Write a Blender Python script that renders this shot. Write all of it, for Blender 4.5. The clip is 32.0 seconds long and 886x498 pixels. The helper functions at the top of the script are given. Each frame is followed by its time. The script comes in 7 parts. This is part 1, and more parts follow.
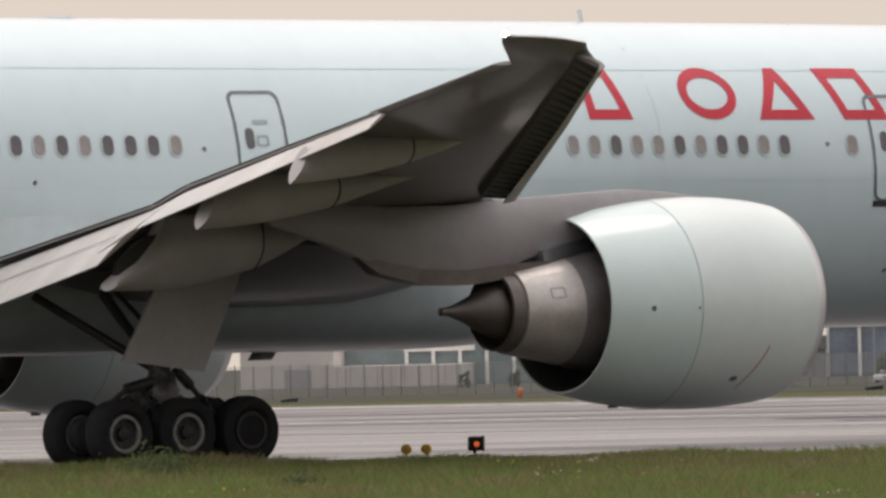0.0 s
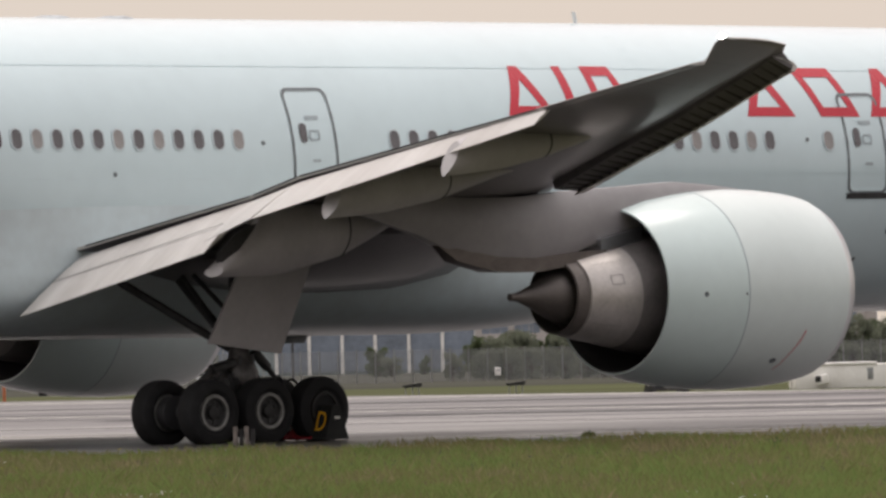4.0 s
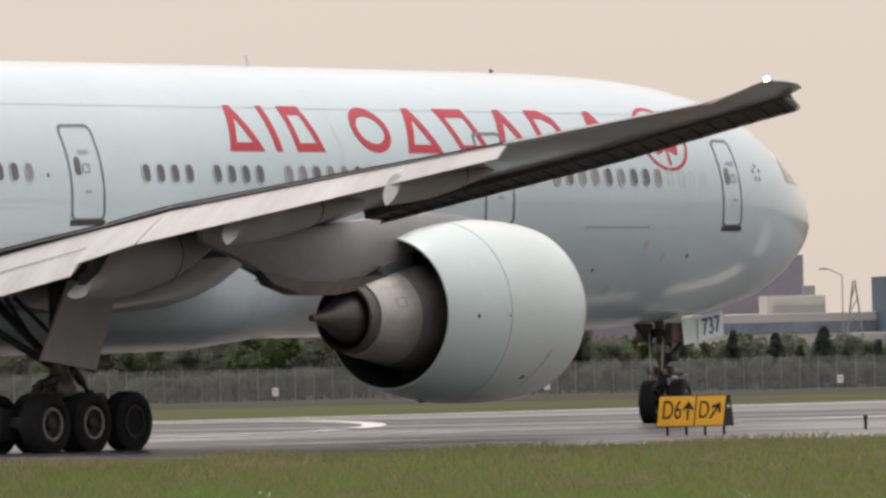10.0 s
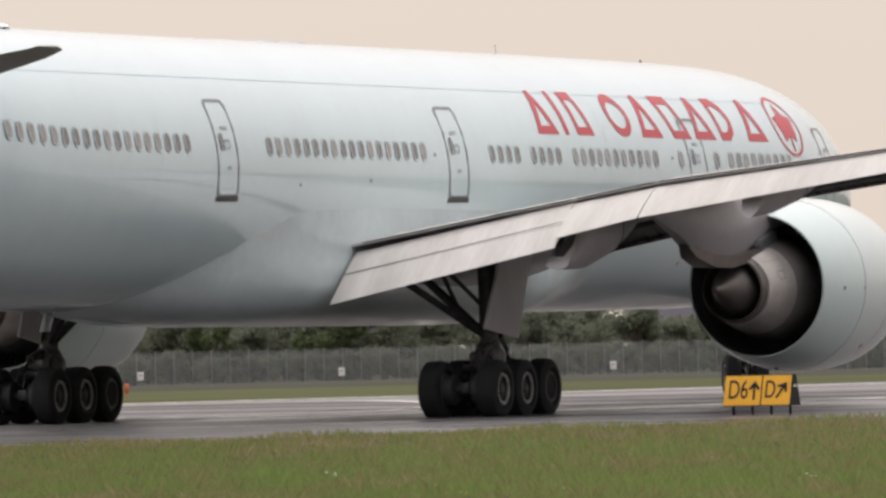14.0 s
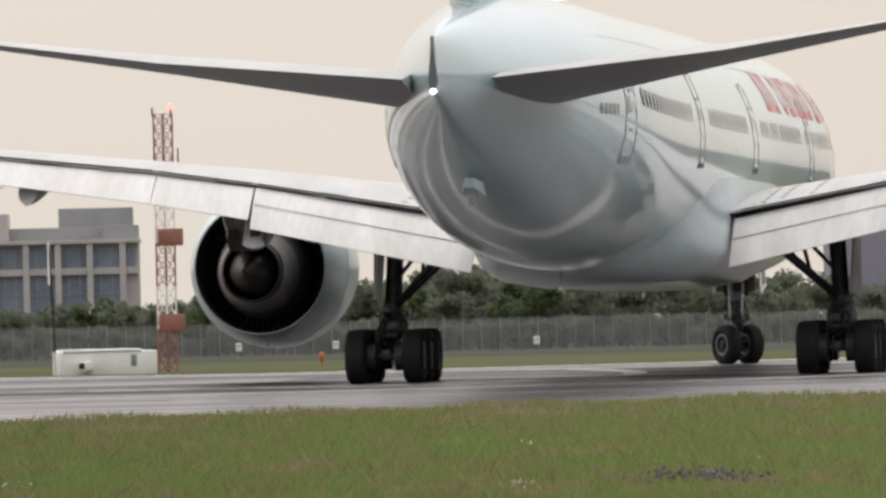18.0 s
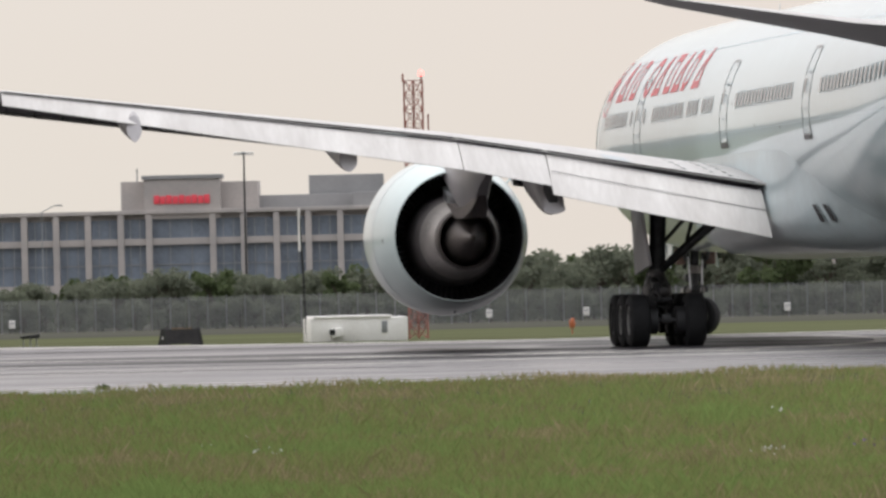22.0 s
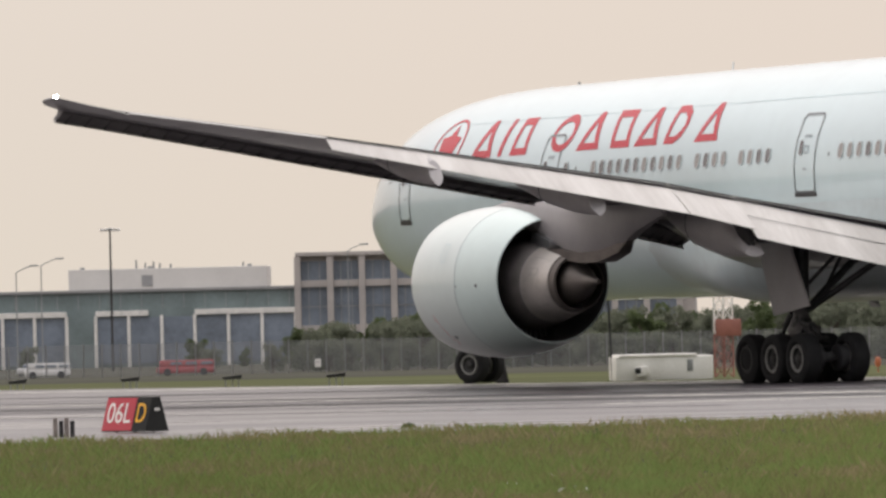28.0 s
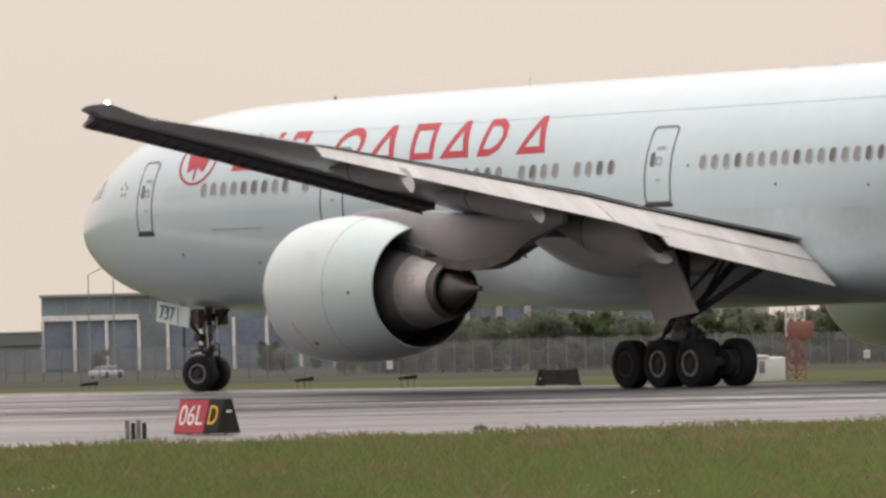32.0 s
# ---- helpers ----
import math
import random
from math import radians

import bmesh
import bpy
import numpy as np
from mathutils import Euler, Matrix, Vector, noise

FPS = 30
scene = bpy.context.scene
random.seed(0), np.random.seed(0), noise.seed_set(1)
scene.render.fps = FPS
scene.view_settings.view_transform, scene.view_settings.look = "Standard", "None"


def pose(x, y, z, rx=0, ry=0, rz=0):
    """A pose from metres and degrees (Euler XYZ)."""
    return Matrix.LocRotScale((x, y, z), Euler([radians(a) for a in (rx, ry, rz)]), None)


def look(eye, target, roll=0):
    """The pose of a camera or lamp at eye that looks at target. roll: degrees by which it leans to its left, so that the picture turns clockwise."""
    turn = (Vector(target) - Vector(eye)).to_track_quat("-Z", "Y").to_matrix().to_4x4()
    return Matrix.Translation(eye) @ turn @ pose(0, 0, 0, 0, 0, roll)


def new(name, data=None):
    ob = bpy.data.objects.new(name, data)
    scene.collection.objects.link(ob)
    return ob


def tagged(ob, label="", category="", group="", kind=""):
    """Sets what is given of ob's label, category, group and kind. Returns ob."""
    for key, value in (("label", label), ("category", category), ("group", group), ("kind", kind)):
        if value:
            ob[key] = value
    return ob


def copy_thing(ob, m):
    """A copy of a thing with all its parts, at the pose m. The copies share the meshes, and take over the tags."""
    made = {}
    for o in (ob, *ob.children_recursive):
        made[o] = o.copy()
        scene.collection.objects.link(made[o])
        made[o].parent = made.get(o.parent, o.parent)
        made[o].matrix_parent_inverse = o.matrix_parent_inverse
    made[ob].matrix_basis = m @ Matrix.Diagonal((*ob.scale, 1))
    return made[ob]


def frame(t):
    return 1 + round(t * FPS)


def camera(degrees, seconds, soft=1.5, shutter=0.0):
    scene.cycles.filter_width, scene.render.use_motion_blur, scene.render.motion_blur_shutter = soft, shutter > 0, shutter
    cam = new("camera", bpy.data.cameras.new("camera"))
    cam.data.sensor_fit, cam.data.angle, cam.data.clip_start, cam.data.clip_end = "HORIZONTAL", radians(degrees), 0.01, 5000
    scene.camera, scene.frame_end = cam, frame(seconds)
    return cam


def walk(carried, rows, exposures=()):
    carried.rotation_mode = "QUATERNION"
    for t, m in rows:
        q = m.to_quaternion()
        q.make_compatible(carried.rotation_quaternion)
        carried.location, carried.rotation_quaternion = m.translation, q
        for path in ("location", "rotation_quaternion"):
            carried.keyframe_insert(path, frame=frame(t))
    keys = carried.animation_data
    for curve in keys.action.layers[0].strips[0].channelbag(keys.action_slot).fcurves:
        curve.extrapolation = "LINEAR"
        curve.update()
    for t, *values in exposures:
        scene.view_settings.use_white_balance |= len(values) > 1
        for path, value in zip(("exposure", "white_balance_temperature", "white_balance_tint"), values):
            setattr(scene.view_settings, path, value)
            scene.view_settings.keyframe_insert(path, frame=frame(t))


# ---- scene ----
# ---- camera ----
EYE = (0.0, 0.0, 2.96)


def aim(pan, tilt):
    p, q = radians(pan), radians(tilt)
    d = Vector((math.sin(p) * math.cos(q), math.cos(p) * math.cos(q), math.sin(q)))
    return look(EYE, Vector(EYE) + 100 * d, -1.336)


cam = camera(4.637, 32.0, soft=2.8)
walk(cam, [
    (0.0, aim(-6.397, 0.291)),
    (0.5, aim(-5.855, 0.310)),
    (1.0, aim(-5.394, 0.338)),
    (1.5, aim(-4.969, 0.323)),
    (2.0, aim(-4.572, 0.288)),
    (2.5, aim(-4.149, 0.259)),
    (4.5, aim(-2.355, 0.223)),
    (5.0, aim(-1.784, 0.244)),
    (5.5, aim(-1.159, 0.279)),
    (6.0, aim(-0.499, 0.301)),
    (6.5, aim(0.245, 0.320)),
    (7.0, aim(0.772, 0.339)),
    (7.5, aim(1.200, 0.366)),
    (8.0, aim(1.622, 0.379)),
    (8.5, aim(1.978, 0.361)),
    (9.0, aim(2.255, 0.300)),
    (9.5, aim(2.327, 0.287)),
    (10.0, aim(2.370, 0.302)),
    (10.5, aim(2.394, 0.326)),
    (11.0, aim(2.474, 0.315)),
    (11.5, aim(2.453, 0.284)),
    (12.0, aim(2.482, 0.231)),
    (12.5, aim(2.390, 0.199)),
    (13.0, aim(2.372, 0.175)),
    (13.5, aim(2.298, 0.186)),
    (14.0, aim(2.021, 0.203)),
    (14.5, aim(1.877, 0.164)),
    (16.5, aim(1.684, 0.131)),
    (17.0, aim(1.650, 0.120)),
    (17.5, aim(1.241, 0.123)),
    (18.0, aim(0.995, 0.062)),
    (18.5, aim(0.822, -0.013)),
    (19.0, aim(0.624, -0.108)),
    (19.5, aim(0.369, -0.153)),
    (20.0, aim(0.189, -0.149)),
    (20.5, aim(0.062, -0.101)),
    (21.0, aim(-0.034, -0.084)),
    (21.5, aim(-0.135, -0.089)),
    (22.0, aim(-0.320, -0.084)),
    (22.5, aim(-0.497, -0.052)),
    (23.0, aim(-0.645, -0.006)),
    (23.5, aim(-0.767, 0.048)),
    (24.0, aim(-0.860, 0.085)),
    (24.5, aim(-0.943, 0.120)),
    (25.0, aim(-1.038, 0.201)),
    (25.5, aim(-1.239, 0.268)),
    (27.5, aim(-1.749, 0.209)),
    (28.0, aim(-1.915, 0.155)),
    (28.5, aim(-2.100, 0.130)),
    (29.0, aim(-2.224, 0.165)),
    (29.5, aim(-2.392, 0.213)),
    (30.0, aim(-2.502, 0.217)),
    (30.5, aim(-2.447, 0.170)),
    (31.0, aim(-2.377, 0.130)),
    (31.5, aim(-2.326, 0.155)),
    (32.0, aim(-2.291, 0.175))
], exposures=[(0, 0.13, 6700, 16), (6, 0.13, 6690, 16), (11, 0.18, 6620, 15), (14, 0.24, 6620, 15), (17.5, 0.26, 6480, 12), (19, 0.32, 6200, 11), (20, 0.34, 5980, 8), (21.2, 0.3, 6000, 9), (22.5, 0.32, 6380, 14), (24, 0.3, 6400, 12), (29, 0.21, 6650, 15), (32, 0.21, 6700, 15)])

# ---- light: overcast, low and wide sun glow ----
SUN_EL, SUN_AZ = 68.0, 20.0
world = bpy.data.worlds.new("overcast_sky")
scene.world = world
world.use_nodes = True
wn, wl = world.node_tree.nodes, world.node_tree.links
wn.clear()
w_out = wn.new("ShaderNodeOutputWorld")
w_bg = wn.new("ShaderNodeBackground")
w_sky = wn.new("ShaderNodeTexSky")
w_sky.sky_type, w_sky.sun_disc = "NISHITA", False
w_sky.sun_elevation, w_sky.sun_rotation = radians(SUN_EL), radians(SUN_AZ)
w_sky.dust_density = 4.0
w_co = wn.new("ShaderNodeTexCoord")
w_sep = wn.new("ShaderNodeSeparateXYZ")
w_ramp = wn.new("ShaderNodeValToRGB")
w_ramp.color_ramp.elements[0].position, w_ramp.color_ramp.elements[0].color = 0.0, (7.3, 6.5, 5.65, 1)
w_ramp.color_ramp.elements[1].position, w_ramp.color_ramp.elements[1].color = 1.0, (19.0, 18.6, 18.2, 1)
e = w_ramp.color_ramp.elements.new(0.12)
e.color = (8.0, 7.3, 6.6, 1)
e = w_ramp.color_ramp.elements.new(0.4)
e.color = (12.0, 11.4, 10.8, 1)
w_cloud = wn.new("ShaderNodeTexNoise")
w_cloud.inputs["Scale"].default_value, w_cloud.inputs["Detail"].default_value = 3.0, 4.0
w_mul = wn.new("ShaderNodeMix")
w_mul.data_type, w_mul.blend_type = "RGBA", "MULTIPLY"
w_mul.inputs[0].default_value = 0.10
w_mix = wn.new("ShaderNodeMix")
w_mix.data_type = "RGBA"
w_mix.inputs[0].default_value = 0.92
wl.new(w_co.outputs["Generated"], w_sep.inputs[0])
wl.new(w_sep.outputs["Z"], w_ramp.inputs[0])
wl.new(w_co.outputs["Generated"], w_cloud.inputs["Vector"])
# sky dimmed and cooled behind the camera, added to shade sides facing it
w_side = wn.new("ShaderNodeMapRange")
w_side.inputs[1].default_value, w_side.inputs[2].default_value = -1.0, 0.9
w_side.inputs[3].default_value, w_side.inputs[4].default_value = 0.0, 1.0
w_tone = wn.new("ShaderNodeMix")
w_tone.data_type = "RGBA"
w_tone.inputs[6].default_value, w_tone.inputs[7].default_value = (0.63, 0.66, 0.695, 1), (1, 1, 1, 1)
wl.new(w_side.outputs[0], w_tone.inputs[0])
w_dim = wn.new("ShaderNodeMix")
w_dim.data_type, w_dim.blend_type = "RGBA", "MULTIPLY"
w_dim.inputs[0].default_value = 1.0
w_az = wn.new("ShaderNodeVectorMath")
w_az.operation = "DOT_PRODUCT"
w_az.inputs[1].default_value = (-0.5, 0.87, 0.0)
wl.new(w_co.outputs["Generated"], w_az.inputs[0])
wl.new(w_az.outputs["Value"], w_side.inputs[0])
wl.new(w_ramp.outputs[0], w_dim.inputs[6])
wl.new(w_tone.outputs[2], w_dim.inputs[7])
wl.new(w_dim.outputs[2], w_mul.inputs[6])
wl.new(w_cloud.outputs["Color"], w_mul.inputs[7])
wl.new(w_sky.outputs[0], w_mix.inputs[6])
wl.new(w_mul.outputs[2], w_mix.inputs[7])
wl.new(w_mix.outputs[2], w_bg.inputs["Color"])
w_bg.inputs["Strength"].default_value = 0.1
wl.new(w_bg.outputs[0], w_out.inputs[0])
sun = new("sun", bpy.data.lights.new("sun", "SUN"))
sun.data.energy, sun.data.angle, sun.data.color = 0.6, radians(25), (1.0, 0.96, 0.9)
sun.matrix_world = look((0, 0, 60), Vector((0, 0, 60)) - Vector((math.sin(radians(SUN_AZ)) * math.cos(radians(SUN_EL)), math.cos(radians(SUN_AZ)) * math.cos(radians(SUN_EL)), math.sin(radians(SUN_EL)))))
scene.view_settings.exposure = 0.0


# ---- materials ----
def mat(name, col, rough=0.6, metal=0.0, var=0.15, scale=2.0, bump=0.0, bump_scale=40.0, coat=0.0, tint=None, spec=0.5, stretch=None):
    """Principled surface: colour varied at two scales, roughness varied, fine bump."""
    m = bpy.data.materials.new(name)
    m.use_nodes = True
    n, l = m.node_tree.nodes, m.node_tree.links
    b = n["Principled BSDF"]
    b.inputs["Metallic"].default_value = metal
    b.inputs["Coat Weight"].default_value, b.inputs["Coat Roughness"].default_value = coat, 0.085
    b.inputs["Specular IOR Level"].default_value = spec
    co = n.new("ShaderNodeTexCoord")
    n1, n2 = n.new("ShaderNodeTexNoise"), n.new("ShaderNodeTexNoise")
    n1.inputs["Scale"].default_value, n1.inputs["Detail"].default_value = scale, 4
    n2.inputs["Scale"].default_value, n2.inputs["Detail"].default_value = scale * 9, 3
    src = co.outputs["Object"]
    if stretch:
        mp = n.new("ShaderNodeMapping")
        mp.inputs["Scale"].default_value = stretch
        l.new(src, mp.inputs[0])
        src = mp.outputs[0]
    for q in (n1, n2):
        l.new(src, q.inputs["Vector"])
    add = n.new("ShaderNodeMath")
    add.operation = "MULTIPLY_ADD"
    add.inputs[1].default_value = 0.4
    l.new(n2.outputs[0], add.inputs[0])
    l.new(n1.outputs[0], add.inputs[2])
    rng = n.new("ShaderNodeMapRange")
    rng.inputs[1].default_value, rng.inputs[2].default_value = 0.45, 0.95
    l.new(add.outputs[0], rng.inputs[0])
    mx = n.new("ShaderNodeMix")
    mx.data_type = "RGBA"
    lo = tint or tuple(c * (1 - var) for c in col)
    mx.inputs[6].default_value = (*lo, 1)
    mx.inputs[7].default_value = (*(min(1, c * (1 + var)) for c in col), 1)
    l.new(rng.outputs[0], mx.inputs[0])
    l.new(mx.outputs[2], b.inputs["Base Color"])
    r2 = n.new("ShaderNodeMapRange")
    r2.inputs[3].default_value, r2.inputs[4].default_value = max(0.02, rough * 0.85), min(1, rough * 1.15)
    l.new(n1.outputs[0], r2.inputs[0])
    l.new(r2.outputs[0], b.inputs["Roughness"])
    if bump:
        n3 = n.new("ShaderNodeTexNoise")
        n3.inputs["Scale"].default_value, n3.inputs["Detail"].default_value = bump_scale, 3
        l.new(co.outputs["Object"], n3.inputs["Vector"])
        bp = n.new("ShaderNodeBump")
        bp.inputs["Strength"].default_value, bp.inputs["Distance"].default_value = bump, 0.02
        l.new(n3.outputs[0], bp.inputs["Height"])
        l.new(bp.outputs[0], b.inputs["Normal"])
        if coat:
            l.new(bp.outputs[0], b.inputs["Coat Normal"])
    return m


def glow(name, col, strength):
    m = bpy.data.materials.new(name)
    m.use_nodes = True
    b = m.node_tree.nodes["Principled BSDF"]
    b.inputs["Base Color"].default_value = (*col, 1)
    b.inputs["Emission Color"].default_value = (*col, 1)
    b.inputs["Emission Strength"].default_value = strength
    return m


M_BODY = mat("pale_blue_paint", (0.55, 0.67, 0.695), 0.34, var=0.05, scale=0.25, bump=0.16, bump_scale=0.6, coat=0.85)
# hull paint greyed for the shade below the wing, with less gloss
M_FAIRING = mat("shaded_fairing_paint", (0.50, 0.59, 0.61), 0.40, var=0.08, scale=0.4, tint=(0.43, 0.49, 0.50), bump=0.12, bump_scale=0.7, coat=0.35)
M_WHITE = mat("white_paint", (0.74, 0.75, 0.74), 0.35, var=0.06, scale=0.5)
M_NAC = mat("nacelle_paint", (0.575, 0.68, 0.665), 0.32, var=0.05, scale=0.4, bump=0.12, bump_scale=1.2, coat=0.5)
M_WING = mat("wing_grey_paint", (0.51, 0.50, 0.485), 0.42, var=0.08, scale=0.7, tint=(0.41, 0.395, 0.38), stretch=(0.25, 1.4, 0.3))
# tail grey with the shade of its lower side put into the colour
M_TAILSHADE = mat("tail_underside_shade", (0.27, 0.26, 0.265), 0.4, var=0.15, scale=0.6)
# nacelle paint made paler and warmer to carry the sky's reflection
M_COWL = mat("cowl_paint_sky_tint", (0.61, 0.685, 0.67), 0.32, var=0.05, scale=0.4, bump=0.12, bump_scale=1.2, coat=0.5)
# wing grey darkened for the shade under the wing
M_WINGSHADE = mat("wing_underside_shade", (0.115, 0.102, 0.112), 0.36, var=0.2, scale=0.6, bump=0.1, bump_scale=1.5, coat=0.35)
M_PYLON = mat("pylon_grey_paint", (0.32, 0.305, 0.31), 0.42, var=0.12, scale=0.7)
M_FLAP = mat("flap_paint", (0.61, 0.59, 0.565), 0.42, var=0.06, scale=0.7, tint=(0.46, 0.435, 0.41), stretch=(0.35, 1.6, 0.35))
M_SLATGAP = mat("slat_gap_shade", (0.10, 0.092, 0.094), 0.6, var=0.4, scale=2)
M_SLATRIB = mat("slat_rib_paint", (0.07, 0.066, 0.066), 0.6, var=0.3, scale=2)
M_FAIR = mat("fairing_paint", (0.46, 0.44, 0.44), 0.45, var=0.12, scale=0.9)
# near-black that stands for the shade inside openings
M_DARK = mat("cavity_shade", (0.035, 0.034, 0.035), 0.7, var=0.5, scale=3)
M_SEAL = mat("black_rubber_seal", (0.03, 0.03, 0.032), 0.6, var=0.3)
M_LINE = mat("door_outline_paint", (0.10, 0.12, 0.13), 0.5, var=0.2, coat=0.85)
M_RED = mat("red_paint", (0.52, 0.010, 0.030), 0.45, var=0.08, scale=1.0, spec=0.35, coat=0.3)
M_METAL = mat("bare_lip_metal", (0.62, 0.64, 0.66), 0.3, 0.9, var=0.06)
M_CORE = mat("core_cowl_metal", (0.49, 0.46, 0.435), 0.42, 0.6, var=0.2, scale=1.2, tint=(0.36, 0.335, 0.315), bump=0.06, bump_scale=3)
M_CORELINE = mat("cowl_seam", (0.24, 0.22, 0.21), 0.5, 0.4, var=0.2)
M_DUCTW = mat("duct_wall_shade", (0.20, 0.185, 0.18), 0.5, 0.3, var=0.25, scale=2)
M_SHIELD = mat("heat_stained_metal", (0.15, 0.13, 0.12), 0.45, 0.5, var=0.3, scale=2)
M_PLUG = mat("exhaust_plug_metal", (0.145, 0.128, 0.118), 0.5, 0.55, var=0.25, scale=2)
M_LINER = mat("dark_duct_liner", (0.075, 0.07, 0.072), 0.6, 0.1, var=0.35, scale=2)
M_TYRE = mat("tyre_rubber", (0.017, 0.017, 0.018), 0.8, var=0.35, scale=4, bump=0.1, spec=0.3)
M_RIM = mat("wheel_rim_paint", (0.032, 0.032, 0.032), 0.5, 0.3, var=0.2, scale=5)
M_RING = mat("rim_ring_paint", (0.235, 0.235, 0.225), 0.5, 0.2, var=0.35, scale=6)
M_GEAR = mat("gear_steel", (0.045, 0.045, 0.046), 0.5, 0.4, var=0.4, scale=5)
M_PANE = mat("cabin_window_pane", (0.085, 0.08, 0.085), 0.12, var=0.2, scale=6, coat=0.6)
M_SHADE = mat("cabin_window_shade", (0.25, 0.235, 0.225), 0.25, var=0.15, scale=6, coat=0.5)
M_WRING = mat("window_surround", (0.50, 0.58, 0.60), 0.35, var=0.1)
M_GREYLINE = mat("panel_gap", (0.34, 0.40, 0.42), 0.5, var=0.1)
M_JOINT = mat("skin_joint", (0.51, 0.62, 0.645), 0.4, var=0.1)
M_BELLY = mat("belly_grey_paint", (0.40, 0.44, 0.46), 0.4, var=0.12, scale=0.5)
M_NAVY = mat("navy_sign_paint", (0.03, 0.08, 0.13), 0.5)


# ---- mesh helpers ----
def part(name, bm, material, parent=None, label="", smooth=True):
    me = bpy.data.meshes.new(name)
    bmesh.ops.recalc_face_normals(bm, faces=bm.faces)
    bm.to_mesh(me)
    bm.free()
    if smooth:
        me.polygons.foreach_set("use_smooth", [True] * len(me.polygons))
        me.set_sharp_from_angle(angle=radians(38))
    for m in material if isinstance(material, (list, tuple)) else (material,):
        me.materials.append(m)
    ob = new(name, me)
    ob.parent = parent
    if label:
        ob["label"] = label
    return ob


def thing(name, label, category, group="", kind=""):
    return tagged(new(name), label, category, group, kind)


def loft(rings, closed=True, cap=True, bm=None):
    """Skin over rings of equal length."""
    bm = bm or bmesh.new()
    vs = [[bm.verts.new(p) for p in r] for r in rings]
    n = len(rings[0])
    for a, b in zip(vs, vs[1:]):
        for i in range(n if closed else n - 1):
            j = (i + 1) % n
            try:
                bm.faces.new((a[i], a[j], b[j], b[i]))
            except ValueError:
                pass
    if cap and closed:
        bm.faces.new(vs[0])
        bm.faces.new(vs[-1])
    return bm


def box(sx, sy, sz, at=(0, 0, 0), bevel=0.0, turn=None, bm=None):
    """A bevelled block with its base centre at `at`."""
    new_bm = bmesh.new()
    bmesh.ops.create_cube(new_bm, size=1)
    bmesh.ops.scale(new_bm, vec=(sx, sy, sz), verts=new_bm.verts)
    if bevel:
        bmesh.ops.bevel(new_bm, geom=list(new_bm.edges), offset=bevel, segments=2, affect="EDGES", profile=0.5)
    bmesh.ops.translate(new_bm, vec=(0, 0, sz / 2), verts=new_bm.verts)
    if turn:
        bmesh.ops.transform(new_bm, matrix=turn, verts=new_bm.verts)
    bmesh.ops.translate(new_bm, vec=at, verts=new_bm.verts)
    return merge(bm, new_bm)


def merge(a, b):
    if a is None:
        return b
    tmp = bpy.data.meshes.new("tmp")
    b.to_mesh(tmp)
    b.free()
    a.from_mesh(tmp)
    bpy.data.meshes.remove(tmp)
    return a


def tube(p, q, r, r2=None, n=12, bm=None):
    """A straight round bar from p to q."""
    p, q = Vector(p), Vector(q)
    d = (q - p).normalized()
    u = d.orthogonal().normalized()
    w = d.cross(u)
    r2 = r if r2 is None else r2
    rings = [[c + s * (u * math.cos(2 * math.pi * i / n) + w * math.sin(2 * math.pi * i / n)) for i in range(n)] for c, s in ((p, r), (q, r2))]
    return merge(bm, loft(rings))


def lathe(profile, axis, at, n=48, cap=False):
    """Revolves (along, radius) points about an axis 'x', 'y' or 'z'."""
    rings = []
    for a, r in profile:
        ring = []
        for i in range(n):
            t = 2 * math.pi * i / n
            c, s = r * math.cos(t), r * math.sin(t)
            v = {"x": (a, c, s), "y": (c, a, s), "z": (c, s, a)}[axis]
            ring.append(Vector(at) + Vector(v))
        rings.append(ring)
    return loft(rings, cap=cap)


def curve_at(xs, ys, x):
    """Smooth monotone-like interpolation."""
    i = max(0, min(len(xs) - 2, int(np.searchsorted(xs, x)) - 1))
    h = xs[i + 1] - xs[i]
    t = (x - xs[i]) / h

    def slope(k):
        if k == 0:
            return (ys[1] - ys[0]) / (xs[1] - xs[0])
        if k == len(xs) - 1:
            return (ys[-1] - ys[-2]) / (xs[-1] - xs[-2])
        a, b = (ys[k] - ys[k - 1]) / (xs[k] - xs[k - 1]), (ys[k + 1] - ys[k]) / (xs[k + 1] - xs[k])
        return 0 if a * b <= 0 else 2 * a * b / (a + b)
    m0, m1 = slope(i) * h, slope(i + 1) * h
    return (2 * t**3 - 3 * t**2 + 1) * ys[i] + (t**3 - 2 * t**2 + t) * m0 + (-2 * t**3 + 3 * t**2) * ys[i + 1] + (t**3 - t**2) * m1


# ---- airliner: x forward of the main gear, y to its left, z above the ground ----
FX = [-35.95, -35.4, -34, -31, -27.7, -24, -20, -17, -13, 25, 27.5, 29.5, 31, 32, 33, 33.97, 34.9, 35.86, 36.44, 36.83, 36.98]
FT = [7.64, 7.72, 7.95, 8.32, 8.62, 8.80, 8.86, 8.86, 8.82, 8.45, 8.37, 8.22, 8.02, 7.83, 7.54, 7.14, 6.66, 6.08, 5.64, 5.26, 4.87]
FB = [6.50, 6.40, 6.05, 5.25, 4.42, 3.66, 3.02, 2.74, 2.64, 2.30, 2.32, 2.41, 2.52, 2.62, 2.75, 2.93, 3.22, 3.68, 4.05, 4.45, 4.83]
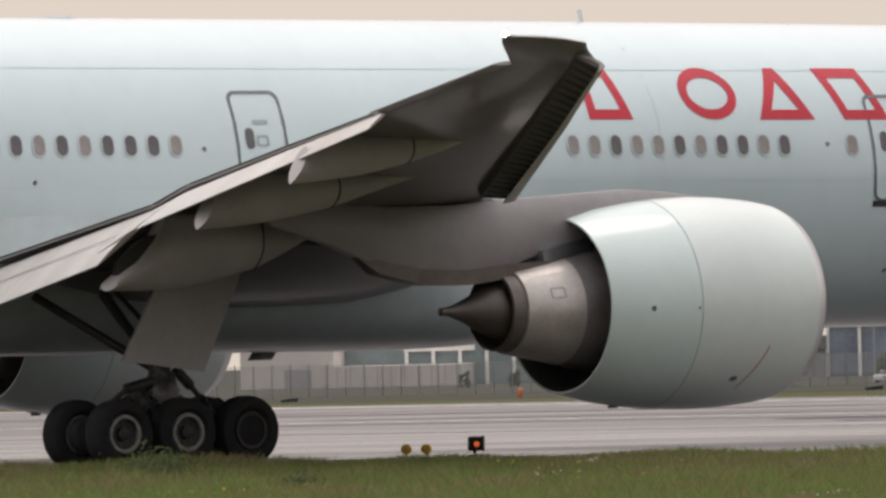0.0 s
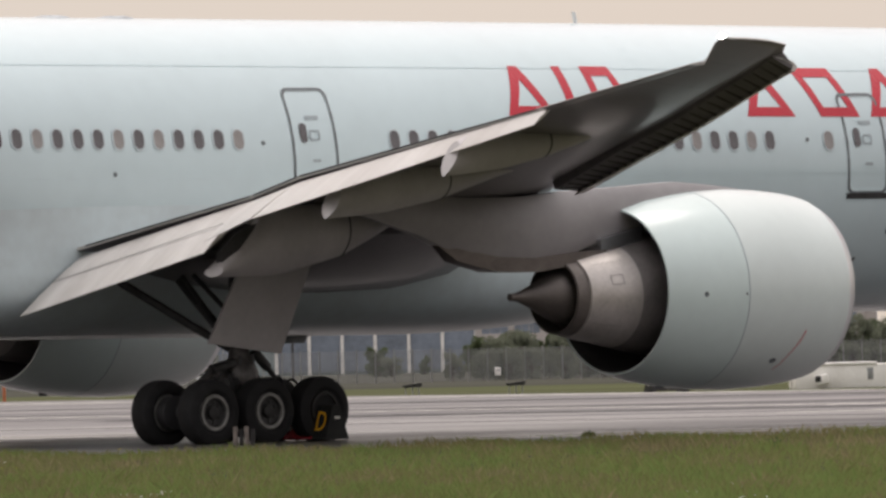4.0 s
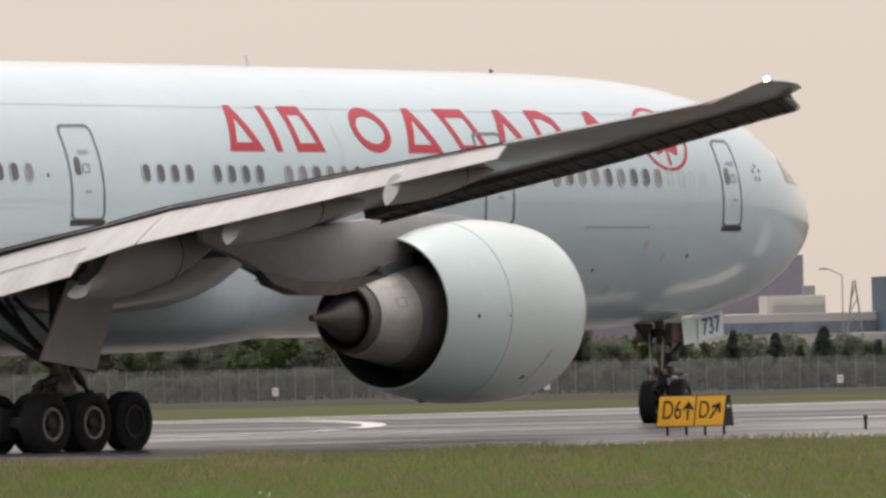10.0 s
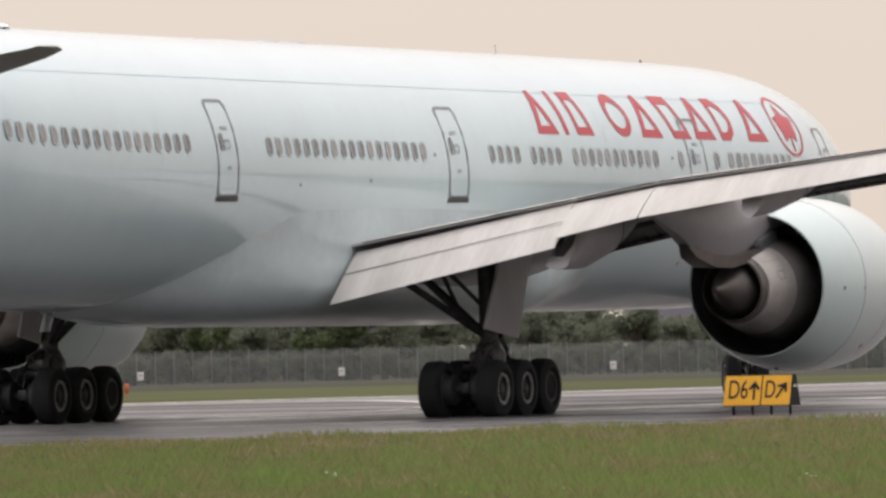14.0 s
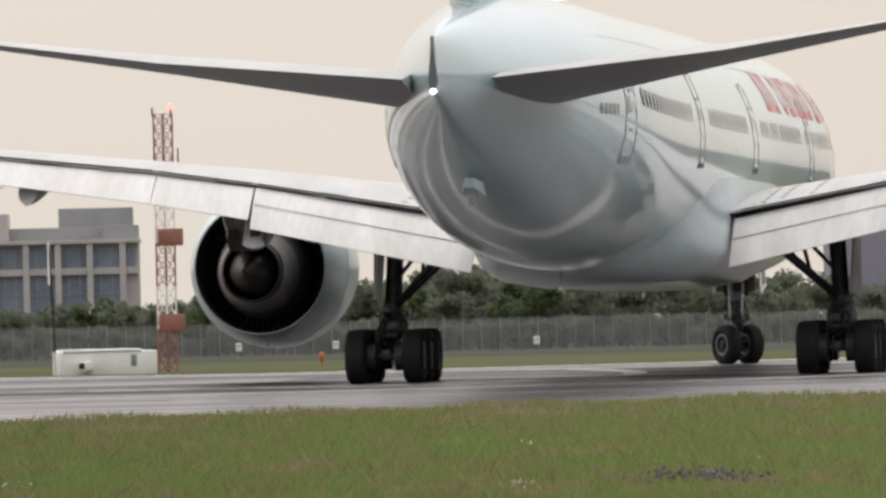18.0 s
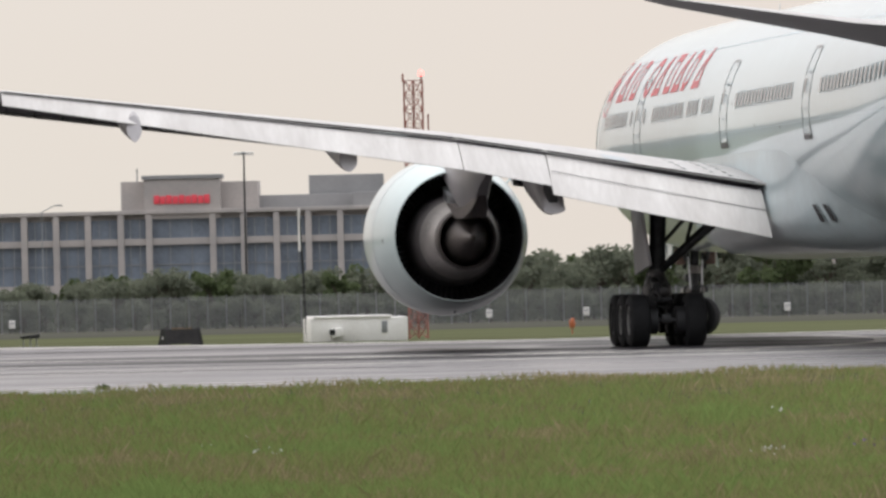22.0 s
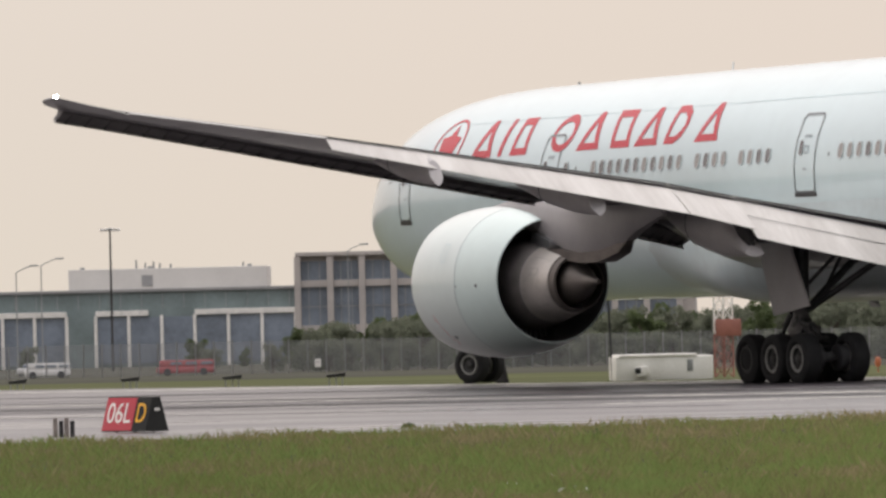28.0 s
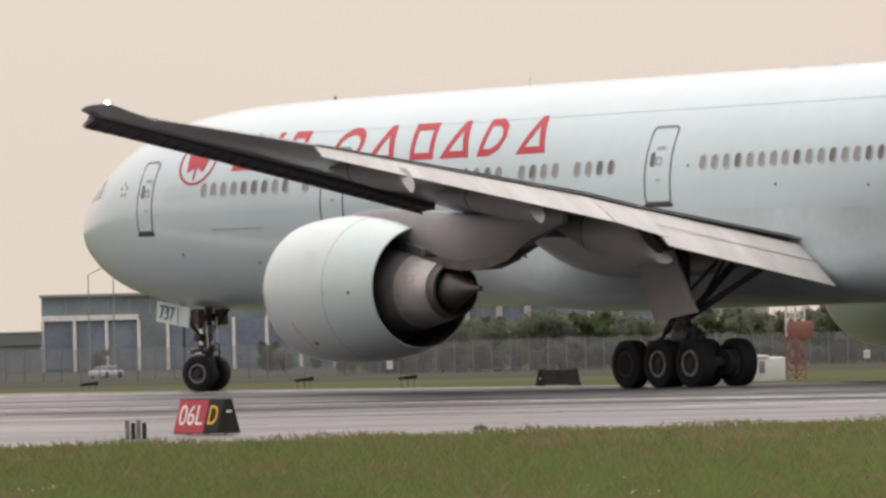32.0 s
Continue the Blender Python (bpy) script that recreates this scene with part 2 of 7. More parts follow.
FW = [0.07, 0.17, 0.46, 1.15, 1.90, 2.58, 2.96, 3.08, 3.1, 3.1, 3.02, 2.88, 2.68, 2.50, 2.27, 1.98, 1.62, 1.18, 0.80, 0.42, 0.03]


def faired(ys):
    """The hull's curve on an even grid; the tail cone is evened out so that it carries no rings."""
    gx = np.linspace(FX[0], FX[-1], 1459)
    gy = np.array([curve_at(FX, ys, x) for x in gx])
    out = gy.copy()
    for i, x in enumerate(gx):
        wide = min(1.6, (x - FX[0]) / 3, max(0.0, -8 - x))
        if wide > 0.05:
            k = np.exp(-0.5 * ((gx - x) / wide) ** 2) * (np.abs(gx - x) < 3 * wide)
            out[i] = (k * gy).sum() / k.sum()
    return gx, out


HULL = [faired(ys) for ys in (FT, FB, FW)]


def hull(x):
    return tuple(float(np.interp(x, gx, gy)) for gx, gy in HULL)


def skin(x, z, side, off=0.0):
    """The point of the hull's side at station x and height z, raised by off."""
    t, b, w = hull(x)
    c, h = (t + b) / 2, (t - b) / 2
    k = max(-0.999, min(0.999, (z - c) / h))
    n = Vector((0, side * math.sqrt(1 - k * k) / w, k / h)).normalized()
    return Vector((x, side * w * math.sqrt(1 - k * k), z)) + n * off


def patch(poly, side, off=0.012, cuts=3):
    """A painted or flush piece of the given (x, z) outline that lies on the hull."""
    bm = bmesh.new()
    bm.faces.new([bm.verts.new((x, 0, z)) for x, z in poly])
    bmesh.ops.triangulate(bm, faces=bm.faces)
    if cuts:
        bmesh.ops.subdivide_edges(bm, edges=bm.edges, cuts=cuts, use_grid_fill=True)
    for v in bm.verts:
        v.co = skin(v.co.x, v.co.z, side, off)
    return bm


def band(outer, inner, side, off=0.014, bm=None):
    """A closed line on the hull between two outlines of equal length."""
    bm = bm or bmesh.new()
    a = [bm.verts.new(skin(x, z, side, off)) for x, z in outer]
    b = [bm.verts.new(skin(x, z, side, off)) for x, z in inner]
    for i in range(len(a)):
        j = (i + 1) % len(a)
        bm.faces.new((a[i], a[j], b[j], b[i]))
    return bm


def rounded(x0, x1, z0, z1, r, n=5, split=4):
    pts = []
    for cx, cz, a0 in ((x1 - r, z1 - r, 0), (x0 + r, z1 - r, 90), (x0 + r, z0 + r, 180), (x1 - r, z0 + r, 270)):
        pts += [(cx + r * math.cos(radians(a0 + 90 * i / n)), cz + r * math.sin(radians(a0 + 90 * i / n))) for i in range(n + 1)]
    out = []
    for p, q in zip(pts, pts[1:] + pts[:1]):
        k = split if math.hypot(q[0] - p[0], q[1] - p[1]) > 0.3 else 1
        out += [(p[0] + (q[0] - p[0]) * i / k, p[1] + (q[1] - p[1]) * i / k) for i in range(k)]
    return out


airliner = thing("airliner", "long pale blue twin-engine airliner with red markings and lowered flaps", "airplane")

st = sorted(set(np.round(np.concatenate([np.linspace(-35.95, -13, 56), np.linspace(-13, 25, 24), np.linspace(25, 35.86, 26), [36.2, 36.44, 36.65, 36.83, 36.93, 36.98]]), 3)))
rings = []
for x in st:
    t, b, w = hull(x)
    c, h = (t + b) / 2, (t - b) / 2
    rings.append([Vector((x, w * math.cos(2 * math.pi * i / 72), c + h * math.sin(2 * math.pi * i / 72))) for i in range(72)])
fuselage = part("fuselage", loft(rings), M_BODY, airliner, "pale ice blue painted fuselage, glossy")


def door_set(x0, x1, z0, z1, side, tag):
    d = part("cabin_door", patch(rounded(x0, x1, z0, z1, 0.16), side, 0.008, 2), M_BODY, airliner, "closed cabin door outlined in dark grey")
    part("door_outline", band(rounded(x0 - 0.035, x1 + 0.035, z0 - 0.035, z1 + 0.035, 0.19), rounded(x0 + 0.03, x1 - 0.03, z0 + 0.03, z1 - 0.03, 0.14), side), M_LINE if tag < 4 else M_GREYLINE, d, "dark painted outline")
    part("sill_plate", patch([(x0 - 0.05, z0 - 0.13), (x1 + 0.05, z0 - 0.13), (x1 + 0.05, z0 - 0.01), (x0 - 0.05, z0 - 0.01)], side, 0.018, 2), M_GEAR if tag < 4 else M_GREYLINE, d, "grey scuff plate")
    xw = x0 + 0.30 if side < 0 else x1 - 0.30
    part("door_window", patch(rounded(xw - 0.10, xw + 0.10, z0 + 0.98, z0 + 1.38, 0.09), side, 0.016, 1), M_PANE, d, "small dark window")
    h0 = xw + (0.30 if side < 0 else -0.30)
    bm = band(rounded(h0 - 0.14, h0 + 0.14, z0 + 1.02, z0 + 1.24, 0.05), rounded(h0 - 0.10, h0 + 0.10, z0 + 1.06, z0 + 1.20, 0.04), side, 0.016)
    part("door_handle", bm, M_GREYLINE, d, "recessed handle")
    part("marking", patch([(h0 - 0.12, z0 + 0.58), (h0 + 0.1, z0 + 0.58), (h0 + 0.1, z0 + 0.64), (h0 - 0.12, z0 + 0.64)], side, 0.016, 1), M_GREYLINE, d)
    part("marking", patch([(h0 - 0.18, z0 + 1.45), (h0 + 0.18, z0 + 1.45), (h0 + 0.18, z0 + 1.53), (h0 - 0.18, z0 + 1.53)], side, 0.016, 1), M_GREYLINE, d)


DOORS = [(29.68, 30.62, 4.75, 6.78), (19.48, 20.60, 4.86, 6.95), (3.72, 4.88, 5.07, 7.14), (-9.82, -8.72, 5.12, 7.22), (-22.7, -21.6, 5.16, 7.14)]
for sd in (-1, 1):
    for i, q in enumerate(DOORS):
        door_set(*q, sd, i)

# cabin windows: one pane mesh a side and kind, set along the rows
rows_w = [(-20.5, 18), (-6.82, 18), (6.5, 4), (9.15, 4), (11.86, 11), (18.93, 1), (21.4, 1), (22.43, 9)]
rnd = random.Random(4)
for sd in (-1, 1):
    base = {}
    for kind, m in (("dark", M_PANE), ("shade", M_SHADE)):
        bm = patch(rounded(-0.13, 0.13, 5.98, 6.37, 0.125), sd, 0.022, 0)
        n0 = len(bm.faces)
        band(rounded(-0.165, 0.165, 5.945, 6.405, 0.16), rounded(-0.13, 0.13, 5.98, 6.37, 0.125), sd, 0.020, bm)
        for f in list(bm.faces)[n0:]:
            f.material_index = 1
        me = bpy.data.meshes.new("cabin_window")
        bm.to_mesh(me)
        bm.free()
        me.materials.append(m)
        me.materials.append(M_WRING)
        base[kind] = me
    for x0, n in rows_w:
        for k in range(n):
            x = x0 + 0.533 * k
            ob = new("cabin_window", base["shade" if rnd.random() < 0.4 else "dark"])
            ob.parent = fuselage
            t, b, w = hull(x)
            ob.location = (x, sd * (w - 3.1), (t + b) / 2 - 5.62)

# brand blocks: plain red shapes the size of the painted letters, and a ring with a plain emblem
Z0, Z1 = 6.57, 7.62


def red_shape(pts, side, x0, fwd):
    """pts in (0..1 along reading, 0..1 up) scaled by a width; laid along the hull."""
    poly = []
    for u, v in pts:
        x = x0 + fwd * u
        t, b, w = hull(x)
        drop = -0.009 * (x - 9.7)
        poly.append((x, Z0 + drop + v * (Z1 - Z0)))
    return poly


A_ = lambda w: [(0.06 * w, 0), (0.94 * w, 0), (0.58 * w, 1), (0.42 * w, 1)]
I_ = lambda w: [(0, 0), (w, 0), (w, 1), (0, 1)]
R_ = lambda w: [(0.1 * w, 0), (0.82 * w, 0), (0.64 * w, 1), (0.1 * w, 1)]
C_ = lambda w: [(0.5 * w + 0.44 * w * math.cos(a), 0.5 + 0.5 * math.sin(a)) for a in np.linspace(0, 2 * math.pi, 25)[:-1]]
N_ = lambda w: [(0.26 * w, 0), (0.98 * w, 0), (0.74 * w, 1), (0.02 * w, 1)]
D_ = lambda w: [(0.08 * w, 0), (0.48 * w, 0), (0.74 * w, 0.18), (0.84 * w, 0.5), (0.74 * w, 0.82), (0.48 * w, 1), (0.08 * w, 1)]
WORD = [(A_, 0.0, 1.5), (I_, 1.85, 0.24), (R_, 2.5, 1.5), (C_, 5.0, 1.6), (A_, 6.85, 1.6), (N_, 8.7, 1.6), (A_, 10.5, 1.6), (D_, 12.3, 1.5), (A_, 14.2, 1.6)]


def inset(poly, d):
    """A convex outline moved inwards by d."""
    area = sum(p[0] * q[1] - q[0] * p[1] for p, q in zip(poly, poly[1:] + poly[:1]))
    s = 1 if area > 0 else -1
    lines = []
    for p, q in zip(poly, poly[1:] + poly[:1]):
        ex, ez = q[0] - p[0], q[1] - p[1]
        n = math.hypot(ex, ez)
        lines.append((p[0] - s * ez / n * d, p[1] + s * ex / n * d, ex, ez))
    out = []
    for a, b in zip(lines[-1:] + lines[:-1], lines):
        cr = a[2] * b[3] - a[3] * b[2]
        t = ((b[0] - a[0]) * b[3] - (b[1] - a[1]) * b[2]) / cr
        out.append((a[0] + a[2] * t, a[1] + a[3] * t))
    return out


def resample(poly, k):
    return [(p[0] + (q[0] - p[0]) * i / k, p[1] + (q[1] - p[1]) * i / k) for p, q in zip(poly, poly[1:] + poly[:1]) for i in range(k)]


for sd in (-1, 1):
    for shape, u0, w in WORD:
        if sd < 0:
            poly = red_shape(shape(w), sd, 9.75 + u0, 1)
        else:
            poly = red_shape(shape(w), sd, 25.5 - u0, -1)
        if shape is I_:
            bm = patch(poly, sd, 0.010, 3)
        elif shape is A_:
            # a tall wedge outline with a small triangular hole
            p, q, r, t = poly
            hole = inset([p, q, ((r[0] + t[0]) / 2, r[1] + 0.12)], 0.20)
            bm = band(resample([p, q, r, t], 6), resample([hole[0], hole[1], hole[2], (hole[2][0] - 0.001, hole[2][1])], 6), sd, 0.010)
        else:
            bm = band(resample(poly, 4), resample(inset(poly, 0.20), 4), sd, 0.010)
        part("lettering_block", bm, M_RED, fuselage, "plain hollow red painted shape", smooth=False)
    cx, cz = 27.4, 6.82
    circ = lambda r: [(cx + 1.04 * r * math.cos(2 * math.pi * i / 40), cz + 0.76 * r * math.sin(2 * math.pi * i / 40)) for i in range(40)]
    part("emblem_ring", band(circ(1.0), circ(0.90), sd, 0.010), M_RED, fuselage, "thin red ring")
    star = [(cx + 0.78 * r * math.sin(a), cz + 0.06 + 0.58 * r * math.cos(a)) for a, r in ((math.pi * k / 5, 0.95 if k % 2 == 0 else 0.50) for k in range(10))]
    part("emblem", patch(star, sd, 0.010, 2), M_RED, fuselage, "plain red star-like emblem shape", smooth=False)
    part("emblem", patch([(cx - 0.05, cz - 0.62), (cx + 0.05, cz - 0.62), (cx + 0.05, cz - 0.2), (cx - 0.05, cz - 0.2)], sd, 0.012, 1), M_RED, fuselage, smooth=False)
    # a small ring of marks ahead of the forward door
    for k in range(5):
        a = 2 * math.pi * k / 5 + 0.3
        sx, sz = 31.7 + 0.20 * math.cos(a), 6.0 + 0.17 * math.sin(a)
        part("ring_mark", patch([(sx - 0.06, sz - 0.04), (sx + 0.06, sz - 0.04), (sx + 0.03, sz + 0.06), (sx - 0.03, sz + 0.06)], sd, 0.010, 0), M_LINE, fuselage)
    # registration bars near the tail
    for k in range(5):
        x = -25.1 + 0.36 * k
        part("marking", patch([(x, 6.10), (x + 0.22, 6.10), (x + 0.22, 6.34), (x, 6.34)], sd, 0.010, 1), M_LINE, fuselage)
    # cockpit side and front panes
    for x0, x1, za, zb, zc2, zd in ((33.85, 34.5, 5.80, 6.36, 5.76, 6.26), (34.56, 35.1, 5.76, 6.24, 5.72, 6.08), (35.16, 35.62, 5.72, 6.06, 5.70, 5.94)):
        part("cockpit_pane", patch([(x0, za), (x1, zc2), (x1, zd), (x0, zb)], sd, 0.010, 2), M_PANE, fuselage, "dark cockpit pane")
    # cargo door lines, small vents and probes
    part("panel_edge", patch([(23.6, 4.74), (26.3, 4.72), (26.3, 4.755), (23.6, 4.775)], sd, 0.012, 2), M_GREYLINE, fuselage, "cargo door hinge line")
    for px0 in (23.55, 26.33):
        part("panel_edge", patch([(px0, 3.35), (px0 + 0.014, 3.35), (px0 + 0.014, 4.7), (px0, 4.7)], sd, 0.006, 3), M_JOINT, fuselage)
    for k in range(4):
        xw = 27.25 + 0.5 * k
        part("plugged_window", band(rounded(xw - 0.12, xw + 0.12, 5.72 - 0.02 * k, 6.10 - 0.02 * k, 0.11, 5, 1), rounded(xw - 0.10, xw + 0.10, 5.74 - 0.02 * k, 6.08 - 0.02 * k, 0.09, 5, 1), sd, 0.012), M_JOINT, fuselage)
    for x, z, r in ((20.9, 4.05, 0.09), (-1.1, 5.45, 0.05), (2.9, 6.05, 0.05), (18.3, 6.0, 0.05), (36.1, 4.9, 0.05), (35.3, 4.2, 0.04), (28.3, 4.05, 0.06), (24.4, 3.75, 0.05), (-5.2, 5.35, 0.05), (20.2, 3.45, 0.05)):
        part("vent", patch([(x + r * math.cos(a), z + r * math.sin(a)) for a in np.linspace(0, 2 * math.pi, 9)[:-1]], sd, 0.012, 0), M_LINE, fuselage)
    for x0, x1, z, th in ((9, 28, 5.45, 0.006), (-24, 27, 7.66, 0.008), (-22, 3, 5.35, 0.005)):
        k = 40
        a = [(x0 + (x1 - x0) * i / k, z - 0.009 * (x0 + (x1 - x0) * i / k)) for i in range(k + 1)]
        bm = bmesh.new()
        lo = [bm.verts.new(skin(x, zz - th, sd, 0.005)) for x, zz in a if hull(x)[0] > zz + 0.1]
        hi = [bm.verts.new(skin(x, zz + th, sd, 0.005)) for x, zz in a if hull(x)[0] > zz + 0.1]
        for i in range(len(lo) - 1):
            bm.faces.new((lo[i], lo[i + 1], hi[i + 1], hi[i]))
        part("panel_joint", bm, M_JOINT, fuselage)
    for x in (-20.3, -12.9, 14.1, 27.9):
        bm = bmesh.new()
        zz = np.linspace(hull(x)[1] + 0.25, hull(x)[0] - 0.05, 22)
        lo, hi = [bm.verts.new(skin(x - 0.008, z, sd, 0.005)) for z in zz], [bm.verts.new(skin(x + 0.008, z, sd, 0.005)) for z in zz]
        for i in range(len(zz) - 1):
            bm.faces.new((lo[i], lo[i + 1], hi[i + 1], hi[i]))
        part("ring_joint", bm, M_JOINT, fuselage)

# brown smudges low on the forward hull's right side
M_SMUDGE = mat("brown_smudge", (0.49, 0.53, 0.49), 0.5, var=0.15, scale=8)
rnd = random.Random(17)
for x, z, r in ((25.44, 3.31, 0.10), (26.3, 4.33, 0.13), (27.19, 4.02, 0.12)):
    pts = [(x + r * rnd.uniform(0.7, 1.2) * math.cos(a), z + r * rnd.uniform(0.6, 1.1) * math.sin(a)) for a in np.linspace(0, 2 * math.pi, 12)[:-1]]
    part("smudge", patch(pts, -1, 0.008, 0), M_SMUDGE, fuselage, "brown dirt smudge")

# roof antennas and beacon
for x, l, h in ((14.5, 0.12, 0.26), (24.2, 0.16, 0.10), (26.0, 0.1, 0.06), (-20.0, 0.6, 0.3)):
    t = hull(x)[0]
    part("antenna", loft([[Vector((x + a * l / 2 - s * 0.25 * h, b * 0.022 * (1 - 0.6 * s), t - 0.02 + s * h)) for a, b in ((1, 0), (0.3, 1), (-1, 0), (0.3, -1))] for s in (0, 1)]), M_WHITE if x != 24.2 else M_LINE, airliner, "blade antenna")
for x in (-0.1, 1.6):
    part("roof_dome", lathe([(0, 0.42), (0.04, 0.38), (0.07, 0.2), (0.075, 0.02)], "z", (x, 0, hull(x)[0] - 0.03), 16, True), M_BELLY, airliner, "low grey dome")
part("satellite_dome", lathe([(-0.02, 0.62), (0.06, 0.5), (0.1, 0.28), (0.11, 0.02)], "z", (-15.4, 0, hull(-15.4)[0]), 20, True), M_WHITE, airliner)
part("belly_fin", loft([[Vector((x + a * 0.3 - s * 0.25, b * 0.03, 2.62 - s * 0.42)) for a, b in ((1, 0), (0, 1), (-1, 0), (0, -1))] for x in (-12.2,) for s in (0, 1)]), M_LINE, airliner, "dark blade under the belly")
part("belly_fin", loft([[Vector((6.6 + a * 0.3 - s * 0.3, b * 0.03, 2.3 - s * 0.35)) for a, b in ((1, 0), (0, 1), (-1, 0), (0, -1))] for s in (0, 1)]), M_LINE, airliner)
part("tail_light", lathe([(-0.09, 0.01), (-0.06, 0.04), (0.03, 0.055)], "x", (-35.97, 0, 6.5), 12, True), glow("white_light", (1, 0.97, 0.92), 14), airliner, "lit white tail light")
part("tail_blade", loft([[Vector((x, s * w, z)) for s, w, z in ((-1, 0.03, 6.5), (1, 0.03, 6.5), (1, 0.09, 6.68), (1, 0.085, 6.9), (1, 0.05, 7.15), (1, 0.025, 7.4), (1, 0.03, 7.66), (-1, 0.03, 7.66), (-1, 0.025, 7.4), (-1, 0.05, 7.15), (-1, 0.085, 6.9), (-1, 0.09, 6.68))] for x in (-36.03, -35.7)]), M_LINE, airliner, "dark vertical tail edge")
part("skid_housing", loft([[Vector((x, w * u, z + h * v)) for u, v in ((-1, 0), (1, 0), (0.8, 1), (-0.8, 1))] for x, w, z, h in ((-29.9, 0.12, 4.5, 0.2), (-29.2, 0.26, 4.32, 0.3), (-28.6, 0.22, 4.3, 0.3))]), M_BODY, airliner, "pale tail skid housing")
part("tail_skid", box(0.4, 0.15, 0.32, (-29.25, 0, 4.1), 0.05), M_BELLY, airliner)

# wing to body fairing
SKIRT = [(3.04, 5.35), (2.99, 4.6), (3.02, 3.95), (3.08, 3.42), (3.04, 3.0), (2.76, 2.62), (2.2, 2.32), (1.15, 2.15), (0.0, 2.12)]
SKIRT_END = [-3.0, -5.0, -6.7, -8.1, -9.3, -10.3, -11.2, -11.9, -12.4]


def skirt(x):
    """One side of the fairing's section at station x, from its top to the keel; its tail is cut off on a slant."""
    t, b, w = hull(x)
    c, h = (t + b) / 2, (t - b) / 2
    half = []
    for i, (sy, sz) in enumerate(SKIRT):
        a = -math.pi / 2 * (0.03 + 0.97 * i / 8)
        if x < 4:
            k = min(1.0, max(-0.15, (x - SKIRT_END[i]) / 6.5))
            k = k * (1.8 - 0.8 * k) if k > 0 else k
        else:
            k = float(np.interp(x, [9, 16], [1, 0]))
            k = k * k * (3 - 2 * k)
        ins = 0.99 if x < 4 else 0.985
        half.append((max(0.0, ins * w * math.cos(a) * (1 - k) + sy * k), (c + ins * h * math.sin(a)) * (1 - k) + (sz - 0.009 * (x - 4)) * k))
    return half


rings = []
for x in np.concatenate([np.linspace(-13.5, 2, 32), np.linspace(4.1, 8, 3), np.linspace(9.5, 16, 11)]):
    half = skirt(x)
    ring = [Vector((x, y, z)) for y, z in half] + [Vector((x, -y, z)) for y, z in half[-2::-1]]
    rings.append(ring)
root_fairing = part("wing_root_fairing", loft(rings), M_FAIRING, airliner, "pale blue belly fairing, less glossy, greyed in colour for shade below the wing")
for sd in (1,):
    for x in (-7.7, -8.4):
        bm = bmesh.new()
        q = []
        for dx, z in ((0, 3.0), (0.26, 3.0), (0.5, 3.42), (0.24, 3.42)):
            half = sorted((p[1], p[0]) for p in skirt(x + dx))
            q.append(bm.verts.new((x + dx, sd * (float(np.interp(z, [p[0] for p in half], [p[1] for p in half])) + 0.075), z)))
        bm.faces.new(q)
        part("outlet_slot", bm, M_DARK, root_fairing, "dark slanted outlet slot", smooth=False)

# ---- wings ----
YS = [2.6, 8.5, 10.8, 17, 22.4, 28.7, 30.3]
XL = [9.65, 5.7, 4.2, 0.1, -3.49, -7.65, -8.7]
XS = [-2.05, -2.2, -3.0, -5.2, -7.05, -9.1, -10.45]
ZL = [4.15, 4.95, 5.22, 5.80, 6.30, 6.98, 7.13]
ZS = [3.90, 4.90, 5.24, 5.84, 6.36, 7.0, 7.18]
TC = [1.55, 1.15, 0.95, 0.68, 0.52, 0.36, 0.30]


def wing_at(y):
    return [float(np.interp(y, YS, q)) for q in (XL, XS, ZL, ZS, TC)]


def foil(xl, zl, xt, zt, thick, y, n=13, blunt=0.0):
    """An upright foil ring from its nose to its tail."""
    def half(u):
        return thick * 5 * (0.2969 * math.sqrt(u) - 0.126 * u - 0.3516 * u * u + 0.2843 * u**3 - 0.1036 * u**4) + blunt * u
    us = [(1 - math.cos(math.pi * i / (n - 1))) / 2 for i in range(n)]
    up = [Vector((xl + (xt - xl) * u, y, zl + (zt - zl) * u + half(u))) for u in us]
    lo = [Vector((xl + (xt - xl) * u, y, zl + (zt - zl) * u - half(u))) for u in us[1:]]
    return up[::-1] + lo


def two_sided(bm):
    """Faces that look down take the second material, darkened to stand for shade."""
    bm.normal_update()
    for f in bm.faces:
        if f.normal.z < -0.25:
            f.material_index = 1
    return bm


def slab_flap(sd, stations, label, name, m=M_FLAP):
    """A movable surface from (y, nose x, nose z, chord, droop degrees, thickness)."""
    rings = []
    for y, x, z, c, d, th in stations:
        rings.append(foil(x, z, x - c * math.cos(radians(d)), z - c * math.sin(radians(d)), th, sd * y, 9, 0.008))
    bm = loft(rings)
    bmesh.ops.recalc_face_normals(bm, faces=bm.faces)
    return part(name, two_sided(bm) if isinstance(m, list) else bm, m, airliner, label)


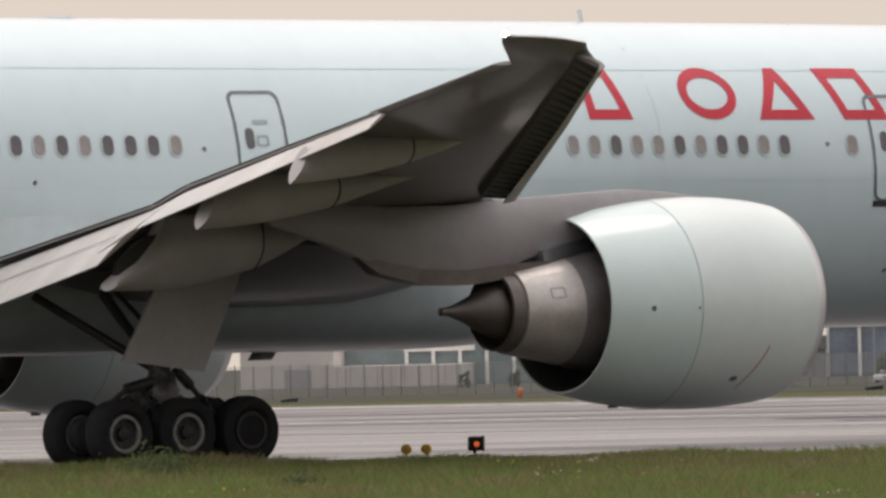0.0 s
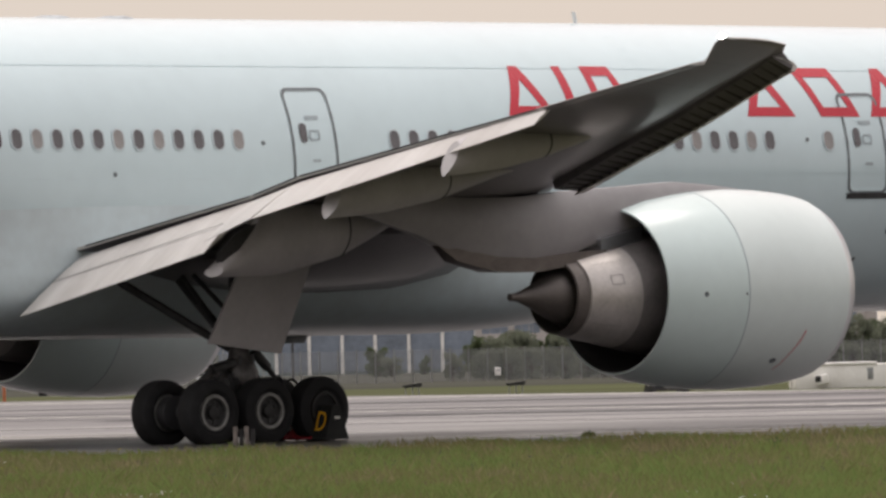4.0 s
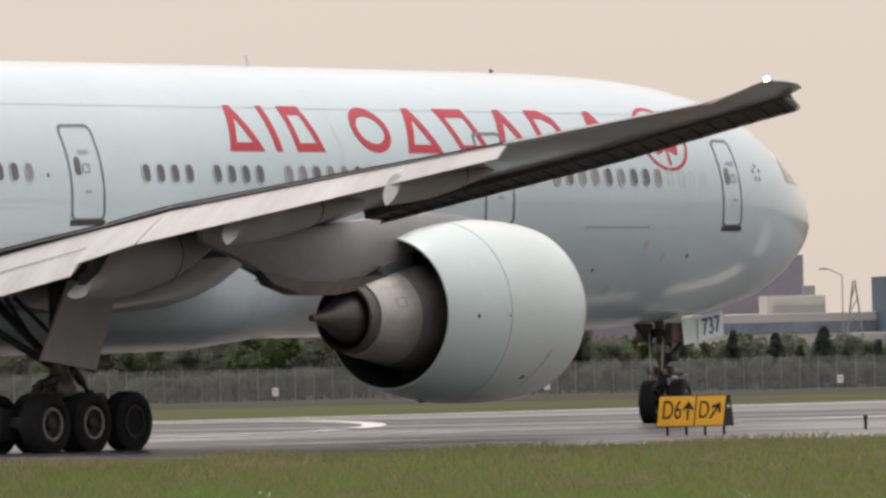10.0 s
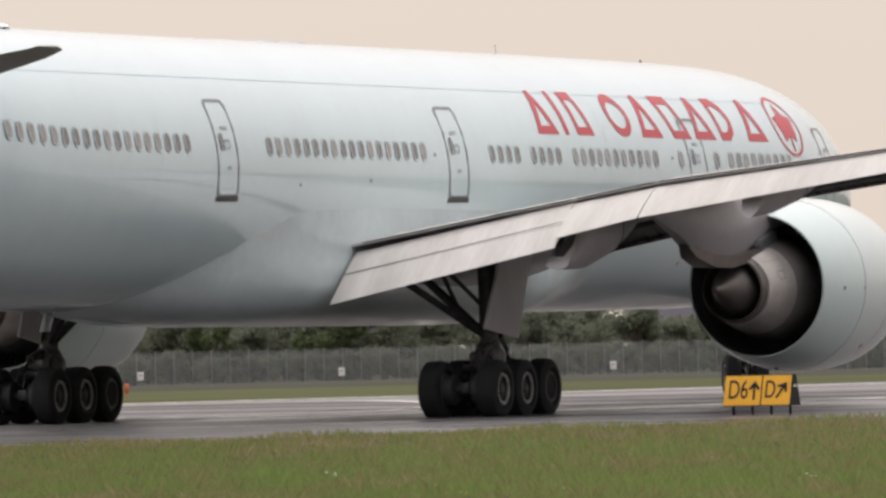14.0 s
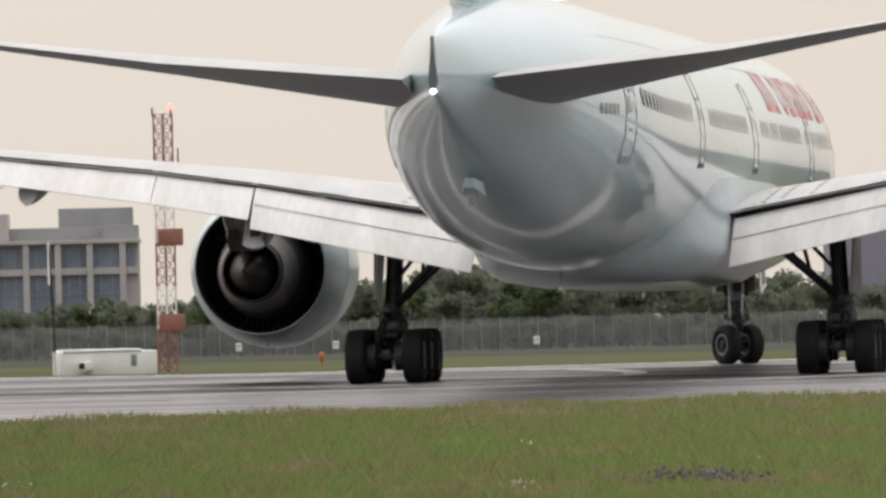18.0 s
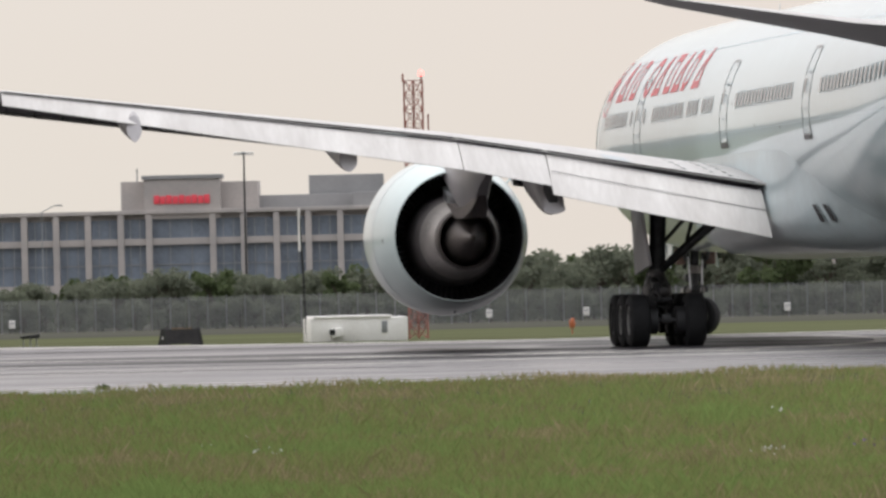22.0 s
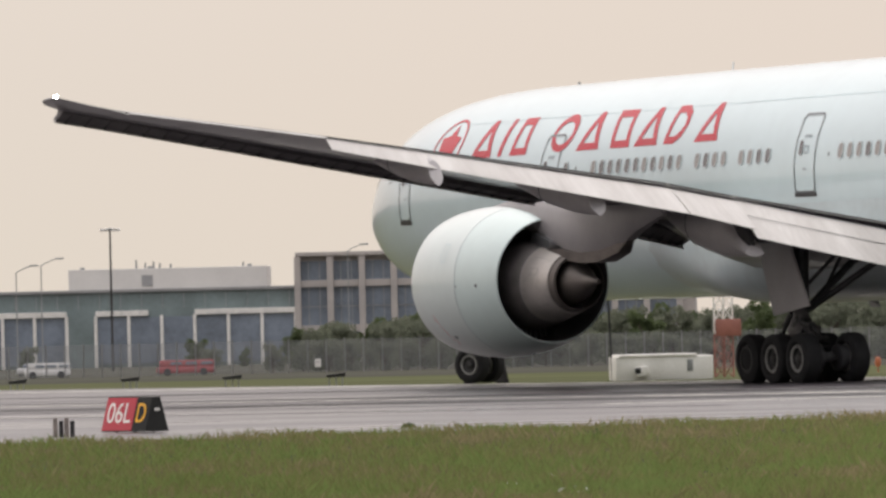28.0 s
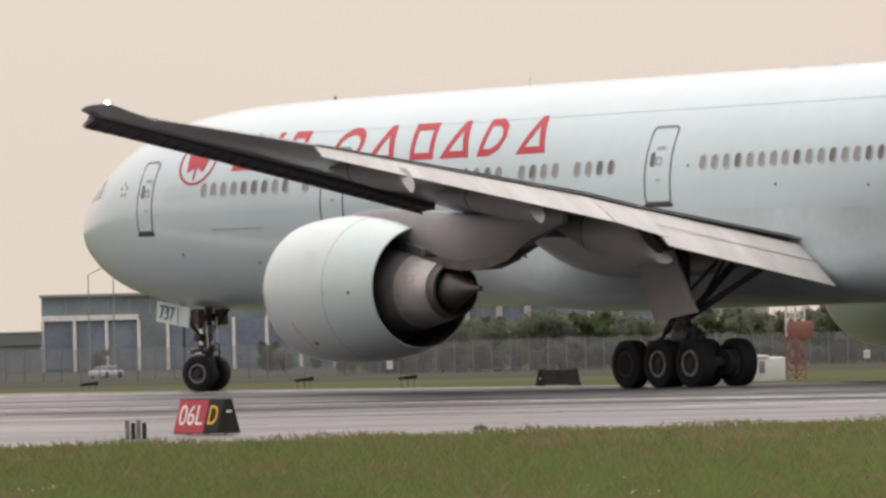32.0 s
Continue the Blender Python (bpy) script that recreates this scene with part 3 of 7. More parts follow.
for sd in (-1, 1):
    before = set(bpy.data.objects)
    rings = []
    for y in [2.6, 5, 7, 8.5, 9.75, 10.8, 13, 15, 17, 20, 22.4, 24.5, 26.6, 28.7, 29.5, 30.3]:
        xl, xs, zl, zs, th = wing_at(y)
        rings.append(foil(xl, zl, xs, zs, th / 1.9, sd * y, 15, 0.032 if y < 29 else 0.012))
    for y, xl, xt, z, th in ((30.9, -9.2, -10.95, 7.24, 0.24), (31.25, -9.9, -11.2, 7.29, 0.2), (31.45, -10.5, -11.33, 7.32, 0.13), (31.55, -11.0, -11.4, 7.33, 0.05)):
        rings.append(foil(xl, z, xt, z + 0.02, th / 1.9, sd * y, 15, 0.005))
    bm = loft(rings)
    bmesh.ops.recalc_face_normals(bm, faces=bm.faces)
    wing = part("wing", two_sided(bm), [M_WING, M_WINGSHADE], airliner, "grey swept wing with raked tip")
    slab_flap(sd, [(3.12, -1.96, 3.82, 2.1, 34, 0.17), (8.5, -2.14, 4.83, 1.68, 37, 0.15)], "lowered pale inboard flap", "inboard_flap")
    slab_flap(sd, [(8.54, -2.17, 4.81, 1.55, 30, 0.14), (10.79, -2.94, 5.13, 1.5, 27, 0.13)], "pale flaperon", "flaperon")
    slab_flap(sd, [(10.81, -2.94, 5.14, 1.46, 28, 0.13), (17, -5.15, 5.78, 0.95, 31, 0.10), (22.35, -7.0, 6.33, 0.5, 36, 0.07)], "lowered pale outboard flap", "outboard_flap")
    slab_flap(sd, [(22.5, -7.0, 6.35, 0.5, 4, 0.08), (28.7, -9.05, 6.99, 0.43, 4, 0.06)], "grey aileron", "aileron", [M_WING, M_WINGSHADE])
    # deep rounded underside where the wing meets the body
    rings = []
    for y, dz, dx in ((2.9, 0.0, 0.0), (3.8, 0.06, -0.45), (4.8, 0.32, -1.0), (5.9, 0.72, -1.7), (7.0, 1.15, -2.4)):
        xl, xs, zl, zs, th = wing_at(y)
        low = [(9.2, 4.05), (8.5, 3.62), (7.6, 3.25), (6.3, 3.03), (4.4, 2.98), (2.4, 3.02), (0.8, 3.2), (-0.6, 3.5)]
        rings.append([Vector((x + dx * (0.3 + 0.7 * (x + 0.6) / 9.8), sd * y, min(z + dz, zl - 0.12))) for x, z in low] + [Vector((-0.9 + 0.2 * dx, sd * y, zl - 0.1)), Vector((4.0 + 0.6 * dx, sd * y, zl + 0.1)), Vector((8.9 + dx, sd * y, zl))])
    part("wing_root_underside", loft(rings), M_WINGSHADE, airliner, "wing underside at the root, its shade put into the colour")
    # crease between the two panels of the inboard flap
    bm = bmesh.new()
    cr = []
    for y, x, z, c, d in ((3.14, -1.96, 3.82, 2.1, 34), (8.44, -2.14, 4.83, 1.68, 37)):
        for u in (0.48, 0.495):
            cr.append(bm.verts.new((x - c * u * math.cos(radians(d)) - 0.066 * math.sin(radians(d)), sd * y, z - c * u * math.sin(radians(d)) + 0.088 * math.cos(radians(d)))))
    bm.faces.new((cr[0], cr[1], cr[3], cr[2]))
    part("flap_crease", bm, M_SEAL, airliner, "thin dark crease along the flap", smooth=False)
    # dark gaps between wing and flaps
    for ya, yb in ((3.3, 8.45), (8.6, 10.75), (10.9, 22.3)):
        rings = []
        for y in np.linspace(ya, yb, 8):
            xl, xs, zl, zs, th = wing_at(y)
            rings.append([Vector((xs + 0.05, sd * y, zs + 0.036)), Vector((xs - 0.03, sd * y, zs + 0.03)), Vector((xs - 0.03, sd * y, zs + 0.008)), Vector((xs + 0.05, sd * y, zs + 0.0))])
        part("spoiler_seal", loft(rings), M_SEAL, airliner, "dark spoiler trailing edge")
    # slats; a solid dark fill stands for the shaded gap behind them, with ribs
    for ya, yb, nn, dz in ((4.9, 8.3, 4, -0.3), (11.3, 30.3, 13, 0.0)):
        rings, fill = [], []
        for i in range(nn + 1):
            y = ya + (yb - ya) * i / nn
            xl, xs, zl, zs, th = wing_at(y)
            c, f, h = 0.14 * (xl - xs) + 0.35, 0.35, 0.22 + 0.42 * th
            z0 = zl - 0.24 - 0.06 * th + dz
            prof = [(-0.95, 0.50), (-0.55, 0.46), (-0.2, 0.27), (0.0, 0.0), (-0.08, -0.2), (-0.3, -0.27), (-0.22, -0.12), (-0.2, 0.08), (-0.5, 0.30)]
            rings.append([Vector((xl + f + u * c, sd * y, z0 + v * h)) for u, v in prof])
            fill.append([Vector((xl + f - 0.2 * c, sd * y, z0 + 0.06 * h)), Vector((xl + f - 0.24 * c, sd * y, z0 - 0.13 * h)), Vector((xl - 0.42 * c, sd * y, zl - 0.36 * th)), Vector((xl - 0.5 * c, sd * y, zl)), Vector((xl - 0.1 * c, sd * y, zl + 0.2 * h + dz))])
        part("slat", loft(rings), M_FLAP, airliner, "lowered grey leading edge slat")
        part("slat_gap_fill", loft(fill), M_SLATGAP, airliner, "solid dark fill standing for the shaded gap behind the slat")
        for i in range(nn * 2):
            y = ya + (yb - ya) * (i + 0.5) / (nn * 2)
            xl, xs, zl, zs, th = wing_at(y)
            c, f, h = 0.14 * (xl - xs) + 0.35, 0.35, 0.22 + 0.42 * th
            z0 = zl - 0.24 - 0.06 * th + dz
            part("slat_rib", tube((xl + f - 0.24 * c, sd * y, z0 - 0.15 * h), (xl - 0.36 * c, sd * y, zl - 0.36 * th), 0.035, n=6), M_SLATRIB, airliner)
    # flap track fairings
    for y, top, cut, wd, jx, low in ((19.1, 6.04, 0.66, 0.24, -4.17, ((-2.5, 5.98), (-3.3, 5.72), (-4.17, 5.48), (-5.2, 5.28), (-6.1, 5.19), (-6.75, 5.14))),
                                (13.7, 5.46, 0.64, 0.30, -1.9, ((0.5, 5.40), (-0.44, 5.18), (-1.9, 4.77), (-3.4, 4.52), (-4.2, 4.45), (-4.92, 4.41))),
                                (8.45, 4.75, 0.22, 0.36, 0.13, ((2.1, 4.60), (1.05, 4.08), (0.13, 3.70), (-1.5, 3.36), (-2.4, 3.33), (-3.26, 3.34)))):
        def rib(x, q=1.0):
            zb = float(np.interp(-x, [-p[0] for p in low], [p[1] for p in low]))
            u = (x - low[-1][0]) / (low[0][0] - low[-1][0])
            end = min(1.0, max(0.0, (u - 0.0) / 0.22))
            zt = top - (1 - end) * (top - low[-1][1] - cut)
            w = wd * (0.45 + 0.55 * math.sin(math.pi * min(1, 0.12 + u * 0.95)) ** 0.6) * q
            c, h = (zt + zb) / 2, (zt - zb) / 2 * q
            slant = max(0.0, 1 - u / 0.25) * 0.55
            return [Vector((x + slant * (math.sin(a) + 1) * h, sd * y + w * math.cos(a) * (1 - 0.45 * max(0, -math.sin(a)) ** 3), c + h * math.sin(a))) for a in np.linspace(0, 2 * math.pi, 21)[:-1]]
        xsn = np.linspace(low[0][0], low[-1][0], 15)
        fr = part("flap_track_fairing", loft([rib(float(x)) for x in xsn]), M_FAIR, airliner, "pale canoe fairing under the flap, cut off at its tail")
        part("fairing_joint", loft([rib(jx + 0.02, 0.97), rib(jx + 0.02, 1.015), rib(jx - 0.02, 1.015), rib(jx - 0.02, 0.97)], cap=False), M_SEAL, fr, "thin dark joint")
    # dark fill for the shaded cavity between each fairing and its flap
    for y, tr in ((8.45, ((-1.0, 4.55, 3.95, 0.2), (-2.0, 4.45, 3.8, 0.24), (-2.7, 4.2, 3.7, 0.2), (-3.05, 3.85, 3.62, 0.1))), (13.7, ((-2.8, 5.25, 5.0, 0.12), (-3.9, 5.15, 4.8, 0.16), (-4.6, 4.95, 4.7, 0.1))), (19.1, ((-5.0, 5.85, 5.6, 0.1), (-6.0, 5.75, 5.5, 0.13), (-6.5, 5.6, 5.42, 0.08)))):
        part("flap_cove_fill", loft([[Vector((x, sd * y + w * u, zb + (zt - zb) * v)) for u, v in ((-1, 0), (-0.7, 1), (0.7, 1), (1, 0))] for x, zt, zb, w in tr]), M_DARK, airliner, "dark fill for the shaded cavity above the fairing")
    # panel lines on the underside
    for y in (12.6, 15.4, 18.2, 20.9, 23.8, 26.4, 29.0):
        xl, xs, zl, zs, th = wing_at(y)
        bm = bmesh.new()
        row = []
        for u in np.linspace(0.22, 0.9, 9):
            hh = th / 1.9 * 5 * (0.2969 * math.sqrt(u) - 0.126 * u - 0.3516 * u * u + 0.2843 * u**3 - 0.1036 * u**4) + (0.032 if y < 29 else 0.012) * u
            z = zl + (zs - zl) * u - hh - 0.012
            x = xl + (xs - xl) * u
            row.append((bm.verts.new((x, sd * (y - 0.012), z)), bm.verts.new((x, sd * (y + 0.012), z))))
        for p, q in zip(row, row[1:]):
            bm.faces.new((p[0], p[1], q[1], q[0]))
        part("panel_joint", bm, M_SEAL, wing, smooth=False)
    # rows of dark dashes on the wing's top beside the body, and a darker spoiler patch
    def wing_top(x, y):
        xl, xs, zl, zs, th = wing_at(y)
        u = (x - xl) / (xs - xl)
        hh = th / 1.9 * 5 * (0.2969 * math.sqrt(u) - 0.126 * u - 0.3516 * u * u + 0.2843 * u**3 - 0.1036 * u**4) + 0.032 * u
        return zl + (zs - zl) * u + hh
    def top_patch(name, pts, m, label=""):
        bm = bmesh.new()
        bm.faces.new([bm.verts.new((x, sd * y, wing_top(x, y) + 0.012)) for x, y in pts])
        part(name, bm, m, wing, label, smooth=False)
    for i in range(5):
        for r, yy in enumerate((3.72, 4.15, 4.9)):
            x = -1.6 + 1.1 * i + 0.4 * (r % 2)
            top_patch("walkway_dash", [(x, yy), (x + 0.42, yy), (x + 0.42, yy + 0.12), (x, yy + 0.12)], M_LINE)
    top_patch("spoiler_patch", [(-2.05, 6.35), (-0.5, 6.35), (-0.5, 6.95), (-2.05, 6.95)], M_BELLY, "darker grey patch")
    top_patch("walkway_line", [(-1.9, 3.55), (2.9, 3.55), (2.9, 3.58), (-1.9, 3.58)], M_LINE)
    # wing tip light
    part("wing_tip_light", lathe([(-0.05, 0.01), (0, 0.045), (0.08, 0.035)], "x", (-11.36, sd * 31.5, 7.37), 10, True), glow("tip_light", (1, 0.98, 0.95), 18), airliner, "lit white wing tip light")
    # the wings flex: the outer one of the turn rides higher
    lift = 0.2 if sd > 0 else -0.05
    for ob in set(bpy.data.objects) - before:
        if ob.type == "MESH":
            for v in ob.data.vertices:
                v.co.z += lift * min(1.0, max(0.0, (abs(v.co.y) - 10) / 13))

    # ---- engine ----
    ey, ez = sd * 9.64, 2.87
    c = (0, ey, ez)
    outer = [(11.47, 1.62), (11.50, 1.68), (11.45, 1.76), (11.2, 1.87), (10.8, 1.945), (10.1, 2.01), (9.3, 2.035), (8.5, 2.01), (8.28, 1.995), (8.05, 1.975), (7.75, 1.945), (7.0, 1.835), (6.6, 1.735), (6.36, 1.665)]
    bm = lathe([p for p in outer if p[0] <= 11.2] + [(6.36, 1.63), (7.2, 1.66), (8.3, 1.62)], "x", c, 64)
    for f in bm.faces:
        f.material_index = 1 if f.calc_center_median().x > 8.28 else 0
    lip = part("engine_nacelle", bm, [M_NAC, M_COWL], airliner, "large pale engine nacelle")
    part("inlet_lip", lathe([(11.2, 1.87), (11.45, 1.76), (11.50, 1.68), (11.47, 1.62), (11.25, 1.58), (10.9, 1.6), (10.2, 1.64)], "x", c, 64), M_METAL, lip, "bare metal inlet lip")
    part("fan_face", lathe([(10.2, 1.66), (10.15, 0.5), (10.6, 0.3), (10.9, 0.02)], "x", c, 48), M_LINER, lip, "dark fan behind the inlet")
    part("nozzle_liner", lathe([(6.38, 1.628), (7.2, 1.655), (8.3, 1.615), (8.7, 1.1)], "x", c, 64), M_LINER, lip, "dark fan duct")
    for xj in (8.28,):
        r = float(np.interp(xj, [p[0] for p in outer][::-1], [p[1] for p in outer][::-1]))
        part("cowl_joint", lathe([(xj - 0.012, r - 0.01), (xj - 0.012, r + 0.005), (xj + 0.012, r + 0.005), (xj + 0.012, r - 0.01)], "x", c, 64), M_GREYLINE, lip)
    part("core_cowl", lathe([(6.25, 1.035), (5.95, 0.97), (5.5, 0.89), (5.06, 0.81), (5.04, 0.78), (5.5, 0.74), (6.0, 0.72)], "x", (0, ey, ez - 0.08), 48), M_CORE, airliner, "bare metal core cowl")
    # forward core wall in a darker metal, for the shade behind the nozzle lip
    part("duct_inner_wall", lathe([(8.8, 1.12), (7.8, 1.20), (7.2, 1.19), (6.6, 1.11), (6.2, 1.02)], "x", (0, ey, ez - 0.08), 48), M_DUCTW, lip, "inner wall of the fan duct, darkened in colour for its shade")
    part("core_nozzle", lathe([(5.3, 0.80), (4.98, 0.765), (4.76, 0.745), (4.74, 0.70), (5.2, 0.68)], "x", (0, ey, ez - 0.08), 48), M_PLUG, airliner, "dark exhaust nozzle")
    part("exhaust_plug", lathe([(6.2, 0.64), (5.3, 0.62), (4.95, 0.575), (4.65, 0.47), (4.4, 0.35), (4.15, 0.235), (3.9, 0.14), (3.72, 0.085), (3.56, 0.075), (3.54, 0.0)], "x", (0, ey, ez - 0.06), 40), M_PLUG, airliner, "pointed brown exhaust plug")
    vane = None
    for k in range(64):
        a = 2 * math.pi * k / 64
        if vane is None:
            vane = part("guide_vane", box(0.34, 0.022, 0.42, (0, 0, 1.22), 0, Matrix.Rotation(radians(12), 4, "Z")), M_LINER, lip, "thin grey guide vane in the duct", smooth=False)
            b = vane
        else:
            b = new("guide_vane", vane.data)
            b.parent = lip
        b.matrix_local = Matrix.Translation((8.15, ey, ez)) @ Matrix.Rotation(a, 4, "X")
    def on_nacelle(x, z):
        """The outer side of the nacelle at station x and height z above its axis."""
        r = float(np.interp(x, [p[0] for p in outer][::-1], [p[1] for p in outer][::-1])) + 0.008
        return Vector((x, ey + sd * math.sqrt(max(0.01, r * r - z * z)), ez + z))
    for mx, mz, ma, mb in ((7.2, -0.09, 0.055, 0.055), (8.2, -0.10, 0.03, 0.03), (9.4, -1.46, 0.10, 0.05)):
        bm = bmesh.new()
        bm.faces.new([bm.verts.new(on_nacelle(mx + ma * math.cos(a), mz + mb * math.sin(a))) for a in np.linspace(0, 2 * math.pi, 11)[:-1]])
        part("nacelle_marking", bm, M_LINE, lip, smooth=False)
    bm = bmesh.new()
    pv = []
    for k in range(12):
        f = k / 11
        x, z = 9.98 - 0.38 * f ** 1.2, -0.85 - 0.80 * f
        pv.append((bm.verts.new(on_nacelle(x, z)), bm.verts.new(on_nacelle(x + 0.028, z))))
    for p, q in zip(pv, pv[1:]):
        bm.faces.new((p[0], p[1], q[1], q[0]))
    part("nacelle_stripe", bm, M_RED, lip, "thin dark red line", smooth=False)
    if sd > 0:
        plate = [(8.95, 0.55), (9.2, 0.55), (9.2, 1.05), (8.95, 1.05)]
        bm = bmesh.new()
        a, b = [bm.verts.new(on_nacelle(*p)) for p in resample(plate, 3)], [bm.verts.new(on_nacelle(*p)) for p in resample(inset(plate, 0.022), 3)]
        for i in range(len(a)):
            bm.faces.new((a[i], a[(i + 1) % len(a)], b[(i + 1) % len(a)], b[i]))
        part("access_panel_line", bm, M_JOINT, lip, smooth=False)
    bm = bmesh.new()
    strake = [bm.verts.new(v) for v in ((8.9, ey - sd * 1.55, ez + 1.30), (10.0, ey - sd * 1.60, ez + 1.26), (9.4, ey - sd * 1.95, ez + 1.62), (8.95, ey - sd * 1.92, ez + 1.60))]
    bm.faces.new(strake)
    ex = bmesh.ops.extrude_face_region(bm, geom=list(bm.faces))
    bmesh.ops.translate(bm, vec=(0, 0.02, 0.03), verts=[v for v in ex["geom"] if isinstance(v, bmesh.types.BMVert)])
    part("nacelle_strake", bm, M_NAC, lip, "small pale fin on the nacelle", smooth=False)
    part("drain_mast", box(0.22, 0.05, 0.1, (7.6, ey, ez - 1.97), 0.01), M_LINE, lip)
    # pylon
    rings = []
    for x, zt, zb, w in ((9.9, 4.9, 4.75, 0.03), (9.0, 4.99, 4.5, 0.2), (8, 5.06, 4.3, 0.27), (6.6, 4.98, 4.1, 0.3), (5, 4.9, 3.62, 0.31), (3.8, 4.8, 3.45, 0.30), (2.4, 4.8, 3.55, 0.27), (1.0, 4.85, 4.1, 0.2), (-0.4, 4.9, 4.5, 0.08)):
        rings.append([Vector((x, ey + w * u, zb + (zt - zb) * v)) for u, v in ((-0.6, 0), (-1, 0.2), (-1, 0.8), (-0.6, 1), (0.6, 1), (1, 0.8), (1, 0.2), (0.6, 0))])
    pyl = part("pylon", loft(rings), M_PYLON, airliner, "grey engine pylon")
    rings = []
    for x, zt, zb, w in ((5.9, 3.72, 3.5, 0.36), (5.0, 3.68, 3.42, 0.36), (4.0, 3.58, 3.30, 0.34), (3.0, 3.62, 3.32, 0.28), (2.0, 3.8, 3.55, 0.2), (1.6, 3.95, 3.85, 0.1)):
        rings.append([Vector((x, ey + w * u, zb + (zt - zb) * v)) for u, v in ((-1, 0), (-1, 1), (1, 1), (1, 0))])
    part("heat_shield", loft(rings), M_SHIELD, pyl, "heat-stained metal shield")
    rings = []
    for x, zt, zb, w in ((6.9, 4.15, 3.85, 0.34), (6.2, 4.02, 3.78, 0.37), (5.75, 3.92, 3.70, 0.37)):
        rings.append([Vector((x, ey + w * u, zb + (zt - zb) * v)) for u, v in ((-1, 0), (-1, 1), (1, 1), (1, 0))])
    part("pylon_panel", loft(rings), M_METAL, pyl, "bright metal panel")
    CX, CR = (5.04, 5.5, 6.1, 6.6, 7.2), (0.81, 0.89, 1.00, 1.12, 1.19)
    def on_core(x, deg):
        r = float(np.interp(x, CX, CR)) + 0.008
        return Vector((x, ey + sd * r * math.cos(radians(deg)), ez - 0.08 + r * math.sin(radians(deg))))
    for x0, x1, d0, d1 in ((5.55, 5.85, 14, 27), (5.2, 5.98, 46, 46.5), (5.2, 5.98, -40, -39.5)):
        bm = bmesh.new()
        out = [(x0, d0), (x1, d0), (x1, d1), (x0, d1)]
        ins = [(x0 + 0.02, d0 + 0.9), (x1 - 0.02, d0 + 0.9), (x1 - 0.02, d1 - 0.9), (x0 + 0.02, d1 - 0.9)]
        if d1 - d0 < 3:
            bm.faces.new([bm.verts.new(on_core(*p)) for p in out])
        else:
            a, b = [bm.verts.new(on_core(*p)) for p in out], [bm.verts.new(on_core(*p)) for p in ins]
            for i in range(4):
                bm.faces.new((a[i], a[(i + 1) % 4], b[(i + 1) % 4], b[i]))
        part("cowl_panel_line", bm, M_CORELINE, lip, smooth=False)

    # ---- tail plane ----
    rings = []
    for y, xl, xt, zl, zt, th in ((0.97, -25.65, -33.57, 6.55, 6.80, 0.84), (1.6, -26.4, -33.7, 6.60, 6.86, 0.80), (6, -30.6, -35.0, 7.24, 7.24, 0.42), (10.0, -34.2, -36.3, 7.76, 7.78, 0.17), (10.6, -34.9, -36.45, 7.85, 7.86, 0.1), (10.78, -35.5, -36.5, 7.9, 7.9, 0.03)):
        rings.append(foil(xl, zl, xt, zt, th, sd * y, 13, 0.004))
    bm = loft(rings)
    bmesh.ops.recalc_face_normals(bm, faces=bm.faces)
    part("tailplane", two_sided(bm), [M_WING, M_TAILSHADE], airliner, "grey tailplane")

# fin
rings = []
for z, xl, xt, th in ((8.2, -21.4, -32.2, 0.46), (9.5, -22.8, -32.55, 0.42), (13, -26.6, -33.8, 0.3), (17.6, -31.4, -35.4, 0.15), (18.4, -32.8, -35.7, 0.05)):
    ring = foil(xl, 0, xt, 0, th, 0, 11, 0.004)
    rings.append([Vector((v.x, v.z, z)) for v in ring])
fin = part("fin", loft(rings), M_BODY, airliner, "tall pale fin")
rings = []
for z, xl, xt in ((8.35, -29.6, -32.26), (13, -31.8, -33.82), (17.4, -34.0, -35.4)):
    rings.append([Vector((xl, 0.115, z)), Vector((xt, 0.045, z)), Vector((xt, -0.045, z)), Vector((xl, -0.115, z))])
rudder = part("rudder", loft(rings), M_WHITE, fin, "pale rudder with teal dot pattern", smooth=False)
M_TEAL = mat("teal_dots", (0.10, 0.33, 0.29), 0.4, var=0.1)
bm = bmesh.new()
for i in range(20):
    for j in range(18):
        z = 8.42 + 0.105 * j
        x = -25.2 - 0.36 * i - 0.42 * (z - 8.35) - 0.18 * (j % 2)
        f = (z - 8.2) / 1.3
        xl, xt, th = -21.4 - 1.4 * f, -32.2 - 0.35 * f, 0.46 - 0.04 * f
        u = (x - xl) / (xt - xl)
        if u > 0.985:
            continue
        hw = th * 5 * (0.2969 * math.sqrt(u) - 0.126 * u - 0.3516 * u * u + 0.2843 * u**3 - 0.1036 * u**4) + 0.004 * u
        if x < -29.6 - 0.473 * (z - 8.35):
            hw = max(hw, 0.117 - 0.026 * (-29.6 - 0.473 * (z - 8.35) - x))
        for sd in (-1, 1):
            q = [bm.verts.new((x + a, sd * (hw + 0.008), z + b)) for a, b in ((-0.15, 0), (0, -0.045), (0.15, 0), (0, 0.045))]
            bm.faces.new(q)
part("rudder_dots", bm, M_TEAL, rudder, "rows of small teal dots", smooth=False)


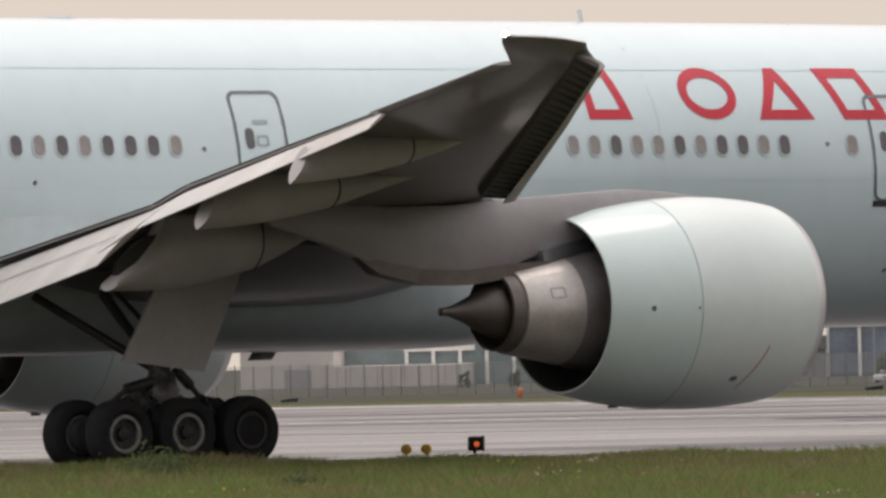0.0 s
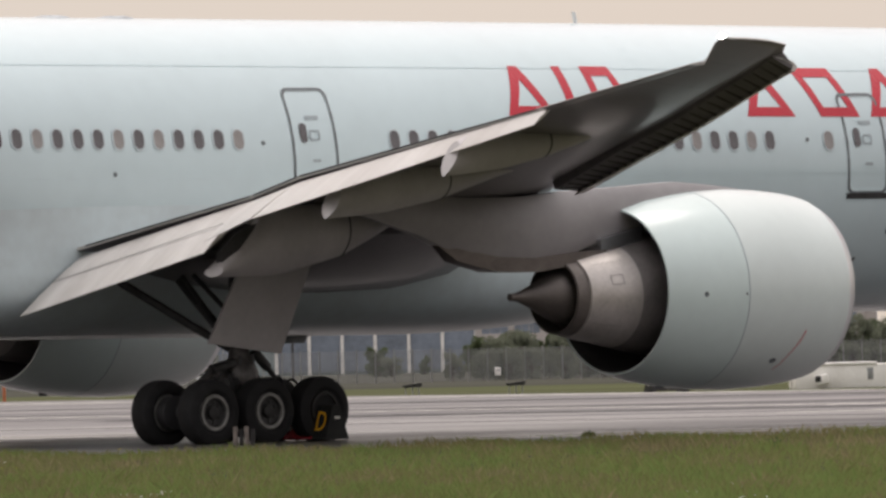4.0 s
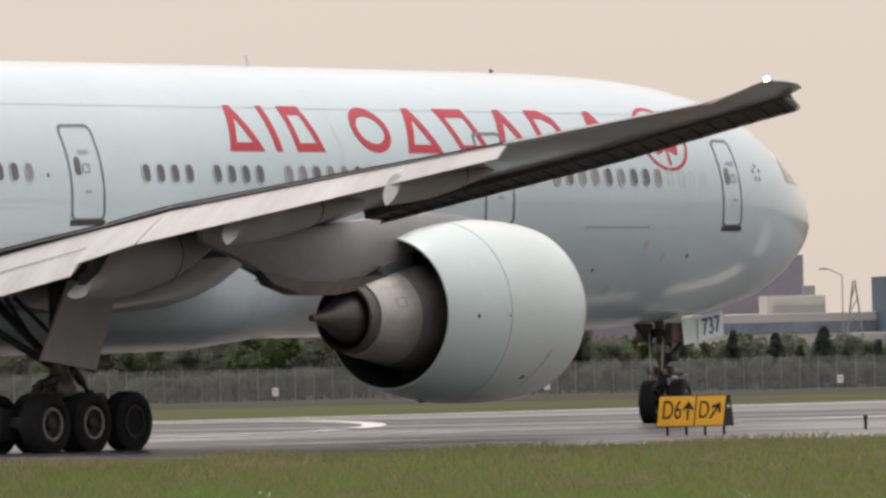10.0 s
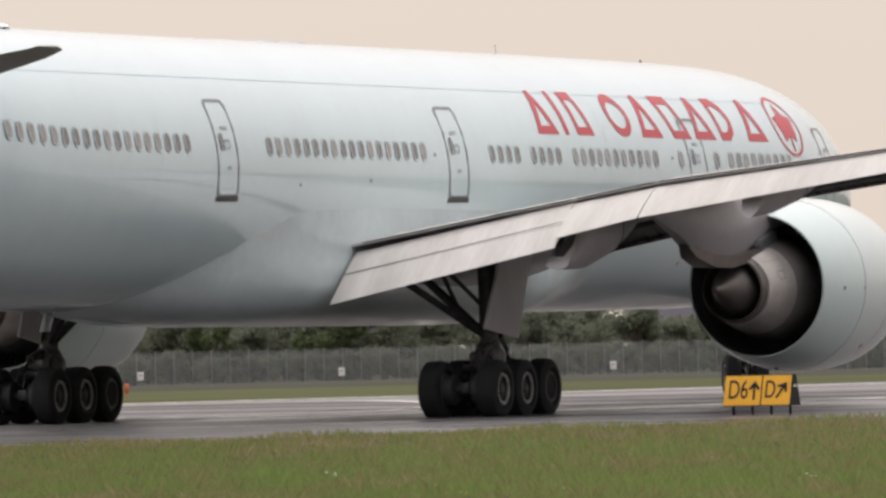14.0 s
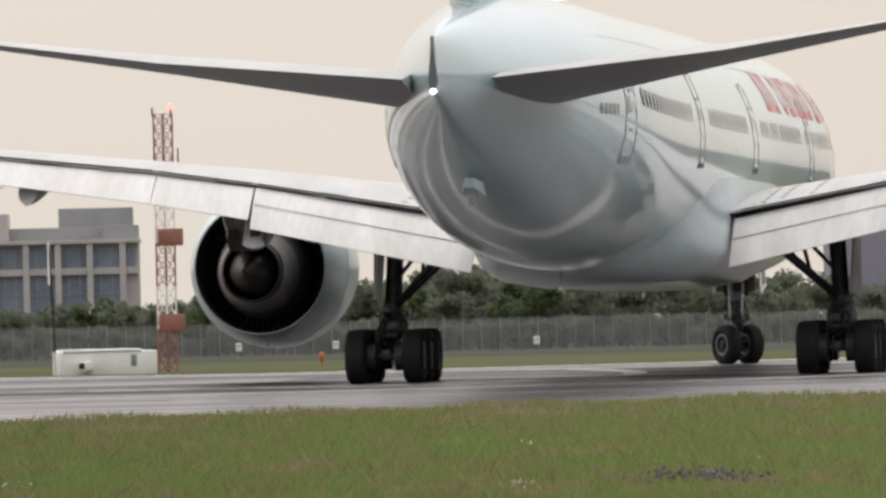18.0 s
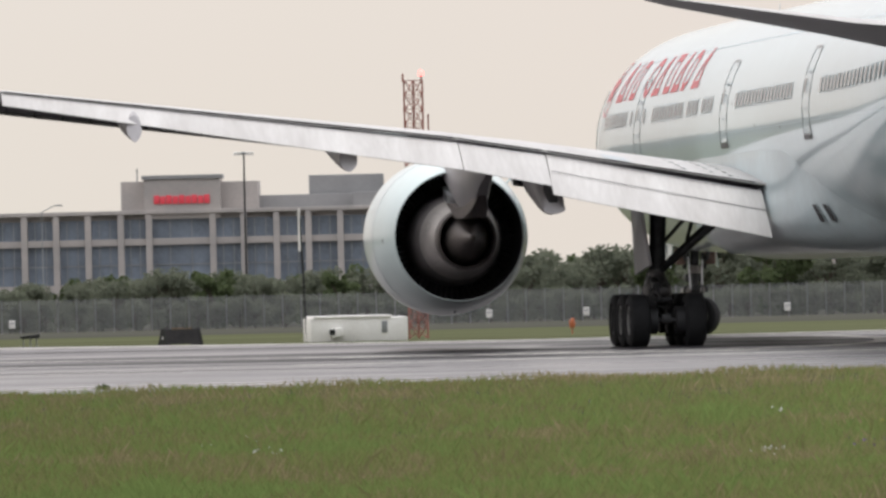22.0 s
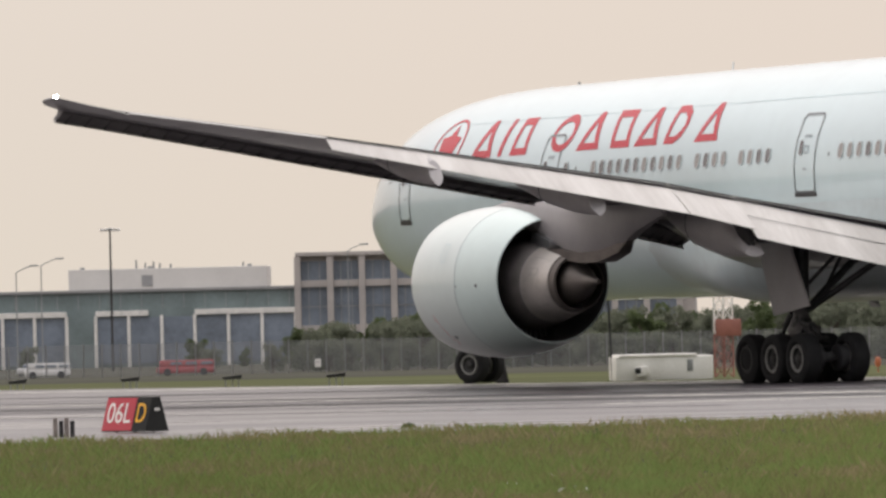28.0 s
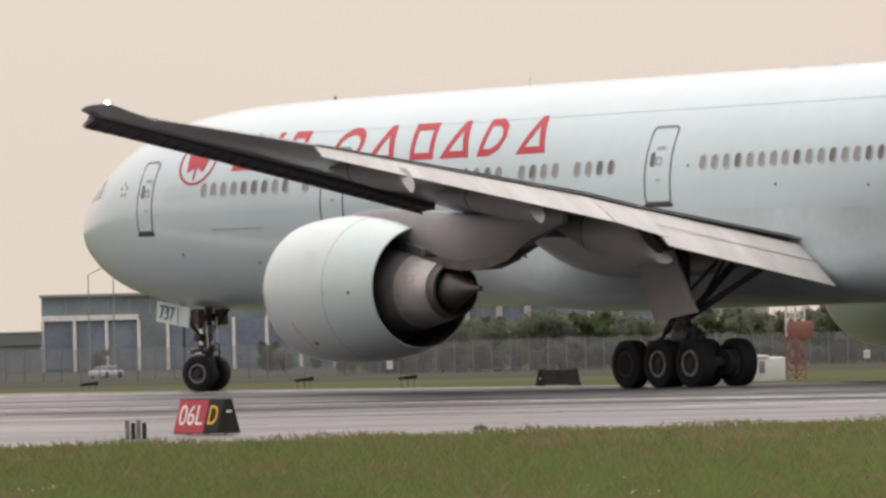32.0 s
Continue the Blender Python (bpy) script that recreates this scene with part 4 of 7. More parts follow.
# ---- landing gear ----
M_STRUT = mat("piston_chrome", (0.45, 0.45, 0.46), 0.3, 0.8, var=0.1)
M_CUFF2 = mat("oily_gear_paint", (0.085, 0.08, 0.078), 0.4, 0.4, var=0.5, scale=7)
M_CUFF = mat("worn_gear_paint", (0.20, 0.18, 0.165), 0.45, 0.4, var=0.4, scale=6)
M_RUST = mat("bay_primer", (0.115, 0.07, 0.055), 0.6, var=0.3, scale=4)
def wheel_at(x, y, z, r, w, outside, name="wheel", ring=M_RING):
    """A tyre with its rim, turning about its y axis; built at its own centre."""
    prof = [(-w / 2 * 0.7, r * 0.56), (-w / 2, r * 0.68), (-w / 2 * 0.97, r * 0.86), (-w / 2 * 0.75, r * 0.975), (-w * 0.2, r), (w * 0.2, r), (w / 2 * 0.75, r * 0.975), (w / 2 * 0.97, r * 0.86), (w / 2, r * 0.68), (w / 2 * 0.7, r * 0.56)]
    t = part(name, lathe(prof, "y", (0, 0, 0), 32), M_TYRE, airliner, "black grooved tyre")
    t.location = (x, y, z)
    for s in (-1, 1):
        part("rim_ring", lathe([(s * w * 0.34, r * 0.565), (s * w * 0.43, r * 0.54), (s * w * 0.425, r * 0.45), (s * w * 0.34, r * 0.44)], "y", (0, 0, 0), 24), ring, t, "worn rim ring")
        rim = part("rim", lathe([(s * w * 0.30, r * 0.45), (s * w * 0.24, r * 0.40), (s * w * 0.22, r * 0.22), (s * w * 0.36, r * 0.19), (s * w * 0.40, r * 0.10), (s * w * 0.40, 0.003)], "y", (0, 0, 0), 24), M_RIM, t, "grey wheel rim")
        if ring is M_RIM:
            part("hub_cover", lathe([(s * w * 0.36, r * 0.44), (s * w * 0.40, r * 0.30), (s * w * 0.42, r * 0.12), (s * w * 0.42, 0.003)], "y", (0, 0, 0), 24), M_TYRE, t, "dark hub cover")
            continue
        bolt = None
        for k in range(7):
            a = 2 * math.pi * k / 7
            if bolt is None:
                bolt = part("wheel_bolt", lathe([(s * w * 0.23, 0.04), (s * w * 0.28, 0.034), (s * w * 0.285, 0.002)], "y", (0, 0, 0), 6), M_GEAR, t)
                b = bolt
            else:
                b = new("wheel_bolt", bolt.data)
                b.parent = t
            b.location = (r * 0.31 * math.cos(a), 0, r * 0.31 * math.sin(a))
    return t


main_wheels, nose_wheels = [], []
for sd in (-1, 1):
    gy = sd * 5.49
    strut = part("main_gear_leg", tube((0.15, gy * 0.98, 3.95), (0, gy, 1.7), 0.21, bm=tube((0, gy, 1.8), (0, gy, 0.75), 0.14)), M_GEAR, airliner, "dark main gear strut")
    part("truck_beam", box(3.2, 0.26, 0.26, (0, gy, 0.56), 0.06), M_GEAR, strut)
    for ax in (-1.46, 0, 1.46):
        part("axle", tube((ax, gy - 0.75, 0.66), (ax, gy + 0.75, 0.66), 0.08), M_GEAR, strut)
        for s in (-1, 1):
            main_wheels.append(wheel_at(ax, gy + s * 0.70, 0.66, 0.66, 0.52, sd, ring=M_RING if ax < 1 else M_RIM))
    part("drag_brace", tube((0.0, gy, 1.8), (-1.75, sd * 3.9, 3.3), 0.085), M_GEAR, strut)
    part("side_brace", tube((0.0, gy, 1.8), (-0.1, sd * 3.85, 3.3), 0.10), M_GEAR, strut)
    part("side_brace", tube((0.0, gy - sd * 0.1, 2.5), (-0.4, sd * 4.6, 3.4), 0.05), M_GEAR, strut)
    part("torque_link", box(0.5, 0.18, 0.1, (0.32, gy, 1.2), 0.03, Matrix.Rotation(radians(50), 4, "Y")), M_GEAR, strut)
    part("torque_link", box(0.5, 0.18, 0.1, (0.40, gy, 1.0), 0.03, Matrix.Rotation(radians(-35), 4, "Y")), M_GEAR, strut)
    part("gear_collar", lathe([(-0.42, 0.26), (-0.34, 0.36), (-0.1, 0.38), (0.06, 0.30), (0.2, 0.22), (0.38, 0.20)], "z", (0, gy, 1.55), 20, True), M_CUFF2, strut, "scuffed swivel housing")
    part("levelling_actuator", tube((0.28, gy + sd * 0.12, 1.85), (0.62, gy + sd * 0.14, 1.52), 0.10, n=12, bm=tube((0.62, gy + sd * 0.14, 1.52), (1.12, gy + sd * 0.14, 1.0), 0.055, n=10)), M_GEAR, strut)
    part("rear_actuator", tube((-0.25, gy + sd * 0.1, 1.62), (-0.85, gy + sd * 0.12, 1.5), 0.11, n=12, bm=tube((-0.85, gy + sd * 0.12, 1.5), (-1.35, gy + sd * 0.1, 1.15), 0.05, n=8)), M_GEAR, strut)
    part("valve_block", box(0.34, 0.42, 0.3, (-0.62, gy, 1.22), 0.08), M_CUFF2, strut)
    part("brake_line", tube((-0.9, gy + sd * 0.1, 1.02), (-0.2, gy + sd * 0.2, 1.5), 0.025, n=6, bm=tube((-1.5, gy, 0.95), (-0.9, gy + sd * 0.1, 1.02), 0.025, n=6)), M_SEAL, strut)
    # hoses, rods and boxes about the leg and truck
    for k, (x0, z0, x1, z1, y1, rr) in enumerate(((-0.35, 1.0, -0.12, 1.75, 0.22, 0.05), (0.32, 0.95, 0.16, 1.8, 0.2, 0.05), (-0.55, 0.95, -0.3, 1.55, -0.2, 0.045), (0.5, 0.9, 0.28, 1.5, -0.24, 0.045), (0.62, 0.82, 0.3, 1.42, 0.05, 0.08))):
        part("hydraulic_rod", tube((x0, gy + sd * y1, z0), (x1, gy + sd * y1 * 0.9, z1), rr, n=8), M_GEAR, strut)
    for x0, wl, hl in ((-1.45, 0.9, 0.5), (-0.95, 0.6, 0.62), (-0.6, 0.5, 0.45), (0.5, 0.5, 0.5), (0.75, 0.7, 0.42)):
        pts = [(x0 + wl * i / 8, 0.85 + hl * math.sin(math.pi * (i / 8) ** 1.25) ** 0.7) for i in range(9)]
        bm = None
        for p, q in zip(pts, pts[1:]):
            bm = tube((p[0], gy + sd * 0.25, p[1]), (q[0], gy + sd * 0.25, q[1]), 0.03, n=6, bm=bm)
        part("hose_loop", bm, M_SEAL, strut, "black hose loop")
    for x0, w, h in ((-0.45, 0.4, 0.26), (0.15, 0.5, 0.3), (0.66, 0.26, 0.22), (-0.98, 0.26, 0.16)):
        part("truck_fitting", box(w, 0.5, h, (x0, gy, 1.08), 0.07), M_GEAR, strut)
    for ax in (-1.46, 0, 1.46):
        part("brake_rod", tube((ax + 0.25, gy + sd * 0.3, 0.42), (ax + 1.0, gy + sd * 0.3, 0.5), 0.035, n=6), M_GEAR, strut)
        for s in (-1, 1):
            part("brake_pack", lathe([(-0.14, 0.30), (-0.12, 0.35), (0.12, 0.35), (0.14, 0.30)], "y", (ax, gy + s * 0.36, 0.66), 18, True), M_SEAL, strut)
    part("brace_joint", lathe([(-0.16, 0.12), (-0.13, 0.19), (0.13, 0.19), (0.16, 0.12)], "z", (0, gy, 1.86), 16, True), M_GEAR, strut)
    part("retract_actuator", tube((-0.05, gy - sd * 0.75, 2.55), (-0.7, sd * 4.6, 3.4), 0.05, n=10), M_GEAR, strut)
    # outer gear door fixed to the leg
    cor = [(-0.05, 3.9), (1.8, 3.9), (0.72, 1.79), (-1.08, 2.03)]
    ring1 = [Vector((x, sd * (5.86 + 0.08 * math.sin((x + 0.7) * 1.2)), z)) for x, z in cor]
    ring2 = [v + Vector((0, -sd * 0.06, 0)) for v in ring1]
    part("gear_door", loft([ring1, ring2]), M_FAIR, airliner, "flat grey gear door", smooth=False)
    # dark slab in place of the shade inside the open wheel bay
    part("gear_bay_shade", loft([[Vector((x, sd * y, z)) for x, y in ((-1.0, 3.2), (1.6, 3.2), (1.4, 6.2), (-0.6, 6.2))] for z in (3.72, 3.9)]), M_DARK, airliner, "dark slab standing for the shade in the wheel bay", smooth=False)
gear_doors = []
noseleg = part("nose_gear_leg", tube((31.0, 0, 2.7), (31.22, 0, 0.54), 0.12, 0.09), M_GEAR, airliner, "dark nose gear strut")
part("nose_brace", tube((31.15, 0, 1.35), (32.6, 0, 2.5), 0.06), M_GEAR, noseleg)
part("nose_torque_link", box(0.16, 0.12, 0.36, (31.08, 0, 0.92), 0.03), M_GEAR, noseleg)
part("nose_axle", tube((31.22, -0.42, 0.54), (31.22, 0.42, 0.54), 0.07), M_GEAR, noseleg)
part("steering_cuff", lathe([(-0.15, 0.13), (-0.12, 0.2), (0.12, 0.2), (0.15, 0.13)], "z", (31.15, 0, 1.25), 16, True), M_GEAR, noseleg)
part("nose_actuator", tube((31.05, -0.34, 1.3), (31.05, 0.34, 1.3), 0.09, n=10), M_GEAR, noseleg)
part("nose_fitting", box(0.34, 0.5, 0.22, (31.35, 0, 1.5), 0.05), M_GEAR, noseleg)
part("tow_fitting", tube((31.3, 0, 1.12), (31.75, 0, 1.1), 0.05, n=8), M_STRUT, noseleg)
part("nose_piston", tube((31.2, 0, 1.15), (31.22, 0, 0.54), 0.105, n=14), M_STRUT, noseleg, "bright sliding piston")
part("nose_brace", tube((31.1, -0.28, 1.9), (30.3, -0.35, 2.6), 0.06), M_GEAR, noseleg)
part("nose_brace", tube((31.1, 0.28, 1.9), (30.3, 0.35, 2.6), 0.06), M_GEAR, noseleg)
for s in (-1, 1):
    part("nose_bay_panel", box(0.42, 0.26, 0.46, (31.0, s * 0.42, 1.98), 0.05), M_RUST, noseleg, "brown primer lamp bracket")
    part("steering_actuator", tube((30.95, s * 0.2, 1.28), (31.6, s * 0.24, 1.24), 0.085, n=12), M_CUFF, noseleg, "worn steering cylinder")
    part("actuator_rod", tube((31.55, s * 0.24, 1.24), (31.95, s * 0.1, 1.18), 0.035, n=8), M_STRUT, noseleg)
    part("hydraulic_pipe", tube((30.86, s * 0.16, 1.3), (30.9, s * 0.2, 2.2), 0.025, n=6), M_STRUT, noseleg)
part("leg_collar", lathe([(-0.12, 0.13), (-0.09, 0.18), (0.09, 0.18), (0.12, 0.13)], "z", (31.08, 0, 1.85), 14, True), M_CUFF, noseleg)
part("lower_torque_link", tube((31.12, 0.0, 1.12), (30.72, 0.0, 0.86), 0.05, n=8, bm=tube((30.72, 0.0, 0.86), (31.15, 0.0, 0.6), 0.05, n=8)), M_GEAR, noseleg)
bm = None
for p, q in zip(((30.95, 1.5), (30.75, 1.35), (30.7, 1.15), (30.82, 1.0)), ((30.75, 1.35), (30.7, 1.15), (30.82, 1.0), (31.0, 0.95))):
    bm = tube((p[0], -0.15, p[1]), (q[0], -0.15, q[1]), 0.022, n=6, bm=bm)
part("nose_hose", bm, M_SEAL, noseleg, "black hose loop")
for s in (-1, 1):
    nose_wheels.append(wheel_at(31.22, s * 0.36, 0.54, 0.54, 0.40, s, "nose_wheel"))
    part("taxi_light", lathe([(0.12, 0.02), (0.05, 0.11), (-0.05, 0.12), (-0.12, 0.04)], "x", (31.25, s * 0.32, 2.2), 14, True), M_GEAR, noseleg, "round lamp housing")
    ring1 = [Vector((x, s * y, z)) for x, y, z in ((31.1, 0.62, 2.5), (32.85, 0.6, 2.72), (32.85, 0.66, 2.12), (31.1, 0.68, 1.9))]
    ring2 = [v + Vector((0, -s * 0.035, 0)) for v in ring1]
    d = part("nose_gear_door", loft([ring1, ring2]), M_NAC, airliner, "pale nose gear door with dark number", smooth=False)
    part("door_joint", box(0.025, 0.012, 0.56, (31.68, s * 0.668, 1.98), 0, None), M_LINE, d)
    gear_doors.append((d, s))


# ---- ground ----
def ground_z(y):
    return float(np.interp(y, [276, 288, 300, 330, 345, 800, 1300, 4800], [0.0, -0.03, -0.09, -0.22, -0.33, -3.7, -6.5, -24.0]))


def dip(y):
    """The runway falls away a little towards its far side."""
    return float(np.interp(y, [288, 300, 330], [0.0, -0.05, -0.13]))


M_SOIL = mat("grass_ground", (0.06, 0.064, 0.042), 0.9, var=0.3, scale=0.12, bump=0.3, bump_scale=8, tint=(0.066, 0.060, 0.036), spec=0.05)
M_DISTANT = mat("distant_fields", (0.085, 0.084, 0.070), 0.9, var=0.15, scale=0.01, spec=0.0)
M_FARGRASS = mat("mown_far_grass", (0.102, 0.108, 0.060), 0.9, var=0.2, scale=0.05, spec=0.0)


def wet(name, col, rough, lo, hi, stretch, var, spec=0.5):
    """Wet pavement: patches of standing water change gloss and tone, drawn out along the runway."""
    m = bpy.data.materials.new(name)
    m.use_nodes = True
    n, l = m.node_tree.nodes, m.node_tree.links
    b = n["Principled BSDF"]
    co, mp = n.new("ShaderNodeTexCoord"), n.new("ShaderNodeMapping")
    mp.inputs["Rotation"].default_value = (0, 0, radians(19))
    mp.inputs["Scale"].default_value = stretch
    n1, n2 = n.new("ShaderNodeTexNoise"), n.new("ShaderNodeTexNoise")
    n1.inputs["Scale"].default_value, n1.inputs["Detail"].default_value = 1.0, 5
    n2.inputs["Scale"].default_value, n2.inputs["Detail"].default_value = 6.0, 4
    l.new(co.outputs["Object"], mp.inputs[0])
    for q in (n1, n2):
        l.new(mp.outputs[0], q.inputs["Vector"])
    r1 = n.new("ShaderNodeMapRange")
    r1.inputs[1].default_value, r1.inputs[2].default_value = 0.35, 0.65
    r1.inputs[3].default_value, r1.inputs[4].default_value = lo, hi
    l.new(n1.outputs[0], r1.inputs[0])
    l.new(r1.outputs[0], b.inputs["Roughness"])
    mx = n.new("ShaderNodeMix")
    mx.data_type = "RGBA"
    mx.inputs[6].default_value = (*(c * (1 - var) for c in col), 1)
    mx.inputs[7].default_value = (*(c * (1 + var) for c in col), 1)
    l.new(n2.outputs[0], mx.inputs[0])
    l.new(mx.outputs[2], b.inputs["Base Color"])
    bp = n.new("ShaderNodeBump")
    n3 = n.new("ShaderNodeTexNoise")
    n3.inputs["Scale"].default_value = 30
    l.new(co.outputs["Object"], n3.inputs["Vector"])
    bp.inputs["Strength"].default_value, bp.inputs["Distance"].default_value = rough, 0.01
    l.new(n3.outputs[0], bp.inputs["Height"])
    l.new(bp.outputs[0], b.inputs["Normal"])
    b.inputs["Specular IOR Level"].default_value = spec
    return m


M_ASPHALT = wet("wet_asphalt", (0.05, 0.044, 0.049), 0.4, 0.28, 0.44, (0.04, 0.12, 1), 0.12, 0.32)
M_CONC = wet("wet_concrete", (0.088, 0.082, 0.085), 0.3, 0.24, 0.42, (0.06, 0.2, 1), 0.24, 0.44)
M_YLINE = mat("worn_line_paint", (0.62, 0.60, 0.54), 0.45, var=0.15, scale=1)


def flat_poly(name, pts, z, material, **tags):
    bm = bmesh.new()
    bm.faces.new([bm.verts.new((x, y, z)) for x, y in pts])
    ob = part(name, bm, material, smooth=False)
    return tagged(ob, **tags)


ys = [-300, 0, 60, 100, 150, 200, 260, 276, 288, 300, 330, 345, 420, 520, 650, 800, 1000, 1300, 2000, 4800]
xs = [-4500, -800, -300, -120, -60, -20, 20, 60, 120, 300, 800, 4500]
bm = bmesh.new()
gv = [[bm.verts.new((x, y, ground_z(y))) for x in xs] for y in ys]
for j in range(len(ys) - 1):
    for i in range(len(xs) - 1):
        f = bm.faces.new((gv[j][i], gv[j][i + 1], gv[j + 1][i + 1], gv[j + 1][i]))
        f.material_index = 0 if ys[j] < 260 else 1 if ys[j] < 520 else 2
ground = tagged(part("ground", bm, [M_SOIL, M_FARGRASS, M_DISTANT], smooth=False), "grassy airfield ground, damp and level", "ground", kind="structure")

EDGE = [(-700, 190), (-60, 199), (-30, 201.5), (-14, 206), (0, 216), (15, 226), (22, 230), (60, 243), (120, 262)]


def edge_y(x):
    return float(np.interp(x, [p[0] for p in EDGE], [p[1] for p in EDGE]))


def far_y(x):
    return float(np.interp(x, [-700, -60, -37, -25, -18, -9, -4, 2, 10, 17, 25, 120], [560, 344, 336, 331, 323, 311, 304.5, 302.5, 306, 313, 320, 345]))


bm = bmesh.new()
cols = []
for x in (-700, -60, -37, -30, -25, -18, -14, -9, -4, 0, 2, 10, 15, 17, 22, 25, 60, 120):
    cols.append([bm.verts.new((x, y, 0.02 + dip(y))) for y in (min(max(edge_y(x), q), far_y(x)) for q in (0, 288, 300, 330, 900))])
for a, b in zip(cols, cols[1:]):
    for k in range(4):
        if (a[k].co - a[k + 1].co).length + (b[k].co - b[k + 1].co).length > 0.02:
            bm.faces.new((a[k], b[k], b[k + 1], a[k + 1]))
tagged(part("runway", bm, M_ASPHALT, smooth=False), "dark wet asphalt runway with glossy puddles", "runway", kind="structure")
XE = (-700, -60, -34, -30, -20, -14, -10, 0, 8, 15, 22, 30, 60, 120)
flat_poly("pavement", [(x, edge_y(x) - 0.2) for x in XE] + [(x, float(np.interp(x, [-700, -60, -34, -20, -10, 0, 8, 17, 60, 120], [252, 262, 257, 252, 260, 256, 260, 267, 284, 300]))) for x in XE[::-1]], 0.026, M_CONC, label="pale wet concrete shoulder beside the grass", category="pavement", kind="structure")


def strip(name, pts, w, z, material, label, category):
    """A painted line of width w along points on the ground."""
    bm = bmesh.new()
    prev = None
    pts = [(p[0] + (q[0] - p[0]) * k / 12, p[1] + (q[1] - p[1]) * k / 12) for p, q in zip(pts, pts[1:]) for k in range(12)] + [pts[-1]]
    for i, p in enumerate(pts):
        a, b = Vector(pts[max(0, i - 1)]), Vector(pts[min(len(pts) - 1, i + 1)])
        d = (b - a).normalized()
        nrm = Vector((-d.y, d.x)) * w / 2
        q = (bm.verts.new((p[0] + nrm.x, p[1] + nrm.y, z + dip(p[1] + nrm.y))), bm.verts.new((p[0] - nrm.x, p[1] - nrm.y, z + dip(p[1] - nrm.y))))
        if prev:
            bm.faces.new((prev[0], q[0], q[1], prev[1]))
        prev = q
    return tagged(part(name, bm, material, smooth=False), label, category, kind="structure")


strip("line_1", [(-4.8, 248.5), (9.9, 254), (15, 260), (21.6, 268), (60, 300)], 0.9, 0.030, M_YLINE, "worn pale guide line on the asphalt", "line")
curl = [(9.6 + 4.0 * math.cos(a) - 4, 277 + 15 * math.sin(a)) for a in np.linspace(-1.5, 1.45, 18)]
strip("line_2", [(-4, 262)] + curl + [(0, 292)], 0.6, 0.031, M_YLINE, "curved worn pale guide line", "line")
strip("line_3", [(-60, 283), (-12.2, 268.5), (-4.8, 264), (6, 258)], 0.9, 0.030, M_YLINE, "worn pale edge line on the asphalt", "line")
strip("line_4", [(x, far_y(x) - 3) for x in (-300, -50, 0, 50, 150)], 1.6, 0.030, M_YLINE, "worn pale runway edge line", "line")
M_SKID = mat("tyre_marks", (0.030, 0.028, 0.030), 0.5, var=0.3, scale=0.3, spec=0.28)
for k, (x0, y0, ln, w) in enumerate(((-12, 262, 60, 1.2), (-2, 270, 70, 1.6), (4, 248, 50, 0.8), (-30, 250, 60, 1.4), (10, 285, 60, 2.0), (-18, 292, 70, 2.2), (16, 284, 34, 3.0), (20, 273, 40, 3.2), (13, 266, 34, 1.8), (-9, 258, 26, 2.0), (24, 262, 30, 1.2))):
    strip("tyre_mark", [(x0 - ln / 2 * 0.94, y0 + ln / 2 * 0.33), (x0, y0), (x0 + ln / 2 * 0.94, y0 - ln / 2 * 0.30)], w, 0.027 + 0.0005 * k, M_SKID, "dark rubber streak on wet asphalt", "tyre mark")

# ---- signs beside the taxiway ----
M_SBLACK = mat("black_sign_paint", (0.02, 0.021, 0.02), 0.6, var=0.3, scale=3, spec=0.25)
M_SRED = mat("red_sign_face", (0.45, 0.025, 0.045), 0.35, var=0.1, scale=3)
M_SYEL = mat("yellow_sign_face", (0.86, 0.43, 0.02), 0.35, var=0.08, scale=3)
M_SWHITE = mat("white_sign_paint", (0.8, 0.78, 0.74), 0.4)
M_STEEL = mat("galvanised_steel", (0.32, 0.33, 0.33), 0.5, 0.6, var=0.2, scale=3)


def word(body, size, m, parent, at, turn, sx=1.0, name="lettering"):
    cu = bpy.data.curves.new(name, "FONT")
    cu.body, cu.size, cu.extrude = body, size, 0.004
    cu.align_x, cu.align_y = "CENTER", "CENTER"
    ob = bpy.data.objects.new("tmp", cu)
    scene.collection.objects.link(ob)
    bpy.context.view_layer.update()
    me = bpy.data.meshes.new_from_object(ob)
    bpy.data.objects.remove(ob)
    me.materials.append(m)
    t = new(name, me)
    t.parent = parent
    t.matrix_local = Matrix.Translation(at) @ turn @ Matrix.Diagonal((sx, 1, 1, 1))
    return t


